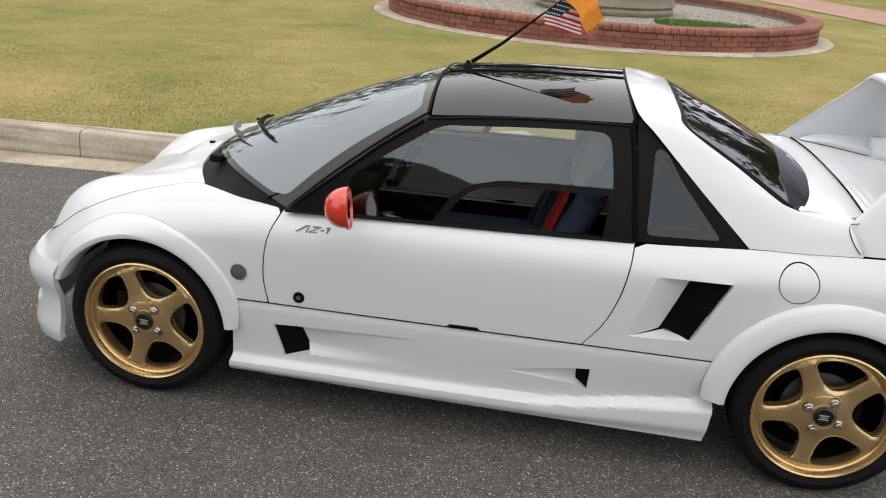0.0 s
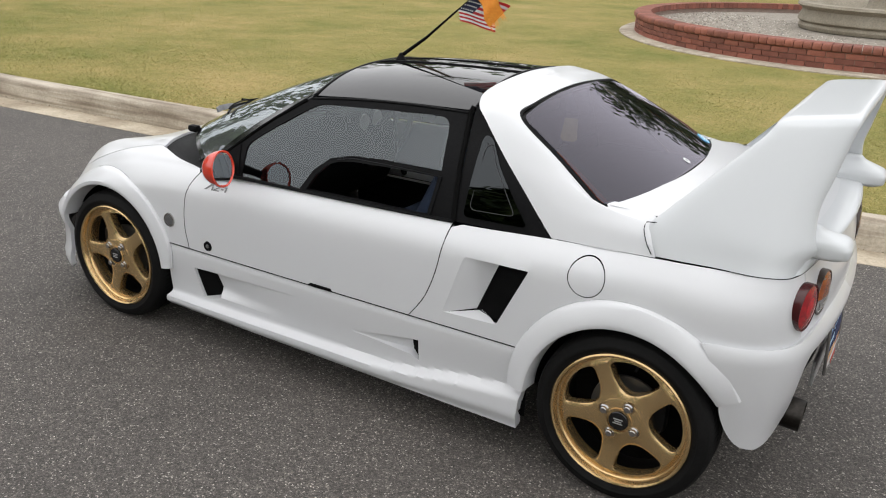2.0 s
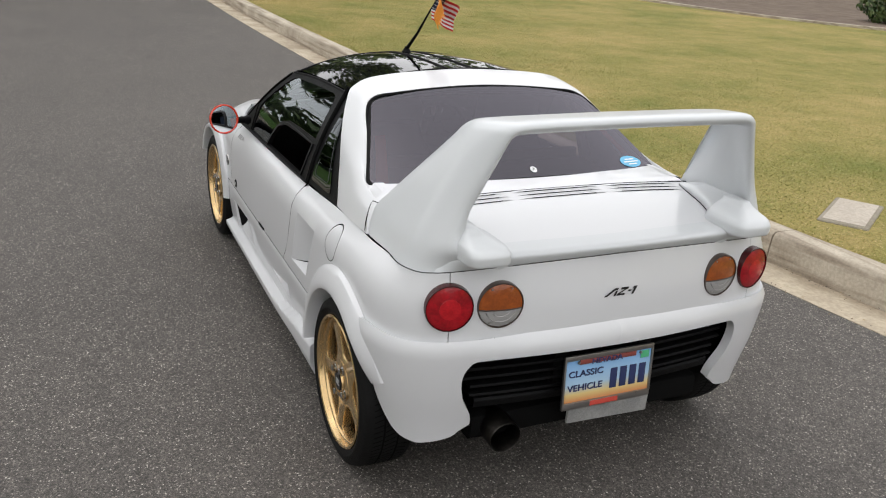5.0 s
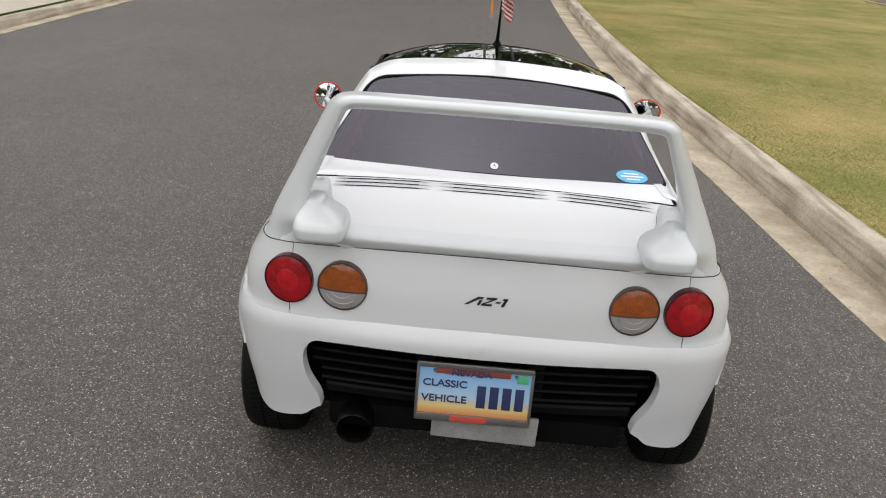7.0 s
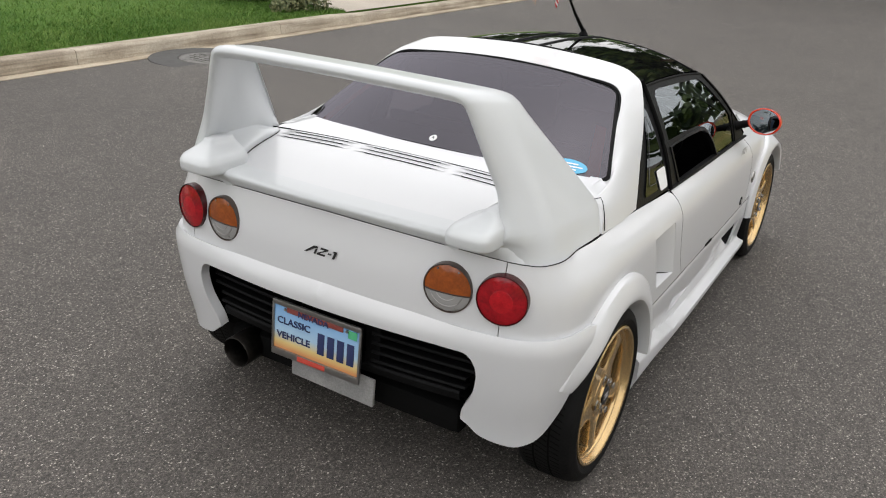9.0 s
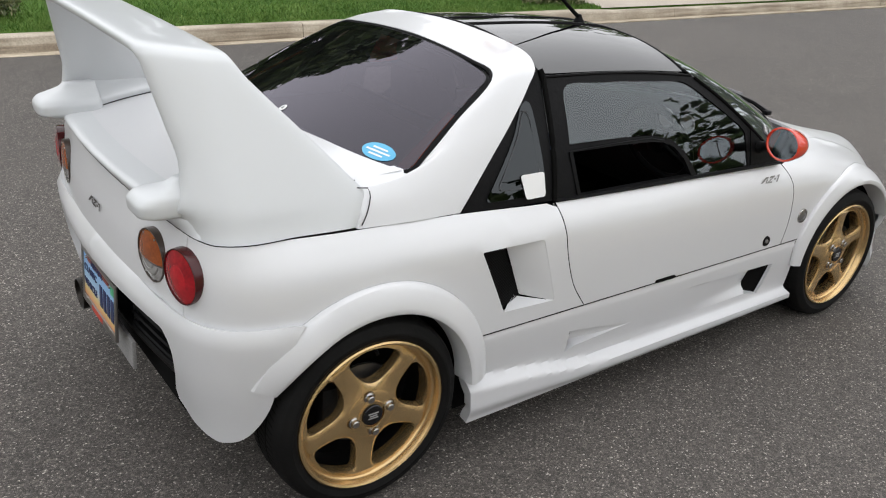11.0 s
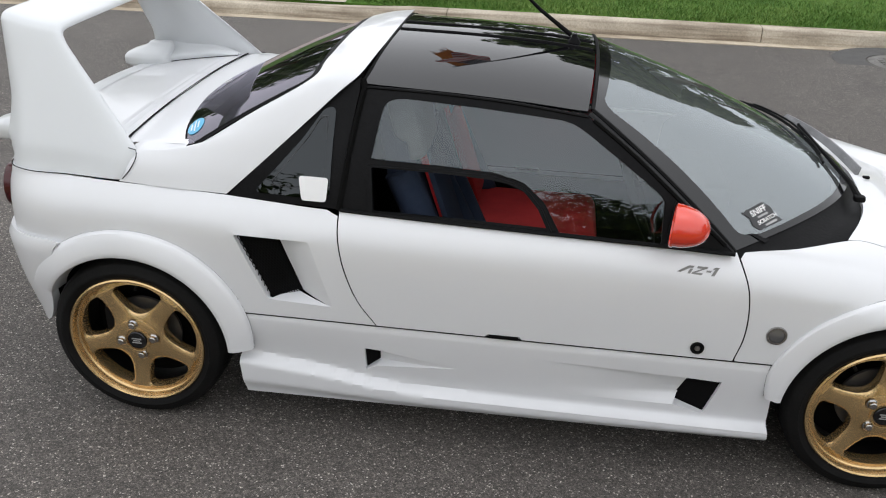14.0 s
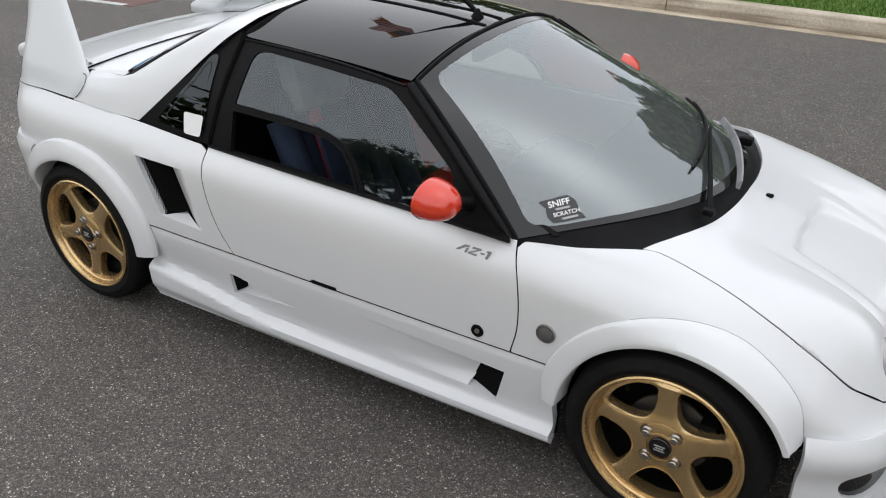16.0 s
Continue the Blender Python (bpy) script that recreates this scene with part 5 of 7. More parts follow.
PLATE_BLUE = material("plate_sky", (0.23, 0.45, 0.72), 0.4)
n_, l_, p_ = nodes_of(PLATE_BLUE)
tc = n_.new("ShaderNodeTexCoord")
sp = n_.new("ShaderNodeSeparateXYZ")
l_.new(tc.outputs["Generated"], sp.inputs[0])
l_.new(ramp(PLATE_BLUE, sp.outputs[2], [(0.05, (0.62, 0.22, 0.08)), (0.22, (0.72, 0.55, 0.22)), (0.42, (0.38, 0.55, 0.70)), (1.0, (0.16, 0.36, 0.66))]).outputs[0], p_.inputs["Base Color"])
PLATE_INK = material("plate_ink", (0.02, 0.03, 0.10), 0.5)
plate_m = Matrix.Translation((1.592, -0.013, 0.423)) @ Euler((0, radians(-3), 0)).to_matrix().to_4x4()
pl = part("number_plate", box_bm((0.004, 0.305, 0.152), (0, 0, 0), 0.0015), PLATE_BLUE, car, "blue pictorial number plate in a thin chrome frame")
pl.matrix_basis = plate_m
for dz, w, h in ((0.078, 0.316, 0.016), (-0.078, 0.316, 0.022)):
    part("plate_frame", box_bm((0.010, w, h), (0.002, 0, dz), 0.003), STEEL, pl)
for dy in (-0.155, 0.155):
    part("plate_frame", box_bm((0.010, 0.008, 0.15), (0.002, dy, 0), 0.003), STEEL, pl)
part("plate_band", box_bm((0.003, 0.20, 0.016), (0.0035, -0.005, 0.062), 0.001), material("plate_red", (0.22, 0.05, 0.04), 0.5), pl)
part("frame_mark", box_bm((0.003, 0.10, 0.016), (0.0065, -0.01, -0.078), 0.001), material("frame_red", (0.50, 0.06, 0.04), 0.5), pl)
part("plate_tag", box_bm((0.002, 0.030, 0.024), (0.0035, 0.128, 0.054), 0.001), material("tag_green", (0.08, 0.42, 0.20), 0.5), pl)


def lettering(name, text, size, m, mat, parent, extrude=0.0008, wide=1.0):
    cu = bpy.data.curves.new(name, "FONT")
    cu.body, cu.size, cu.extrude, cu.align_x, cu.align_y = text, size, extrude, "CENTER", "CENTER"
    cu.offset = size * 0.016
    ob = new(name, cu)
    dg = bpy.context.evaluated_depsgraph_get()
    me = bpy.data.meshes.new_from_object(ob.evaluated_get(dg))
    bpy.data.objects.remove(ob)
    me.materials.clear()
    me.materials.append(mat)
    o = new(name, me)
    o.parent = parent
    o.matrix_basis = m @ Matrix.Diagonal((wide, 1, 1, 1))
    return o


face_x = Matrix.Rotation(radians(90), 4, "Z") @ Matrix.Rotation(radians(90), 4, "X")
lettering("plate_word", "CLASSIC", 0.029, Matrix.Translation((0.0035, -0.080, 0.024)) @ face_x, PLATE_INK, pl, wide=1.12)
lettering("plate_word", "VEHICLE", 0.029, Matrix.Translation((0.0035, -0.080, -0.022)) @ face_x, PLATE_INK, pl, wide=1.12)
lettering("plate_word", "NEVADA", 0.024, Matrix.Translation((0.0058, -0.01, 0.059)) @ face_x, PLATE_INK, pl, wide=1.15)
for k in range(4):
    part("plate_bar", box_bm((0.002, 0.024, 0.066), (0.0035, 0.020 + 0.0345 * k, -0.008), 0.001), PLATE_INK, pl)
for dy in (-0.11, 0.11):
    for dz in (0.062, -0.070):
        o = lathe("plate_screw", [(0.0, 0.009), (0.004, 0.009), (0.005, 0.005)], STEEL, pl, n=10, axis="x")
        o.location = (0, dy, dz)
br = part("plate_bracket", box_bm((0.012, 0.295, 0.088), (1.563, 0.026, 0.303), 0.004, Euler((radians(-1.5), 0, 0)).to_matrix()), grained("dusty_metal", (0.28, 0.28, 0.275), (0.38, 0.37, 0.36), 14, 0.5), car, "bare metal plate bracket")


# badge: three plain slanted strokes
def badge(place, right, up, scale, mat, parent):
    bm = bmesh.new()
    n = np.cross(right, up)
    for poly in ([(0.0, 0.0), (0.42, 0.0), (1.30, 0.74), (1.62, 0.74), (1.62, 1.0), (1.02, 1.0)], [(1.36, 0.0), (1.66, 0.0), (1.66, 0.66), (1.36, 0.66)],
                 [(1.98, 0.74), (3.06, 0.74), (3.06, 1.0), (1.98, 1.0)], [(1.78, 0.24), (2.14, 0.24), (2.96, 0.74), (2.60, 0.74)], [(1.78, 0.0), (2.92, 0.0), (2.92, 0.24), (1.78, 0.24)],
                 [(3.16, 0.38), (3.66, 0.38), (3.66, 0.60), (3.16, 0.60)], [(3.92, 0.0), (4.26, 0.0), (4.26, 1.0), (3.92, 1.0)], [(3.66, 0.76), (3.92, 0.76), (3.92, 1.0), (3.78, 1.0)]):
        f = []
        for u, v in poly:
            f.append(bm.verts.new(place + scale * (right * (u + 0.45 * v - 2.3) + up * (v - 0.5)) + n * 0.0006))
        bm.faces.new(f)
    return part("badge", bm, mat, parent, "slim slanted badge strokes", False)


BADGE = material("badge_black", (0.012, 0.012, 0.012), 0.3)
BADGE_GREY = material("badge_grey", (0.25, 0.25, 0.25), 0.4)
c = tail(-0.006, 0.696, 0.002)
badge(c, np.array((0, 1.0, 0)), np.array((0, 0, 1.0)), 0.0245, BADGE, car)
badge(SKIN_L(-0.528, 0.672) + np.array((0, -0.003, 0)), np.array((1.0, 0, 0)), np.array((0, 0.15, 0.98)), 0.0255, BADGE_GREY, car)
badge(SKIN_R(-0.528, 0.672) + np.array((0, 0.003, 0)), np.array((-1.0, 0, 0)), np.array((0, -0.15, 0.98)), 0.0255, BADGE_GREY, car)

# white cut-out sticker on the right quarter window, and the lettered one on the screen
shape = round_poly([(0.520, 0.762), (0.592, 0.762), (0.604, 0.828), (0.516, 0.828)], 0.010)
panel("window_sticker", shape, lambda x, z: PANE_R(x, z, 0.0075), STICK_WHITE, car, (), 0.02, 0.0008, "plain white sticker")
ss = panel("screen_sticker", [(0.808, 0.046), (0.896, 0.044), (0.902, 0.078), (0.890, 0.122), (0.896, 0.160), (0.806, 0.164), (0.798, 0.128), (0.812, 0.082)], lambda u, v: screen(u, v, 0.0015), STICK_DARK, car, (), 0.04, 0.0006, "dark sticker with white lettering", out=(-0.5, 0, 0.8))
ax = screen(0.83, 0.18, 0.003) - screen(0.91, 0.18, 0.003)
ay = screen(0.865, 0.22, 0.003) - screen(0.865, 0.14, 0.003)
ax, ay = Vector(ax).normalized(), Vector(ay).normalized()
az = ax.cross(ay).normalized()
ay = az.cross(ax)
m3 = Matrix((ax, ay, az)).transposed().to_4x4()
for text, v, size in (("SNIFF", 0.132, 0.0250), ("SCRATCH", 0.080, 0.0165)):
    lettering("sticker_word", text, size, Matrix.Translation(screen(0.849, v, 0.0035)) @ m3, STICK_WHITE, ss, 0.0002)
for v, w in ((0.106, 0.020), (0.057, 0.022)):
    p0 = screen(0.849, v, 0.0032)
    bm = bmesh.new()
    bm.faces.new([bm.verts.new(Vector(p0) + ax * a * w + ay * b * 0.003) for a, b in ((-1, -1), (1, -1), (1, 1), (-1, 1))])
    part("sticker_bar", bm, CLEAR_LENS, ss, "", False)

# ---- aerial with two flags ----
base = roof(-0.150, 0.0)
ant = lathe("aerial", [(0.0, 0.030), (0.007, 0.028), (0.011, 0.018), (0.020, 0.006), (0.022, 0.0), (0.022, -0.008)], BLACK, car, "black whip aerial leaning back", 18, "z")
ant.location = base
d = np.array((0.255, -0.002, 0.215))
tube("mast", [d * 0.05 + np.array((0, 0, 0.014)), d * 0.45, d * 1.0], 0.005, BLACK, ant, n=8, radii=[0.008, 0.006, 0.0035])
tube("mast_tip", [d * 1.0, d * 1.55], 0.0025, BLACK, ant, n=6)


def cloth(fn, nu, nv, name, mat, parent, label=""):
    return grid(name, [[fn(i / nu, j / nv) for j in range(nv + 1)] for i in range(nu + 1)], mat, parent, label, angle=80)


ORANGE = grained("orange_cloth", (0.80, 0.26, 0.02), (0.88, 0.34, 0.04), 30, 0.85, 300)
FLAG_RED, FLAG_WHITE, FLAG_NAVY = (grained(n, a, b, 30, 0.85, 300) for n, a, b in (("flag_red", (0.5, 0.02, 0.03), (0.58, 0.04, 0.04)), ("flag_white", (0.75, 0.75, 0.74), (0.8, 0.8, 0.8)), ("flag_navy", (0.012, 0.016, 0.05), (0.02, 0.025, 0.07))))


def flag_at(u, v):
    """u along the fly, v up the hoist: tied along the mast above, hanging free below."""
    if v > 0.47:
        o = base + d * (1.0 + 0.27 * (v - 0.47) / 0.53)
    else:
        o = base + d * 1.0 + np.array((0.010, 0, -0.042)) * (0.47 - v) / 0.47
    fly = np.array((0.132, 0.03, -0.020)) * u
    wave = 0.012 * math.sin(u * 7 + v * 2) * u
    return o + fly + np.array((0.0, wave, -0.012 * u * u))


flag = empty("striped_flag", label="small striped flag with a navy corner, tied to the aerial", category="flag")
for k in range(13):
    a, b = k / 13, (k + 1) / 13
    u0 = 0.42 if b > 0.47 else 0.0
    cloth(lambda u, v, a=a, b=b, u0=u0: flag_at(u0 + (1 - u0) * u, a + (b - a) * v), 10, 1, "stripe", FLAG_WHITE if k % 2 else FLAG_RED, flag)
cloth(lambda u, v: flag_at(0.42 * u, 0.4615 + 0.5385 * v), 5, 3, "corner_field", FLAG_NAVY, flag)
for sd in (-1, 1):
    bm = bmesh.new()
    for i in range(6):
        for j in range(4):
            p = flag_at(0.04 + 0.065 * i, 0.53 + 0.125 * j) + np.array((0, sd * 0.0024, 0))
            bm.faces.new([bm.verts.new(p + np.array((0.0032 * math.cos(a), 0, 0.0032 * math.sin(a)))) for a in np.linspace(0, 2 * math.pi, 5, endpoint=False)])
    part("star_field", bm, FLAG_WHITE, flag, "", False)


def pennant(u, v):
    o = base + d * (1.25 + 0.24 * v)
    mid = base + d * 1.37
    q = mid + (o - mid) * (1 - 0.15 * u) + np.array((0.0, 0.0, 0.012 * (v - 0.5))) * u
    fly = np.array((0.105, -0.035, -0.100)) * u
    return q + fly + np.array((0.015 * math.sin(u * 5), -0.012 + 0.010 * math.sin(u * 6 + 1 + v), 0))


pen = cloth(pennant, 14, 8, "orange_flag", ORANGE, None, "frayed orange flag tied to the aerial")
tagged(pen, category="flag")
random.seed(4)
bm = bmesh.new()
for k in range(40):
    v = random.random()
    p = pennant(1.0, v)
    q = p + np.array((0.008 + 0.014 * random.random(), random.uniform(-0.008, 0.004), -0.010 - 0.016 * random.random()))
    w = np.array((0, 0.0008, 0.0008))
    bm.faces.new([bm.verts.new(x) for x in (p - w, p + w, q)])
part("fringe", bm, ORANGE, pen, "", False)

# ---- cabin ----
part("cabin_floor", box_bm((1.75, 1.06, 0.03), (-0.10, 0, 0.215), 0.01), DARK, car)
part("bulkhead", box_bm((0.03, 1.02, 0.62), (0.50, 0, 0.52), 0.01), BLACK, car)
rows = []
for y in np.linspace(-0.56, 0.56, 15):
    k = (abs(y) / 0.56) ** 2
    rows.append([(-1.02 + 0.30 * k, y, 0.745 - 0.02 * k), (-0.80 + 0.12 * k, y, 0.765 - 0.02 * k), (-0.60, y, 0.745), (-0.545, y, 0.70), (-0.53, y, 0.55), (-0.60, y, 0.42)])
grid("dashboard", rows, BLACK, car, "black dashboard", angle=50)
bin_ = part("instrument_hood", box_bm((0.16, 0.34, 0.10), (-0.56, 0.26, 0.775), 0.035, None, 4), BLACK, car)
for dy in (-0.05, 0.05):
    o = lathe("dial", [(0.0, 0.004), (0.034, 0.004), (0.037, 0.0)], CLEAR_LENS, bin_, n=24, axis="x")
    o.matrix_basis = pose(-0.479, 0.26 + dy, 0.785)
sw = lathe("steering_wheel", [(0.155 + 0.014 * math.cos(a), 0.014 * math.sin(a)) for a in np.linspace(0, 2 * math.pi, 10, endpoint=False)], BLACK, car, "black steering wheel", 40, "x", 60, True)
sw.matrix_basis = pose(-0.385, 0.26, 0.715, 0, 24, 0)
for a in (90, 210, 330):
    part("wheel_spoke", box_bm((0.014, 0.030, 0.14), (0, 0.075 * math.cos(radians(a)), 0.075 * math.sin(radians(a))), 0.005, Euler((radians(a - 90), 0, 0)).to_matrix()), BLACK, sw)
part("wheel_boss", box_bm((0.05, 0.08, 0.08), (0, 0, 0), 0.02), BLACK, sw)
for y in (-0.26, 0.26):
    seat = part("seat", box_bm((0.52, 0.44, 0.17), (-0.05, y, 0.325), 0.06, None, 4), SEAT_RED if y < 0 else SEAT_BLUE, car, "red and dark blue bucket seat")
    rows = []
    for t in np.linspace(0, 1, 12):
        x = 0.20 + 0.20 * t
        z = 0.36 + 0.58 * t
        w = 0.235 - 0.03 * t - (0.10 * max(0, (t - 0.72) / 0.28) ** 0.7)
        rows.append([(x + 0.05 * math.cos(a) - 0.05 * abs(math.sin(a)) ** 6, y + w * math.copysign(abs(math.sin(a)) ** 0.6, math.sin(a)), z) for a in np.linspace(0, 2 * math.pi, 20, endpoint=False)])
    grid("backrest", rows, SEAT_BLUE, seat, "", False, True, 60, True)
    for s in (-1, 1):
        tube("bolster", [(0.14 + 0.20 * t, y + s * (0.195 - 0.02 * t), 0.38 + 0.42 * t) for t in np.linspace(0, 1, 8)], 0.05, SEAT_BLUE, seat, n=10)
    part("headrest_pad", box_bm((0.09, 0.27, 0.21), (0.330, y, 0.915), 0.044, Euler((0, radians(14), 0)).to_matrix(), 4), GREY_CLOTH, seat, "pale grey headrest")
    part("insert", box_bm((0.020, 0.20, 0.34), (0.205, y, 0.62), 0.008, Euler((0, radians(19), 0)).to_matrix()), SEAT_RED if y < 0 else SEAT_BLUE, seat, "cloth backrest insert")
    part("harness", box_bm((0.012, 0.05, 0.36), (0.232, y + 0.07, 0.66), 0.003, Euler((0, radians(19), 0)).to_matrix()), SEAT_RED, seat)
part("rear_view_mirror", box_bm((0.03, 0.20, 0.06), (-0.20, 0.0, 1.03), 0.02, None, 3), BLACK, car, "black interior mirror")
part("engine_cover", box_bm((0.55, 1.0, 0.30), (0.82, 0, 0.66), 0.04), BLACK, car)
part("headliner", box_bm((0.10, 0.86, 0.03), (0.50, 0, 1.075), 0.01), BLACK, car)


# ---- front end, below the bonnet ----
NOSE = spline([(-1.20, 0.694), (-1.37, 0.684), (-1.495, 0.650), (-1.59, 0.585), (-1.655, 0.46), (-1.690, 0.28), (-1.708, 0.12), (-1.712, 0.0)], 10)
NOSE_S = np.concatenate([[0], np.cumsum(np.linalg.norm(np.diff(NOSE, axis=0), axis=1))])


def nose(side):
    def f(s, z):
        p = np.array([np.interp(s, NOSE_S, NOSE[:, k]) for k in (0, 1)])
        q = np.array([np.interp(s + 0.02, NOSE_S, NOSE[:, k]) - np.interp(s - 0.02, NOSE_S, NOSE[:, k]) for k in (0, 1)])
        q /= max(np.linalg.norm(q), 1e-9)
        n = np.array((q[1], -q[0]))
        n = n if n @ np.array((-1, 1)) > 0 else -n
        b = smooth_table(z, (0.12, 0.17, 0.23, 0.30, 0.36, 0.40, 0.43), (-0.010, 0.002, -0.010, -0.012, 0.006, 0.004, -0.022))
        r = p + n * b
        return np.array((r[0], side * r[1], z))
    return f


SN = float(NOSE_S[-1])
for side in (-1, 1):
    s0 = 0.252
    lamp_c = (0.462, 0.294)
    hole_ = [(lamp_c[0] + 0.105 * math.cos(a), lamp_c[1] + 0.054 * math.sin(a)) for a in np.linspace(0, 2 * math.pi, 24, endpoint=False)]
    o = [(s0, 0.43)] + [(s0 - 0.0, z) for z in np.linspace(0.40, 0.14, 8)] + [(s, 0.125) for s in np.linspace(s0 + 0.02, SN, 14)] + [(s, 0.43) for s in np.linspace(SN, s0 + 0.03, 14)]
    fb = panel("front_bumper", o, nose(side), WHITE, car, [hole_], 0.03, 0.02, "white front bumper half", angle=50)
    f = nose(side)
    panel("fog_lamp", [(lamp_c[0] + 0.104 * math.cos(a), lamp_c[1] + 0.053 * math.sin(a)) for a in np.linspace(0, 2 * math.pi, 24, endpoint=False)], lambda s, z: f(s, z) * np.array((0.992, 0.985, 1)), GLOSS_BLACK, fb, (), 0.03, 0.0, "dark oval lamp")
    # headlamp glass on the wing's nose
    hl = lathe("headlamp", [(0.0, 0.020), (0.04, 0.016), (0.066, 0.004), (0.070, -0.004), (0.072, -0.02)], CLEAR_LENS, car, "round clear headlamp under a faired rim", 32, "x")
    hl.matrix_basis = pose(-1.560, side * 0.375, 0.525, 0, 212, -side * 14)


# ---- road, kerbs and lawns ----
ASPHALT = material("asphalt", (0.05, 0.05, 0.05), 0.78)
n_, l_, p_ = nodes_of(ASPHALT)
tc = n_.new("ShaderNodeTexCoord")


def chips(scale, stops):
    """Stones of one size: a tone for each, and the gaps between them."""
    cell = n_.new("ShaderNodeTexVoronoi")
    cell.inputs["Scale"].default_value = scale
    l_.new(tc.outputs["Object"], cell.inputs["Vector"])
    sep = n_.new("ShaderNodeSeparateColor")
    l_.new(cell.outputs["Color"], sep.inputs[0])
    gap = n_.new("ShaderNodeTexVoronoi")
    gap.feature = "DISTANCE_TO_EDGE"
    gap.inputs["Scale"].default_value = scale
    l_.new(tc.outputs["Object"], gap.inputs["Vector"])
    return ramp(ASPHALT, sep.outputs[0], stops).outputs[0], gap.outputs["Distance"]


stone, gap_a = chips(215, [(0.0, (0.040, 0.0375, 0.0353)), (0.45, (0.074, 0.0694, 0.0650)), (0.80, (0.106, 0.0995, 0.0930)), (0.95, (0.158, 0.149, 0.140)), (1.0, (0.42, 0.405, 0.385))])
lumps_, gap_b = chips(118, [(0.0, (0.74, 0.74, 0.74)), (0.5, (1.0, 1.0, 1.0)), (0.9, (1.17, 1.17, 1.165)), (1.0, (1.4, 1.39, 1.37))])
crack = ramp(ASPHALT, gap_a, [(0.0, (0.42, 0.42, 0.42)), (0.14, (1.10, 1.10, 1.10))]).outputs[0]
big = ramp(ASPHALT, noise_tex(ASPHALT, 0.55, 5).outputs["Fac"], [(0.3, (1.02, 0.97, 0.925)), (0.7, (1.28, 1.215, 1.15))]).outputs[0]
worn = ramp(ASPHALT, noise_tex(ASPHALT, 7, 4, 0.7).outputs["Fac"], [(0.32, (0.90, 0.90, 0.90)), (0.68, (1.10, 1.10, 1.10))]).outputs[0]
tone_ = mix(ASPHALT, 1.0, mix(ASPHALT, 1.0, stone, lumps_, "MULTIPLY"), crack, "MULTIPLY")
l_.new(mix(ASPHALT, 1.0, mix(ASPHALT, 1.0, tone_, big, "MULTIPLY"), worn, "MULTIPLY"), p_.inputs["Base Color"])
bump(ASPHALT, gap_a, 0.7, 0.004)
CONCRETE = grained("kerb_concrete", (0.40, 0.34, 0.26), (0.62, 0.55, 0.44), 2.0, 0.85, 60, 0.3, 0.004)
n_, l_, p_ = nodes_of(CONCRETE)
# long tyre scuffs and run-off stains along the kerb
mp = n_.new("ShaderNodeMapping")
mp.inputs["Scale"].default_value = (0.9, 14, 26)
tc = n_.new("ShaderNodeTexCoord")
st_ = n_.new("ShaderNodeTexNoise")
st_.inputs["Scale"].default_value, st_.inputs["Detail"].default_value = 1.0, 6
l_.new(tc.outputs["Object"], mp.inputs["Vector"])
l_.new(mp.outputs[0], st_.inputs["Vector"])
scuff = ramp(CONCRETE, st_.outputs["Fac"], [(0.34, (0.58, 0.54, 0.51)), (0.54, (1.0, 1.0, 1.0))]).outputs[0]
l_.new(mix(CONCRETE, 1.0, p_.inputs["Base Color"].links[0].from_socket, scuff, "MULTIPLY"), p_.inputs["Base Color"])
GUTTER = grained("gutter_concrete", (0.33, 0.265, 0.185), (0.58, 0.50, 0.375), 2.2, 0.85, 45, 0.3, 0.004)
DRIVE = grained("drive_concrete", (0.46, 0.40, 0.33), (0.54, 0.48, 0.40), 1.4, 0.85, 60, 0.2, 0.003)
SOIL = grained("soil", (0.10, 0.07, 0.05), (0.16, 0.115, 0.08), 3, 0.95, 60, 0.5, 0.02)


def lawn_material(name, a, b, c):
    m = material(name, a, 0.9, 0, 0, 0.2)
    n, l, p = nodes_of(m)
    big = ramp(m, noise_tex(m, 0.55, 9, 0.72).outputs["Fac"], [(0.34, a), (0.52, b), (0.70, c)]).outputs[0]
    fine = ramp(m, noise_tex(m, 70, 4, 0.7).outputs["Fac"], [(0.3, (0.60, 0.60, 0.55)), (0.72, (1.3, 1.3, 1.3))]).outputs[0]
    l.new(mix(m, 1.0, big, fine, "MULTIPLY"), p.inputs["Base Color"])
    bump(m, noise_tex(m, 90, 3).outputs["Fac"], 0.6, 0.02)
    return m


LAWN_DRY = lawn_material("dry_lawn", (0.168, 0.178, 0.044), (0.285, 0.243, 0.080), (0.41, 0.308, 0.132))
LAWN_GREEN = lawn_material("green_lawn", (0.055, 0.125, 0.018), (0.085, 0.17, 0.027), (0.13, 0.205, 0.045))

near_edge = lambda x: smooth_table(x, (-120, -60, -26, -18, -10, -6, -4, -2.5, -1, 0, 1.2, 4, 40, 120), (10, 4.5, 1.85, 1.56, 1.45, 1.49, 1.58, 1.68, 1.77, 1.84, 1.98, 2.38, 8, 22))
far_edge = lambda x: -5.54 + 0.033 * x


def road_z(x, y):
    if y < -1.5:
        return -0.007 - 0.073 * ((-1.5 - y) / 3.96) ** 1.3
    return -0.007


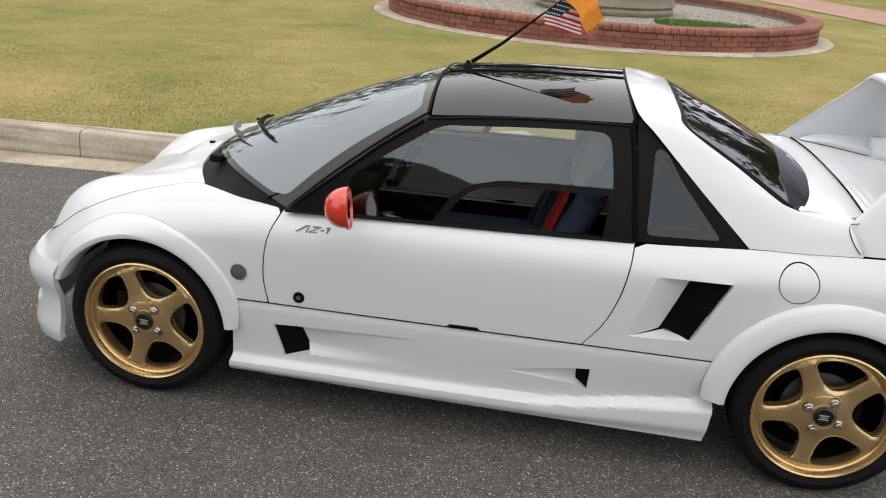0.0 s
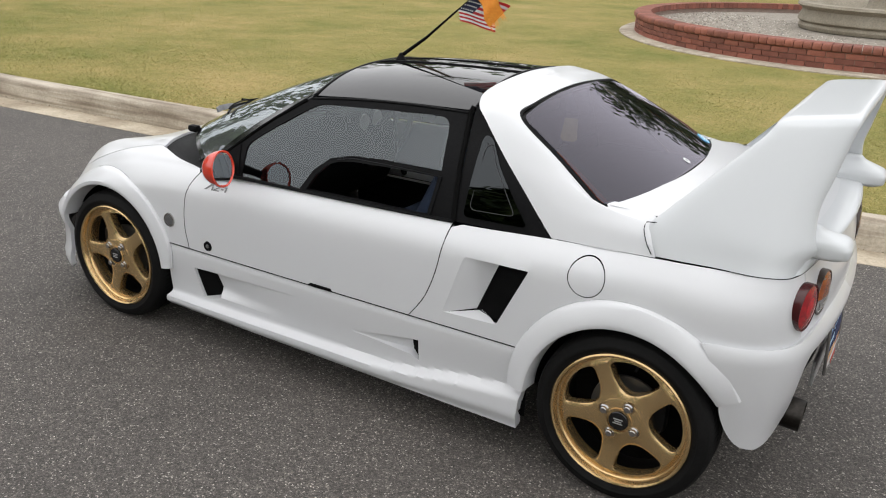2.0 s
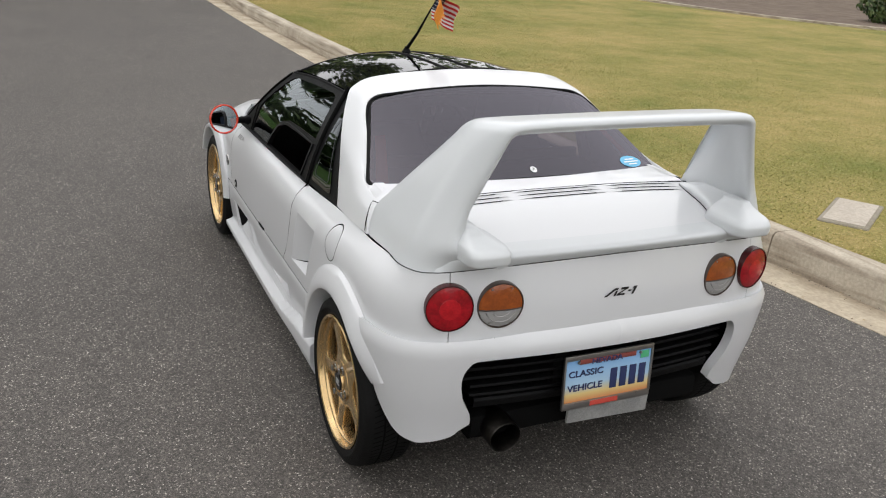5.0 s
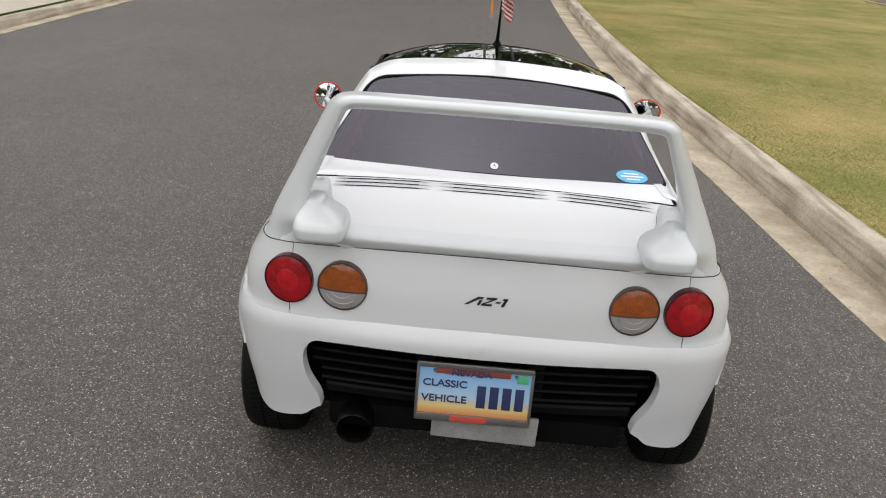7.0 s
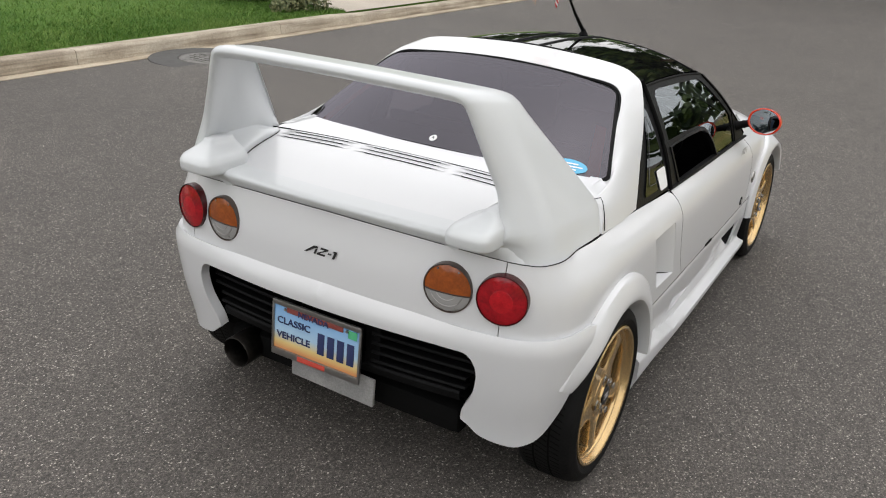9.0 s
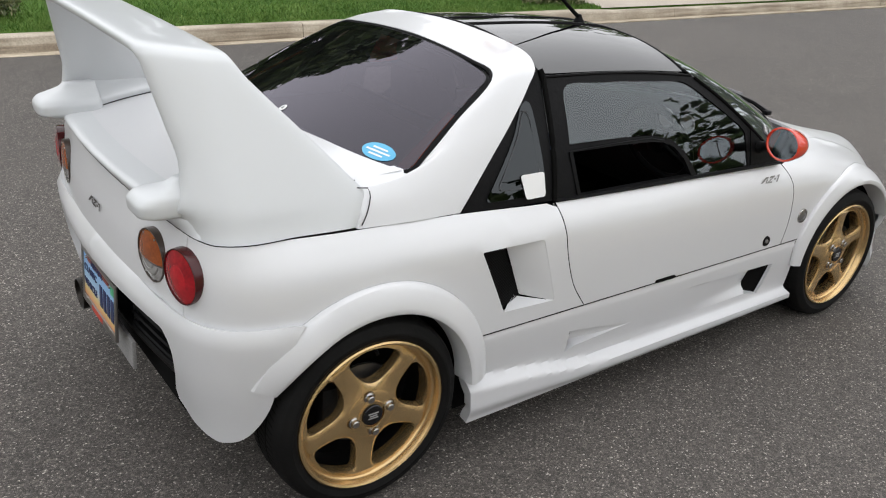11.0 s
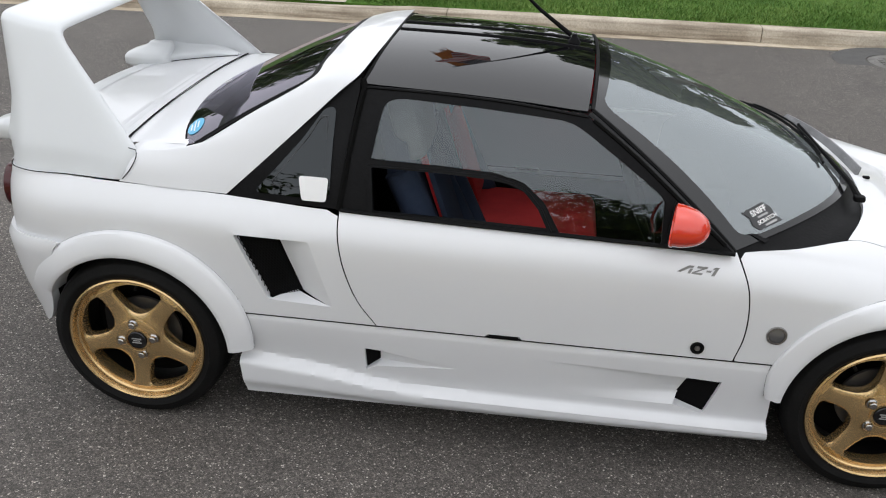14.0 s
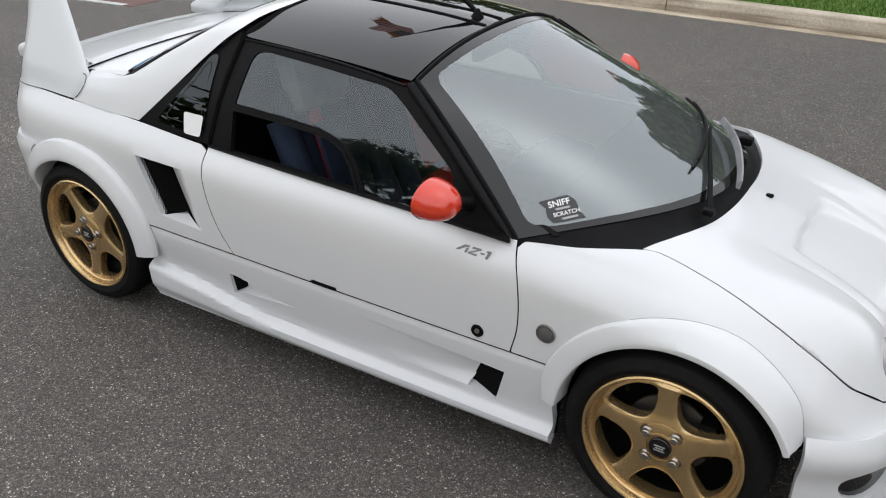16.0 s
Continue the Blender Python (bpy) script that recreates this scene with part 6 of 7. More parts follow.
ground = mesh_object("ground", [(-900, -900, -0.30), (900, -900, -0.30), (900, 900, -0.30), (-900, 900, -0.30)], [(0, 1, 2, 3)], SOIL)
tagged(ground, "bare soil under the street and gardens", "ground", kind="structure")
xs = np.concatenate([np.linspace(-120, -20, 12), np.linspace(-18, 12, 31), np.linspace(16, 90, 10)])
rows = [[(x, y, road_z(x, y)) for y in np.linspace(far_edge(x), near_edge(x), 12)] for x in xs]
road = grid("road", rows, ASPHALT)
tagged(road, "dark grey asphalt road with pale stone flecks", "road", kind="structure")


def kerb_run(edge, sign, zb, gutter_w, x0, x1, label, dips=(), tall=0.145):
    g = grid("gutter", [[(x, edge(x) + sign * d, zb(x) + h) for d, h in ((-0.002, -0.05), (0.0, 0.003), (gutter_w * 0.55, -0.004), (gutter_w, -0.012))] for x in np.linspace(x0, x1, 160)], GUTTER)
    tagged(g, "pale concrete gutter along the road", "gutter", kind="structure")
    root = None
    x = x0
    L = 3.05
    while x < x1:
        e = min(x + L, x1) - 0.008
        rows = []
        for k in range(9):
            xx = x + (e - x) * k / 8
            low = 0.0
            for a, b in dips:
                low = max(low, min(1, max(0, (xx - a + 0.5) / 0.5)) * min(1, max(0, (b + 0.5 - xx) / 0.5)))
            h = tall * (1 - low) + 0.100 * low
            y = edge(xx) + sign * gutter_w
            rows.append([(xx, y + sign * d, zb(xx) + hh) for d, hh in ((-0.004, -0.06), (-0.002, 0.0), (0.012, h - 0.03), (0.020, h - 0.012), (0.036, h), (0.100, h + 0.002), (0.172, h), (0.182, h - 0.010), (0.182, -0.06))])
        if root is None:
            root = grid("kerb", rows, CONCRETE, None, label, False, False, 40, True)
            tagged(root, category="kerb", kind="structure")
        else:
            grid("kerb_stone", rows, CONCRETE, root, "", False, False, 40, True)
        x += L
    return root


kerb_run(near_edge, 1, lambda x: -0.007, 0.30, -60.9, 40, "worn concrete kerb beside the dry lawn", tall=0.160)
kerb_run(far_edge, -1, lambda x: -0.08, 0.20, -60.0, 60, "concrete kerb across the road", dips=((1.9, 5.0), (-13.4, -6.9)), tall=0.125)

# leaf litter and grit lying in the gutter by the kerb
rng_l = np.random.default_rng(17)
LITTER = material("dry_leaf", (0.2, 0.14, 0.07), 0.8)
n_, l_, p_ = nodes_of(LITTER)
geo_l = n_.new("ShaderNodeNewGeometry")
l_.new(ramp(LITTER, geo_l.outputs["Random Per Island"], [(0.0, (0.06, 0.045, 0.03)), (0.6, (0.17, 0.12, 0.065)), (1.0, (0.34, 0.26, 0.15))]).outputs[0], p_.inputs["Base Color"])
verts_l, faces_l = [], []
for k in range(2600):
    x = rng_l.uniform(-14, 7)
    if noise.noise(Vector((x * 0.7, 3.0, 0))) < rng_l.uniform(-0.35, 0.35):
        continue
    edge_side = rng_l.random() < 0.6
    y = near_edge(x) + (0.292 - abs(rng_l.normal(0, 0.035)) if edge_side else rng_l.normal(0.0, 0.03))
    q, a = rng_l.uniform(0.003, 0.011), rng_l.uniform(0, 6.28)
    z = -0.001 if not edge_side else -0.006
    b = len(verts_l)
    for m_, r_ in ((0, 1.0), (1.57, 0.4), (3.14, 1.0), (4.71, 0.4)):
        verts_l.append((x + q * r_ * math.cos(a + m_), y + q * r_ * math.sin(a + m_), z + rng_l.uniform(0, 0.005)))
    faces_l.append((b, b + 1, b + 2, b + 3))
me = bpy.data.meshes.new("leaf_litter")
me.from_pydata(verts_l, [], faces_l)
me.materials.append(LITTER)
tagged(new("leaf_litter", me), "dry leaf litter and grit lying in the gutter", "leaf litter", kind="stuff")

# lawn by the car, with a gentle rise, and its bordering beds
def lawn_z(x, y):
    return 0.150 + 0.004 * noise.noise(Vector((x * 0.8, y * 0.8, 0)))


rows = []
for x in np.concatenate([np.linspace(-60, -16, 12), np.linspace(-14, 12, 53), np.linspace(14, 40, 8)]):
    e = near_edge(x) + 0.48
    rows.append([(x, e, 0.02), (x, e + 0.002, 0.128)] + [(x, e + 0.01 + d, lawn_z(x, e + d)) for d in (0.03, 0.3, 0.8, 1.5, 2.3, 3.2, 4.2, 5.4, 6.8, 8.5, 10.5, 13, 16, 22, 40)])
lawn = grid("lawn", rows, LAWN_DRY)
tagged(lawn, "mown lawn, patchy green and straw yellow", "lawn", kind="structure")
rows = []
for x in np.linspace(-60, 60, 61):
    e = far_edge(x) - 0.38
    rows.append([(x, e, -0.1), (x, e, 0.040)] + [(x, e - d, 0.050 + 0.02 * min(d, 10)) for d in (0.03, 0.5, 1.2, 2.5, 4.5, 8, 14, 30)])
lawn2 = grid("lawn", rows, LAWN_GREEN)
tagged(lawn2, "thick dark green lawn across the road", "lawn", kind="structure")


# ---- grass blades standing on the lawns ----
def blade_material(name, a, b, c):
    m = material(name, b, 0.7, 0, 0, 0.2)
    n, l, p = nodes_of(m)
    geo = n.new("ShaderNodeNewGeometry")
    one = ramp(m, geo.outputs["Random Per Island"], [(0.0, a), (0.5, b), (1.0, c)]).outputs[0]
    patch = ramp(m, noise_tex(m, 0.55, 9, 0.72).outputs["Fac"], [(0.34, (0.62, 0.78, 0.5)), (0.52, (0.95, 0.95, 0.9)), (0.70, (1.35, 1.2, 1.2))]).outputs[0]
    l.new(mix(m, 1.0, one, patch, "MULTIPLY"), p.inputs["Base Color"])
    return m


def blades(name, count, place, height, mat, label, seed, lay=0.6, thick=1.0):
    rng = np.random.default_rng(seed)
    xs, ys, zs = place(rng, count)
    count = len(xs)
    t = rng.uniform(0, 2 * math.pi, count)
    h = height * rng.uniform(0.5, 1.25, count)
    w = (0.0035 + 0.0035 * rng.random(count)) * thick
    lean = rng.normal(0, lay, (count, 2)) * h[:, None]
    a = np.stack([xs - w * np.cos(t), ys - w * np.sin(t), zs], 1)
    b = np.stack([xs + w * np.cos(t), ys + w * np.sin(t), zs], 1)
    c = np.stack([xs + lean[:, 0], ys + lean[:, 1], zs + h], 1)
    v = np.stack([a, b, c], 1).reshape(-1, 3)
    me = bpy.data.meshes.new(name)
    me.from_pydata(v.tolist(), [], np.arange(3 * count).reshape(-1, 3).tolist())
    me.materials.append(mat)
    o = new(name, me)
    return tagged(o, label, "grass", kind="stuff")


def near_place(rng, n):
    x = -9 + rng.normal(0, 1, n) * 0 + rng.uniform(-5, 14, n)
    d = rng.exponential(3.2, n) + 0.005
    e = np.interp(x, np.linspace(-16, 8, 60), [near_edge(k) + 0.49 for k in np.linspace(-16, 8, 60)])
    y = e + d
    k = (d < 12) & (np.hypot(x - 0.45, y - 11.6) > 3.75)
    return x[k], y[k], np.full(k.sum(), 0.146)


def far_place(rng, n):
    x = rng.uniform(-10, 6, n)
    d = rng.exponential(1.1, n) + 0.005
    k = (d < 5) & ~((x > 2.0) & (x < 5.0)) & ~((x > -13.5) & (x < -6.78))
    return x[k], (far_edge(x) - 0.38 - d)[k], (0.046 + 0.02 * d)[k]


blades("dry_grass", 260000, near_place, 0.014, blade_material("dry_blade", (0.175, 0.198, 0.047), (0.335, 0.287, 0.102), (0.53, 0.425, 0.228)), "short mown grass, straw yellow and dull green", 5, 1.5, 0.8)
blades("green_grass", 70000, far_place, 0.045, blade_material("green_blade", (0.05, 0.115, 0.018), (0.095, 0.18, 0.03), (0.18, 0.26, 0.075)), "thick short dark green grass", 6)


# ---- round planter with a brick wall, gravel and a stone basin ----
BRICK = grained("red_brick", (0.24, 0.085, 0.060), (0.34, 0.135, 0.095), 7, 0.85, 90, 0.4, 0.004)
n_, l_, p_ = nodes_of(BRICK)
info = n_.new("ShaderNodeObjectInfo")
tone = ramp(BRICK, info.outputs["Random"], [(0.0, (0.72, 0.72, 0.72)), (0.6, (1.0, 0.97, 0.95)), (1.0, (1.25, 1.2, 1.15))])
old = p_.inputs["Base Color"].links[0].from_socket
l_.new(mix(BRICK, 1.0, old, tone.outputs[0], "MULTIPLY"), p_.inputs["Base Color"])
MORTAR = grained("mortar", (0.30, 0.22, 0.18), (0.38, 0.29, 0.24), 6, 0.9, 80)
GRAVEL = grained("pale_gravel", (0.26, 0.23, 0.19), (0.40, 0.36, 0.30), 10, 0.9, 45, 0.8, 0.02)
STONE = grained("cast_stone", (0.27, 0.235, 0.175), (0.36, 0.32, 0.25), 3, 0.8, 40, 0.3, 0.004)
PX, PY, PR = 0.45, 11.95, 3.50
LZ = 0.15
planter = lathe("planter", [(PR - 0.20, LZ - 0.05), (PR - 0.20, LZ + 0.25), (PR - 0.02, LZ + 0.25), (PR - 0.02, LZ - 0.05)], MORTAR, None, "round red-brick planter wall with a rounded brick coping", 120, "z")
planter.location = (PX, PY, 0)
tagged(planter, category="planter")
lathe("footing", [(PR - 0.02, LZ + 0.03), (PR + 0.20, LZ + 0.028), (PR + 0.235, LZ + 0.012), (PR + 0.24, LZ - 0.08)], CONCRETE, planter, "pale concrete footing", 120, "z")


def wedge(r0, r1, z0, z1, da, bulge=0.0):
    vs = []
    for r in (r0, r1):
        for z in (z0, z1):
            for a in (-da / 2, da / 2):
                vs.append((r * math.sin(a), -r * math.cos(a), z))
    f = [(0, 1, 3, 2), (4, 6, 7, 5), (0, 4, 5, 1), (2, 3, 7, 6), (0, 2, 6, 4), (1, 5, 7, 3)]
    bm = bmesh.new()
    v = [bm.verts.new(p) for p in vs]
    for q in f:
        bm.faces.new([v[k] for k in q])
    bmesh.ops.recalc_face_normals(bm, faces=bm.faces)
    if bulge:
        long = [e for e in bm.edges if abs(e.verts[0].co.z - e.verts[1].co.z) < 1e-6 and abs(math.hypot(*e.verts[0].co.xy) - math.hypot(*e.verts[1].co.xy)) < 1e-3 and math.hypot(*e.verts[0].co.xy) > (r0 + r1) / 2]
        bmesh.ops.bevel(bm, geom=long, offset=bulge, segments=3, affect="EDGES", profile=0.5)
    me = bpy.data.meshes.new("brick")
    bm.to_mesh(me)
    bm.free()
    me.materials.append(BRICK)
    return me


def ring_of(name, me, count, a0, a1, parent, off=0.0):
    step = 2 * math.pi / count
    for k in range(count):
        a = (k + off) * step
        d = (a + math.pi) % (2 * math.pi) - math.pi
        if a0 <= d <= a1:
            o = new(name, me)
            o.parent = parent
            o.matrix_basis = Matrix.Rotation(a, 4, "Z")


coping = wedge(PR - 0.23, PR + 0.03, LZ + 0.236, LZ + 0.325, 2 * math.pi / 200 - 0.0028, 0.034)
course = [wedge(PR - 0.11, PR, LZ + 0.030 + 0.069 * k, LZ + 0.030 + 0.069 * k + 0.061, 2 * math.pi / 100 - 0.0030) for k in range(3)]
ring_of("coping_brick", coping, 200, -radians(180), radians(180), planter)
for k in range(3):
    ring_of("brick", course[k], 100, -radians(75), radians(75), planter, 0.5 * (k % 2))
gv = lathe("gravel_bed", [(0.0, LZ + 0.20), (1.0, LZ + 0.19), (2.2, LZ + 0.175), (PR - 0.20, LZ + 0.165)], GRAVEL, planter, "pale gravel filling the planter", 64, "z")

random.seed(11)
pebble = bmesh.new()
for k in range(5200):
    a, r = random.uniform(0, 2 * math.pi), math.sqrt(random.uniform(0.13, 1)) * (PR - 0.24)
    if math.sin(a) > 0.55:
        continue
    x, y, z = r * math.cos(a), r * math.sin(a), LZ + 0.165 + 0.025 * (1 - r / PR)
    q = random.uniform(0.010, 0.024)
    t = random.uniform(0, 6)
    p = [pebble.verts.new((x + q * math.cos(t + j * 2.1), y + q * math.sin(t + j * 2.1), z)) for j in range(3)] + [pebble.verts.new((x, y, z + q * 0.9))]
    for f in ((0, 1, 3), (1, 2, 3), (2, 0, 3)):
        pebble.faces.new([p[j] for j in f])
PEBBLE = material("pebble", (0.33, 0.29, 0.24), 0.85)
n_, l_, p_ = nodes_of(PEBBLE)
geo = n_.new("ShaderNodeNewGeometry")
l_.new(ramp(PEBBLE, geo.outputs["Random Per Island"], [(0.0, (0.16, 0.14, 0.12)), (0.5, (0.34, 0.30, 0.25)), (1.0, (0.56, 0.52, 0.46))]).outputs[0], p_.inputs["Base Color"])
pb = part("gravel", pebble, PEBBLE, planter, "", False)
pb["kind"] = "stuff"

basin = lathe("fountain_basin", [(0.0, LZ + 0.44), (0.95, LZ + 0.46), (1.06, LZ + 0.56), (1.12, LZ + 0.60), (1.19, LZ + 0.585), (1.21, LZ + 0.55), (1.17, LZ + 0.52), (1.13, LZ + 0.49), (1.14, LZ + 0.44), (1.17, LZ + 0.38), (1.175, LZ + 0.33), (1.13, LZ + 0.295), (1.15, LZ + 0.28), (1.16, LZ + 0.25), (1.14, LZ + 0.20)], STONE, None, "round grey cast-stone fountain basin in the gravel", 72, "z")
basin.location = (PX + 0.10, PY + 0.15, 0)
tagged(basin, category="fountain")
lathe("pedestal", [(0.30, LZ + 0.44), (0.30, LZ + 0.52), (0.24, LZ + 0.56), (0.20, LZ + 0.66), (0.14, LZ + 0.80), (0.12, LZ + 1.05), (0.18, LZ + 1.15), (0.50, LZ + 1.25), (0.55, LZ + 1.30), (0.0, LZ + 1.26)], STONE, basin, "", 40, "z")

# ---- planting bed beyond the lawn, its pale edging, the pink path ----
LEAF = material("shrub_leaf", (0.05, 0.09, 0.02), 0.6)
n_, l_, p_ = nodes_of(LEAF)
geo = n_.new("ShaderNodeNewGeometry")
l_.new(ramp(LEAF, geo.outputs["Random Per Island"], [(0.0, (0.020, 0.045, 0.010)), (0.5, (0.055, 0.095, 0.020)), (1.0, (0.13, 0.17, 0.05))]).outputs[0], p_.inputs["Base Color"])
LEAF_PALE = material("pale_shrub_leaf", (0.12, 0.14, 0.06), 0.6)
n_, l_, p_ = nodes_of(LEAF_PALE)
geo = n_.new("ShaderNodeNewGeometry")
l_.new(ramp(LEAF_PALE, geo.outputs["Random Per Island"], [(0.0, (0.06, 0.08, 0.03)), (0.5, (0.13, 0.15, 0.06)), (1.0, (0.26, 0.25, 0.12))]).outputs[0], p_.inputs["Base Color"])
BARK = grained("bark", (0.07, 0.05, 0.035), (0.13, 0.10, 0.07), 6, 0.9, 40, 0.5, 0.01)
MULCH = grained("mulch", (0.12, 0.085, 0.06), (0.20, 0.15, 0.11), 3, 0.95, 40, 0.6, 0.02)
PINK = grained("pink_concrete", (0.42, 0.24, 0.18), (0.50, 0.30, 0.23), 1.5, 0.85, 40, 0.2, 0.003)


def leaves(bm, centre, size, count, leaf, rng):
    """Many small leaves through an uneven, bumpy clump."""
    lumps = [(np.array([rng.uniform(-0.6, 0.6) for _ in range(3)]), rng.uniform(0.35, 0.6)) for _ in range(9)]
    for k in range(count):
        c, r = lumps[rng.randrange(len(lumps))]
        d = np.array([rng.gauss(0, 1) for _ in range(3)])
        d /= np.linalg.norm(d)
        p = np.array(centre) + (c + d * r * (0.75 + 0.3 * rng.random())) * np.array(size)
        if p[2] < centre[2] - size[2]:
            continue
        n = d + np.array([rng.uniform(-0.7, 0.7) for _ in range(3)])
        a = np.cross(n, (rng.random(), rng.random(), rng.random()))
        a = a / np.linalg.norm(a) * leaf * rng.uniform(0.6, 1.3)
        b = np.cross(n / np.linalg.norm(n), a) * 0.5
        bm.faces.new([bm.verts.new(q) for q in (p - a, p + b, p + a, p - b)])


def shrub(at, size, count, leaf, mat, label, seed):
    rng = random.Random(seed)
    bm = bmesh.new()
    leaves(bm, (0, 0, size[2] * 0.8), size, count, leaf, rng)
    root = tube("shrub", [(0, 0, -0.05), (0.02, 0, size[2] * 0.4), (0.05, 0.03, size[2] * 1.0)], 0.02, BARK, None, label, 6, [0.03, 0.02, 0.008])
    root.location = at
    tagged(root, category="shrub")
    part("leaves", bm, mat, root, "", False)
    for k in range(4):
        a = rng.uniform(0, 6.28)
        tube("branch", [(0, 0, 0.05), (size[0] * 0.4 * math.cos(a), size[1] * 0.4 * math.sin(a), size[2] * 0.9)], 0.01, BARK, root, n=5, radii=[0.015, 0.006])
    return root


far_y = lambda x: far_edge(x) - 0.38
SH = [(-6.10, -1.45, (0.62, 0.55, 0.42), 5200, LEAF, "clipped dark green shrub by the drive"), (-6.15, -0.46, (0.55, 0.36, 0.34), 6000, LEAF_PALE, "pale green mounding shrub at the kerb"),
      (1.35, -0.50, (0.55, 0.42, 0.24), 2200, LEAF, "low dark shrub at the lawn's corner"), (-9.95, -0.35, (0.45, 0.3, 0.25), 1200, LEAF, "low green shrub past the drive"), (-11.0, -0.35, (0.5, 0.3, 0.2), 1200, LEAF_PALE, "pale low shrub along the kerb"), (0.75, -0.75, (0.4, 0.35, 0.2), 1300, LEAF_PALE, "pale low shrub beside the dark one")]
for k, (x, d, size, cnt, mt, lb) in enumerate(SH):
    shrub((x, far_y(x) + d, 0.04), size, cnt, 0.028, mt, lb, 20 + k)

# drives across the road
for x0, x1 in ((2.05, 4.9), (-13.2, -6.75)):
    rows = [[(x, far_y(x) + 0.02 - d, 0.062 - 0.012 * max(0, 1 - d / 0.15) + 0.02 * min(d, 10)) for d in (0.0, 0.15, 0.5, 1.2, 3.0, 8, 16)] for x in np.linspace(x0, x1, 12)]
    dr = grid("driveway", rows, DRIVE)
    tagged(dr, "pale smooth concrete driveway", "driveway", kind="structure")

# bed edge on the near side
edge_c = spline([(-24, 11.6), (-14, 12.4), (-9.9, 13.6), (-8.0, 15.6), (-6.0, 18.6), (-4.5, 23)], 8)
rows = [[(x, y, LZ - 0.02), (x - 0.0, y, LZ + 0.05), (x - 0.09, y + 0.09, LZ + 0.052), (x - 0.10, y + 0.10, LZ - 0.02)] for x, y in edge_c]
eg = grid("edging", rows, CONCRETE, angle=30)
tagged(eg, "narrow pale concrete lawn edging", "edging", kind="structure")
rows = [[(x - 0.10 - d * 0.8, y + 0.10 + d * 0.6, LZ + 0.035 + 0.01 * math.sin(x * 3 + d)) for d in (0, 1, 2.5, 5, 12)] for x, y in edge_c]
mu = grid("planting_bed", rows, MULCH)
tagged(mu, "brown bark mulch in the planting bed", "planting bed", kind="structure")
for k, (x, y, sz) in enumerate(((-9.35, 15.8, 0.75), (-8.6, 16.8, 0.8), (-10.4, 15.4, 0.6), (-7.9, 18.0, 0.7))):
    shrub((x, y, LZ + 0.03), (sz, sz * 0.8, 0.40), 1800, 0.05, LEAF, "dark leafy shrub in the mulched bed", 60 + k)
rows = [[(x + 4.6 - 0.37 * (y - 20), y, LZ + 0.012) for x in (0, 0.8, 1.6, 2.6)] for y in np.linspace(8, 40, 20)]
pa = grid("path", rows, PINK)
tagged(pa, "pink tinted concrete path across the lawn", "path", kind="structure")

# ---- small street details ----
IRON = grained("cast_iron", (0.13, 0.125, 0.115), (0.24, 0.23, 0.215), 12, 0.7, 70, 0.5, 0.003, 0.4)
mh = lathe("manhole_cover", [(0.0, 0.006), (0.27, 0.006), (0.285, 0.004), (0.30, 0.004), (0.325, 0.001), (0.34, -0.02)], IRON, None, "round cast-iron manhole cover in the asphalt", 40, "z")
mh.location = (-3.20, -5.20, road_z(-3.20, -5.20) + 0.004)
tagged(mh, category="manhole cover")
for i in range(-3, 4):
    for j in range(-3, 4):
        if math.hypot(i, j) < 3.5:
            part("stud", box_bm((0.045, 0.045, 0.006), (i * 0.07, j * 0.07, 0.008), 0.002), IRON, mh)
lathe("collar", [(0.34, -0.001), (0.62, -0.001), (0.63, -0.01)], grained("patch_asphalt", (0.075, 0.073, 0.07), (0.095, 0.092, 0.088), 8, 0.9, 120), mh, "", 40, "z")
vb = part("valve_box", box_bm((0.60, 0.29, 0.04), (0, 0, 0), 0.02, None, 3), grained("valve_lid", (0.24, 0.21, 0.155), (0.31, 0.275, 0.21), 6, 0.8, 60), None, "tan plastic valve box lid set in the lawn")
vb.matrix_basis = pose(-0.05, 2.93, LZ - 0.008, 0, 0, 122)
tagged(vb, category="valve box")
part("lid_panel", box_bm((0.54, 0.235, 0.008), (0, 0, 0.0205), 0.003), bpy.data.materials["drive_concrete"], vb)

# green tuft in the gravel
rng_ = np.random.default_rng(8)
a_ = rng_.uniform(0, 2 * math.pi, 5000)
r_ = np.sqrt(rng_.random(5000))
blades("grass_tuft", 5000, lambda g, n: (2.05 + 0.75 * r_ * np.cos(a_), 10.45 + 0.42 * r_ * np.sin(a_), np.full(5000, LZ + 0.20)), 0.06, bpy.data.materials["green_blade"], "bright green grass growing in the gravel", 9)


# ---- trees around the street ----
def tree(at, height, crown, seed, label, count=5200, leaf=0.26):
    rng = random.Random(seed)
    th = height * 0.45
    root = tube("tree", [(0, 0, -0.3), (0.1, 0.05, th * 0.5), (0.0, 0.15, th), (0.2, 0.1, height * 0.7)], 0.3, BARK, None, label, 10, [0.34, 0.26, 0.20, 0.08])
    root.name = "tree"
    root.location = at
    tagged(root, category="tree")
    bm = bmesh.new()
    for k in range(7):
        a = 6.28 * k / 7 + rng.uniform(-0.3, 0.3)
        r = crown * rng.uniform(0.35, 0.6)
        c = (r * math.cos(a), r * math.sin(a), height * rng.uniform(0.48, 0.85))
        tube("limb", [(0, 0.1, th * 0.9), (c[0] * 0.5, c[1] * 0.5, c[2] * 0.85), c], 0.08, BARK, root, n=6, radii=[0.12, 0.07, 0.03])
        leaves(bm, c, (crown * 0.55, crown * 0.55, height * 0.20), count // 7, leaf, rng)
    part("crown", bm, LEAF, root, "", False)
    return root


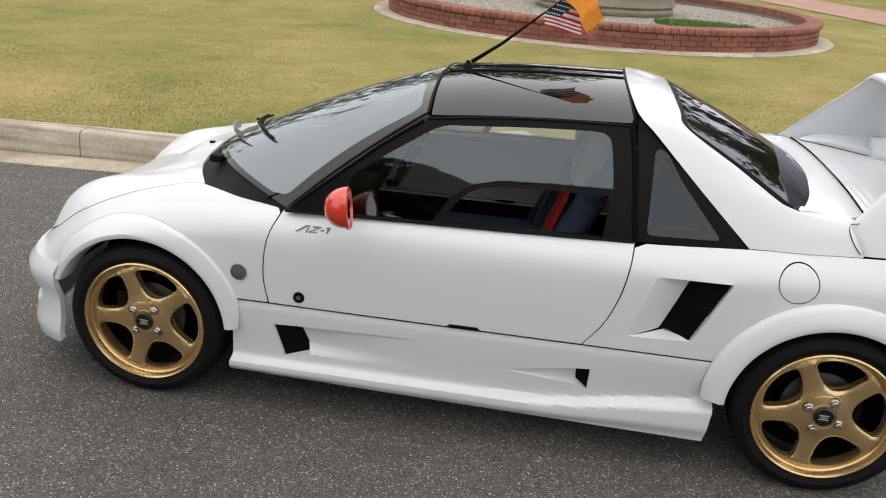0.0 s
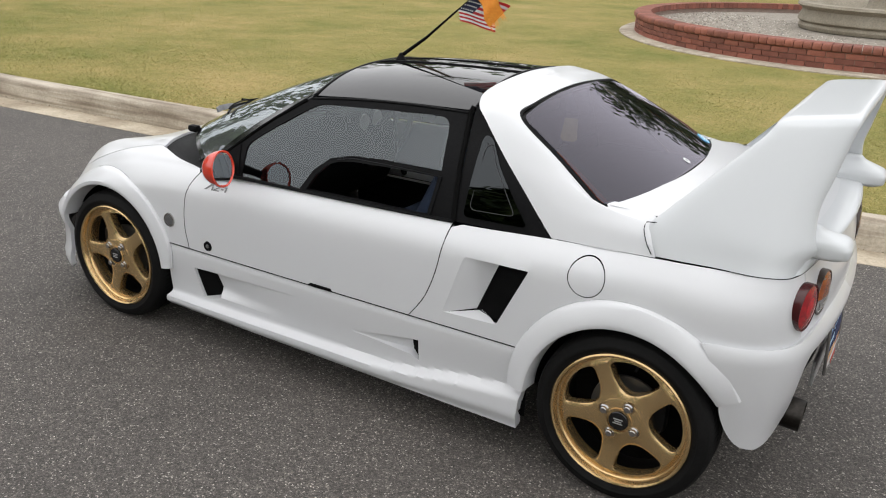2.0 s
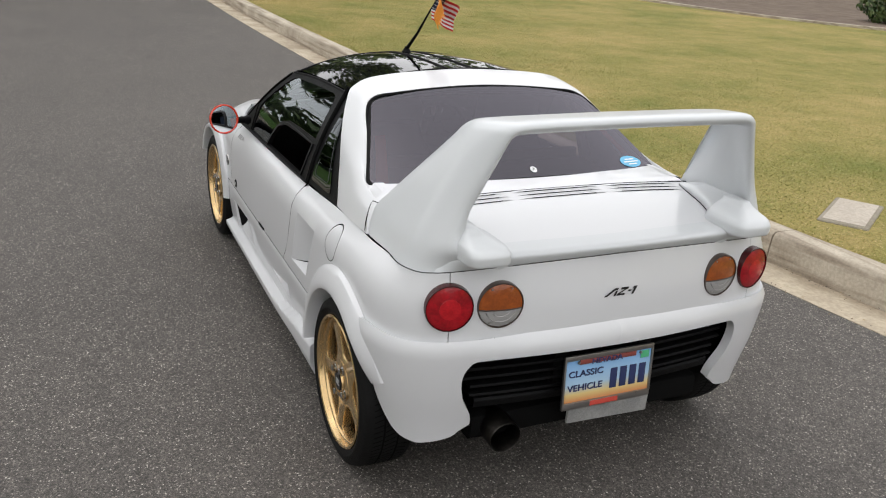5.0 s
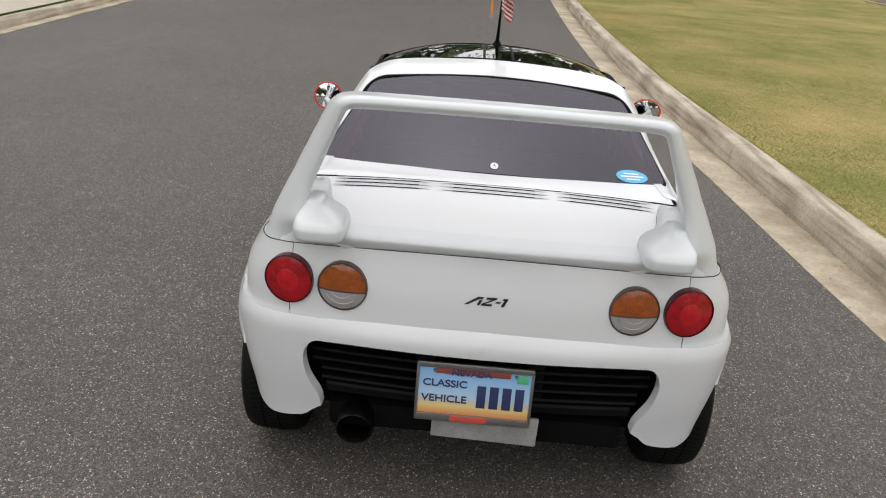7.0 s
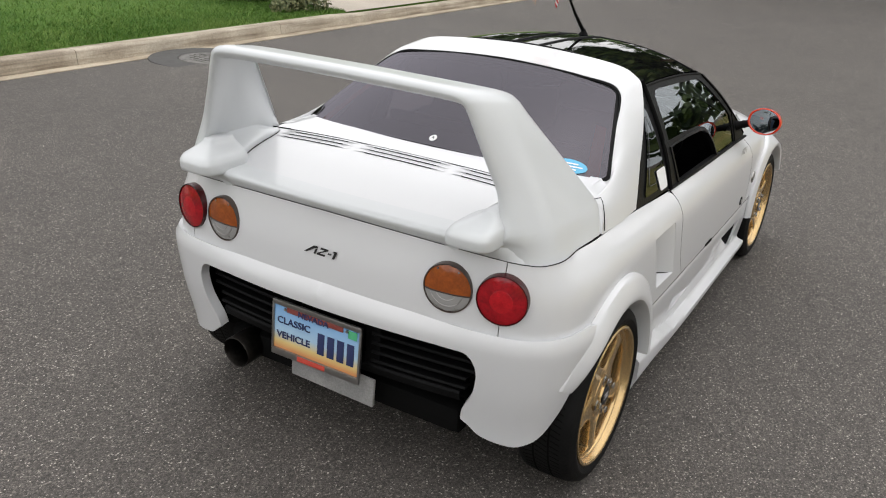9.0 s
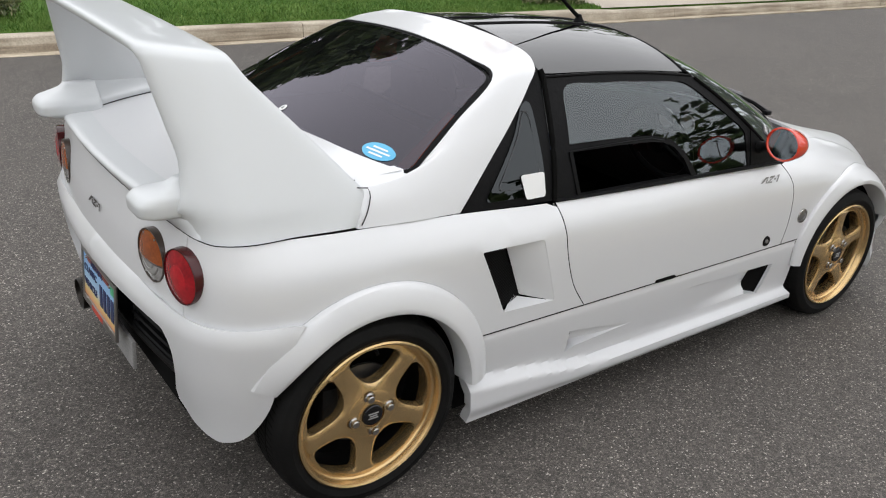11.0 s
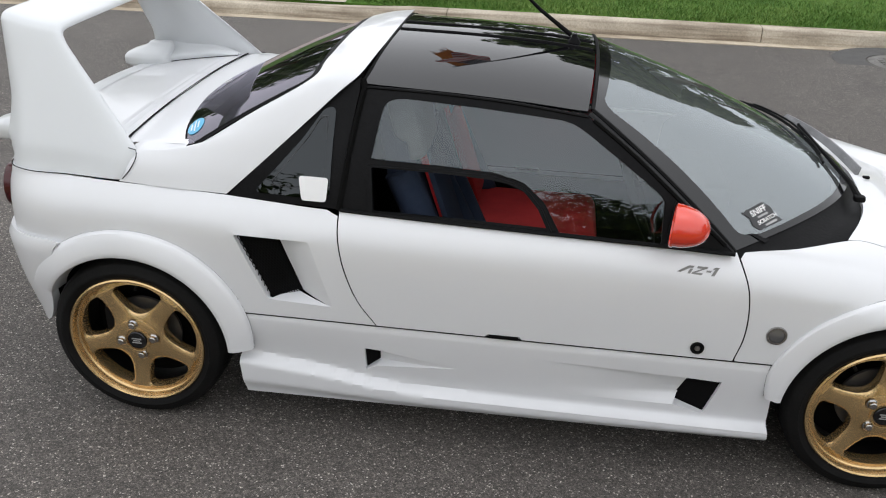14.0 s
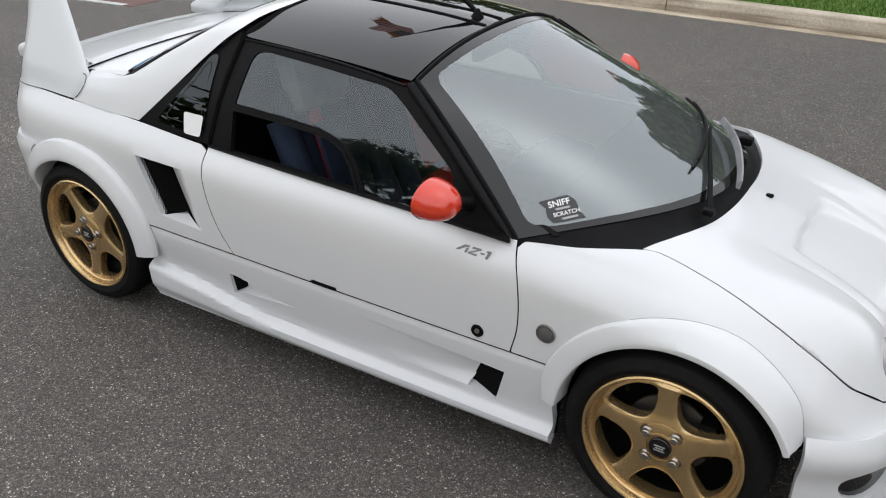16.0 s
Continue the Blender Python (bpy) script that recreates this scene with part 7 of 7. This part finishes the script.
def palm(at, height, seed):
    rng = random.Random(seed)
    root = tube("palm_tree", [(0, 0, -0.3), (0.1, 0, height * 0.4), (0.25, 0.1, height)], 0.2, BARK, None, "tall slim palm tree with a tuft of fronds", 10, [0.24, 0.18, 0.14])
    root.location = at
    tagged(root, category="tree")
    for k in range(22):
        a, up = 6.28 * k / 22 + rng.uniform(-0.1, 0.1), rng.uniform(-0.5, 1.1)
        bm = bmesh.new()
        L = rng.uniform(1.9, 2.5)
        for j in range(22):
            t = j / 21
            r = L * t
            z = up * r * 0.7 - 0.55 * t * t * L
            c = np.array((0.25 + r * math.cos(a), 0.1 + r * math.sin(a), height + z))
            for sd in (-1, 1):
                q = c + np.array((-sd * math.sin(a) * 0.5 + 0.2 * math.cos(a), sd * math.cos(a) * 0.5 + 0.2 * math.sin(a), -0.18)) * (1.1 - t)
                w = np.array((math.cos(a), math.sin(a), 0)) * 0.035
                bm.faces.new([bm.verts.new(p) for p in (c - w, c + w, q)])
        part("frond", bm, LEAF, root, "", False)


tree((-5.0, -15.5, 0.1), 11.5, 3.6, 31, "broad dark green tree across the road", 14000, 0.34)
tree((-2.3, -18.5, 0.1), 8.5, 4.2, 38, "low rounded tree behind the far gardens", 6000, 0.34)
tree((-26, -4.5, 0.1), 14, 6.5, 32, "broad dark green tree across the road", 14000, 0.46)
tree((5.5, -34, 0.2), 7, 4.0, 33, "low rounded tree behind the far gardens", 4000)
tree((15, -30, 0.2), 8, 4.5, 34, "low rounded tree behind the far gardens", 4000)
tree((15, 27, 0.1), 12, 5.5, 35, "broad dark green tree beyond the lawn", 6000)
tree((-30, 5, 0.1), 11, 5.5, 36, "broad dark green tree down the street", 6000)
tree((-5, 34, 0.1), 13, 6.5, 37, "broad dark green tree beyond the lawn", 5000)
palm((-15.5, 23, 0.1), 13, 41)
palm((-12.0, -30, 0.1), 13, 42)
palm((26, 8, 0.1), 12, 43)


# belt of far trees closing the street all round
rng_t = random.Random(77)
bm = bmesh.new()
for k in range(120):
    a = 2 * math.pi * k / 120 + rng_t.uniform(-0.02, 0.02)
    r = rng_t.uniform(44, 54)
    h = rng_t.uniform(3.0, 6.5) * (1.25 if math.cos(a) < -0.7 else 1.0) * (1.7 if math.sin(a) > 0.35 else 1.0)
    leaves(bm, (r * math.cos(a), r * math.sin(a), h * 0.75), (2.6, 2.6, h * 0.85), 130, 0.85, rng_t)
woods = part("far_trees", bm, LEAF, None, "", False)
tagged(woods, "dark green belt of trees far beyond the gardens", "trees", kind="stuff")


# red-brown panel painted across the road, edged by white lines
PANEL_RED = grained("red_road_paint", (0.105, 0.058, 0.050), (0.150, 0.082, 0.068), 3, 0.8, 140, 0.3, 0.003)
LINE_WHITE = grained("white_road_paint", (0.48, 0.47, 0.45), (0.62, 0.61, 0.59), 9, 0.7, 120, 0.2, 0.002)
skew = lambda x, y: y + 0.15 * (x - 5.05)


def laid(name, x0, x1, y0, y1, z, mat, parent=None, label=""):
    rows = []
    for x in np.linspace(x0, x1, 12):
        ya, yb = skew(x, y0), skew(x, y1)
        top = [(x, y, road_z(x, y) + z) for y in np.linspace(ya, yb, 5)]
        rows.append([(x, ya, road_z(x, ya) - 0.01)] + top + [(x, yb, road_z(x, yb) - 0.01)])
    return grid(name, rows, mat, parent, label, False, False, 30, True)


rp_ = laid("road_panel", 4.97, 9.0, -3.46, -2.74, 0.003, PANEL_RED)
tagged(rp_, "red-brown painted road panel edged by white lines", "road marking", kind="structure")
laid("edge_line", 5.07, 9.0, -3.44, -3.37, 0.006, LINE_WHITE, rp_, "worn white painted line")
laid("edge_line", 5.07, 9.0, -2.80, -2.73, 0.006, LINE_WHITE, rp_, "worn white painted line")
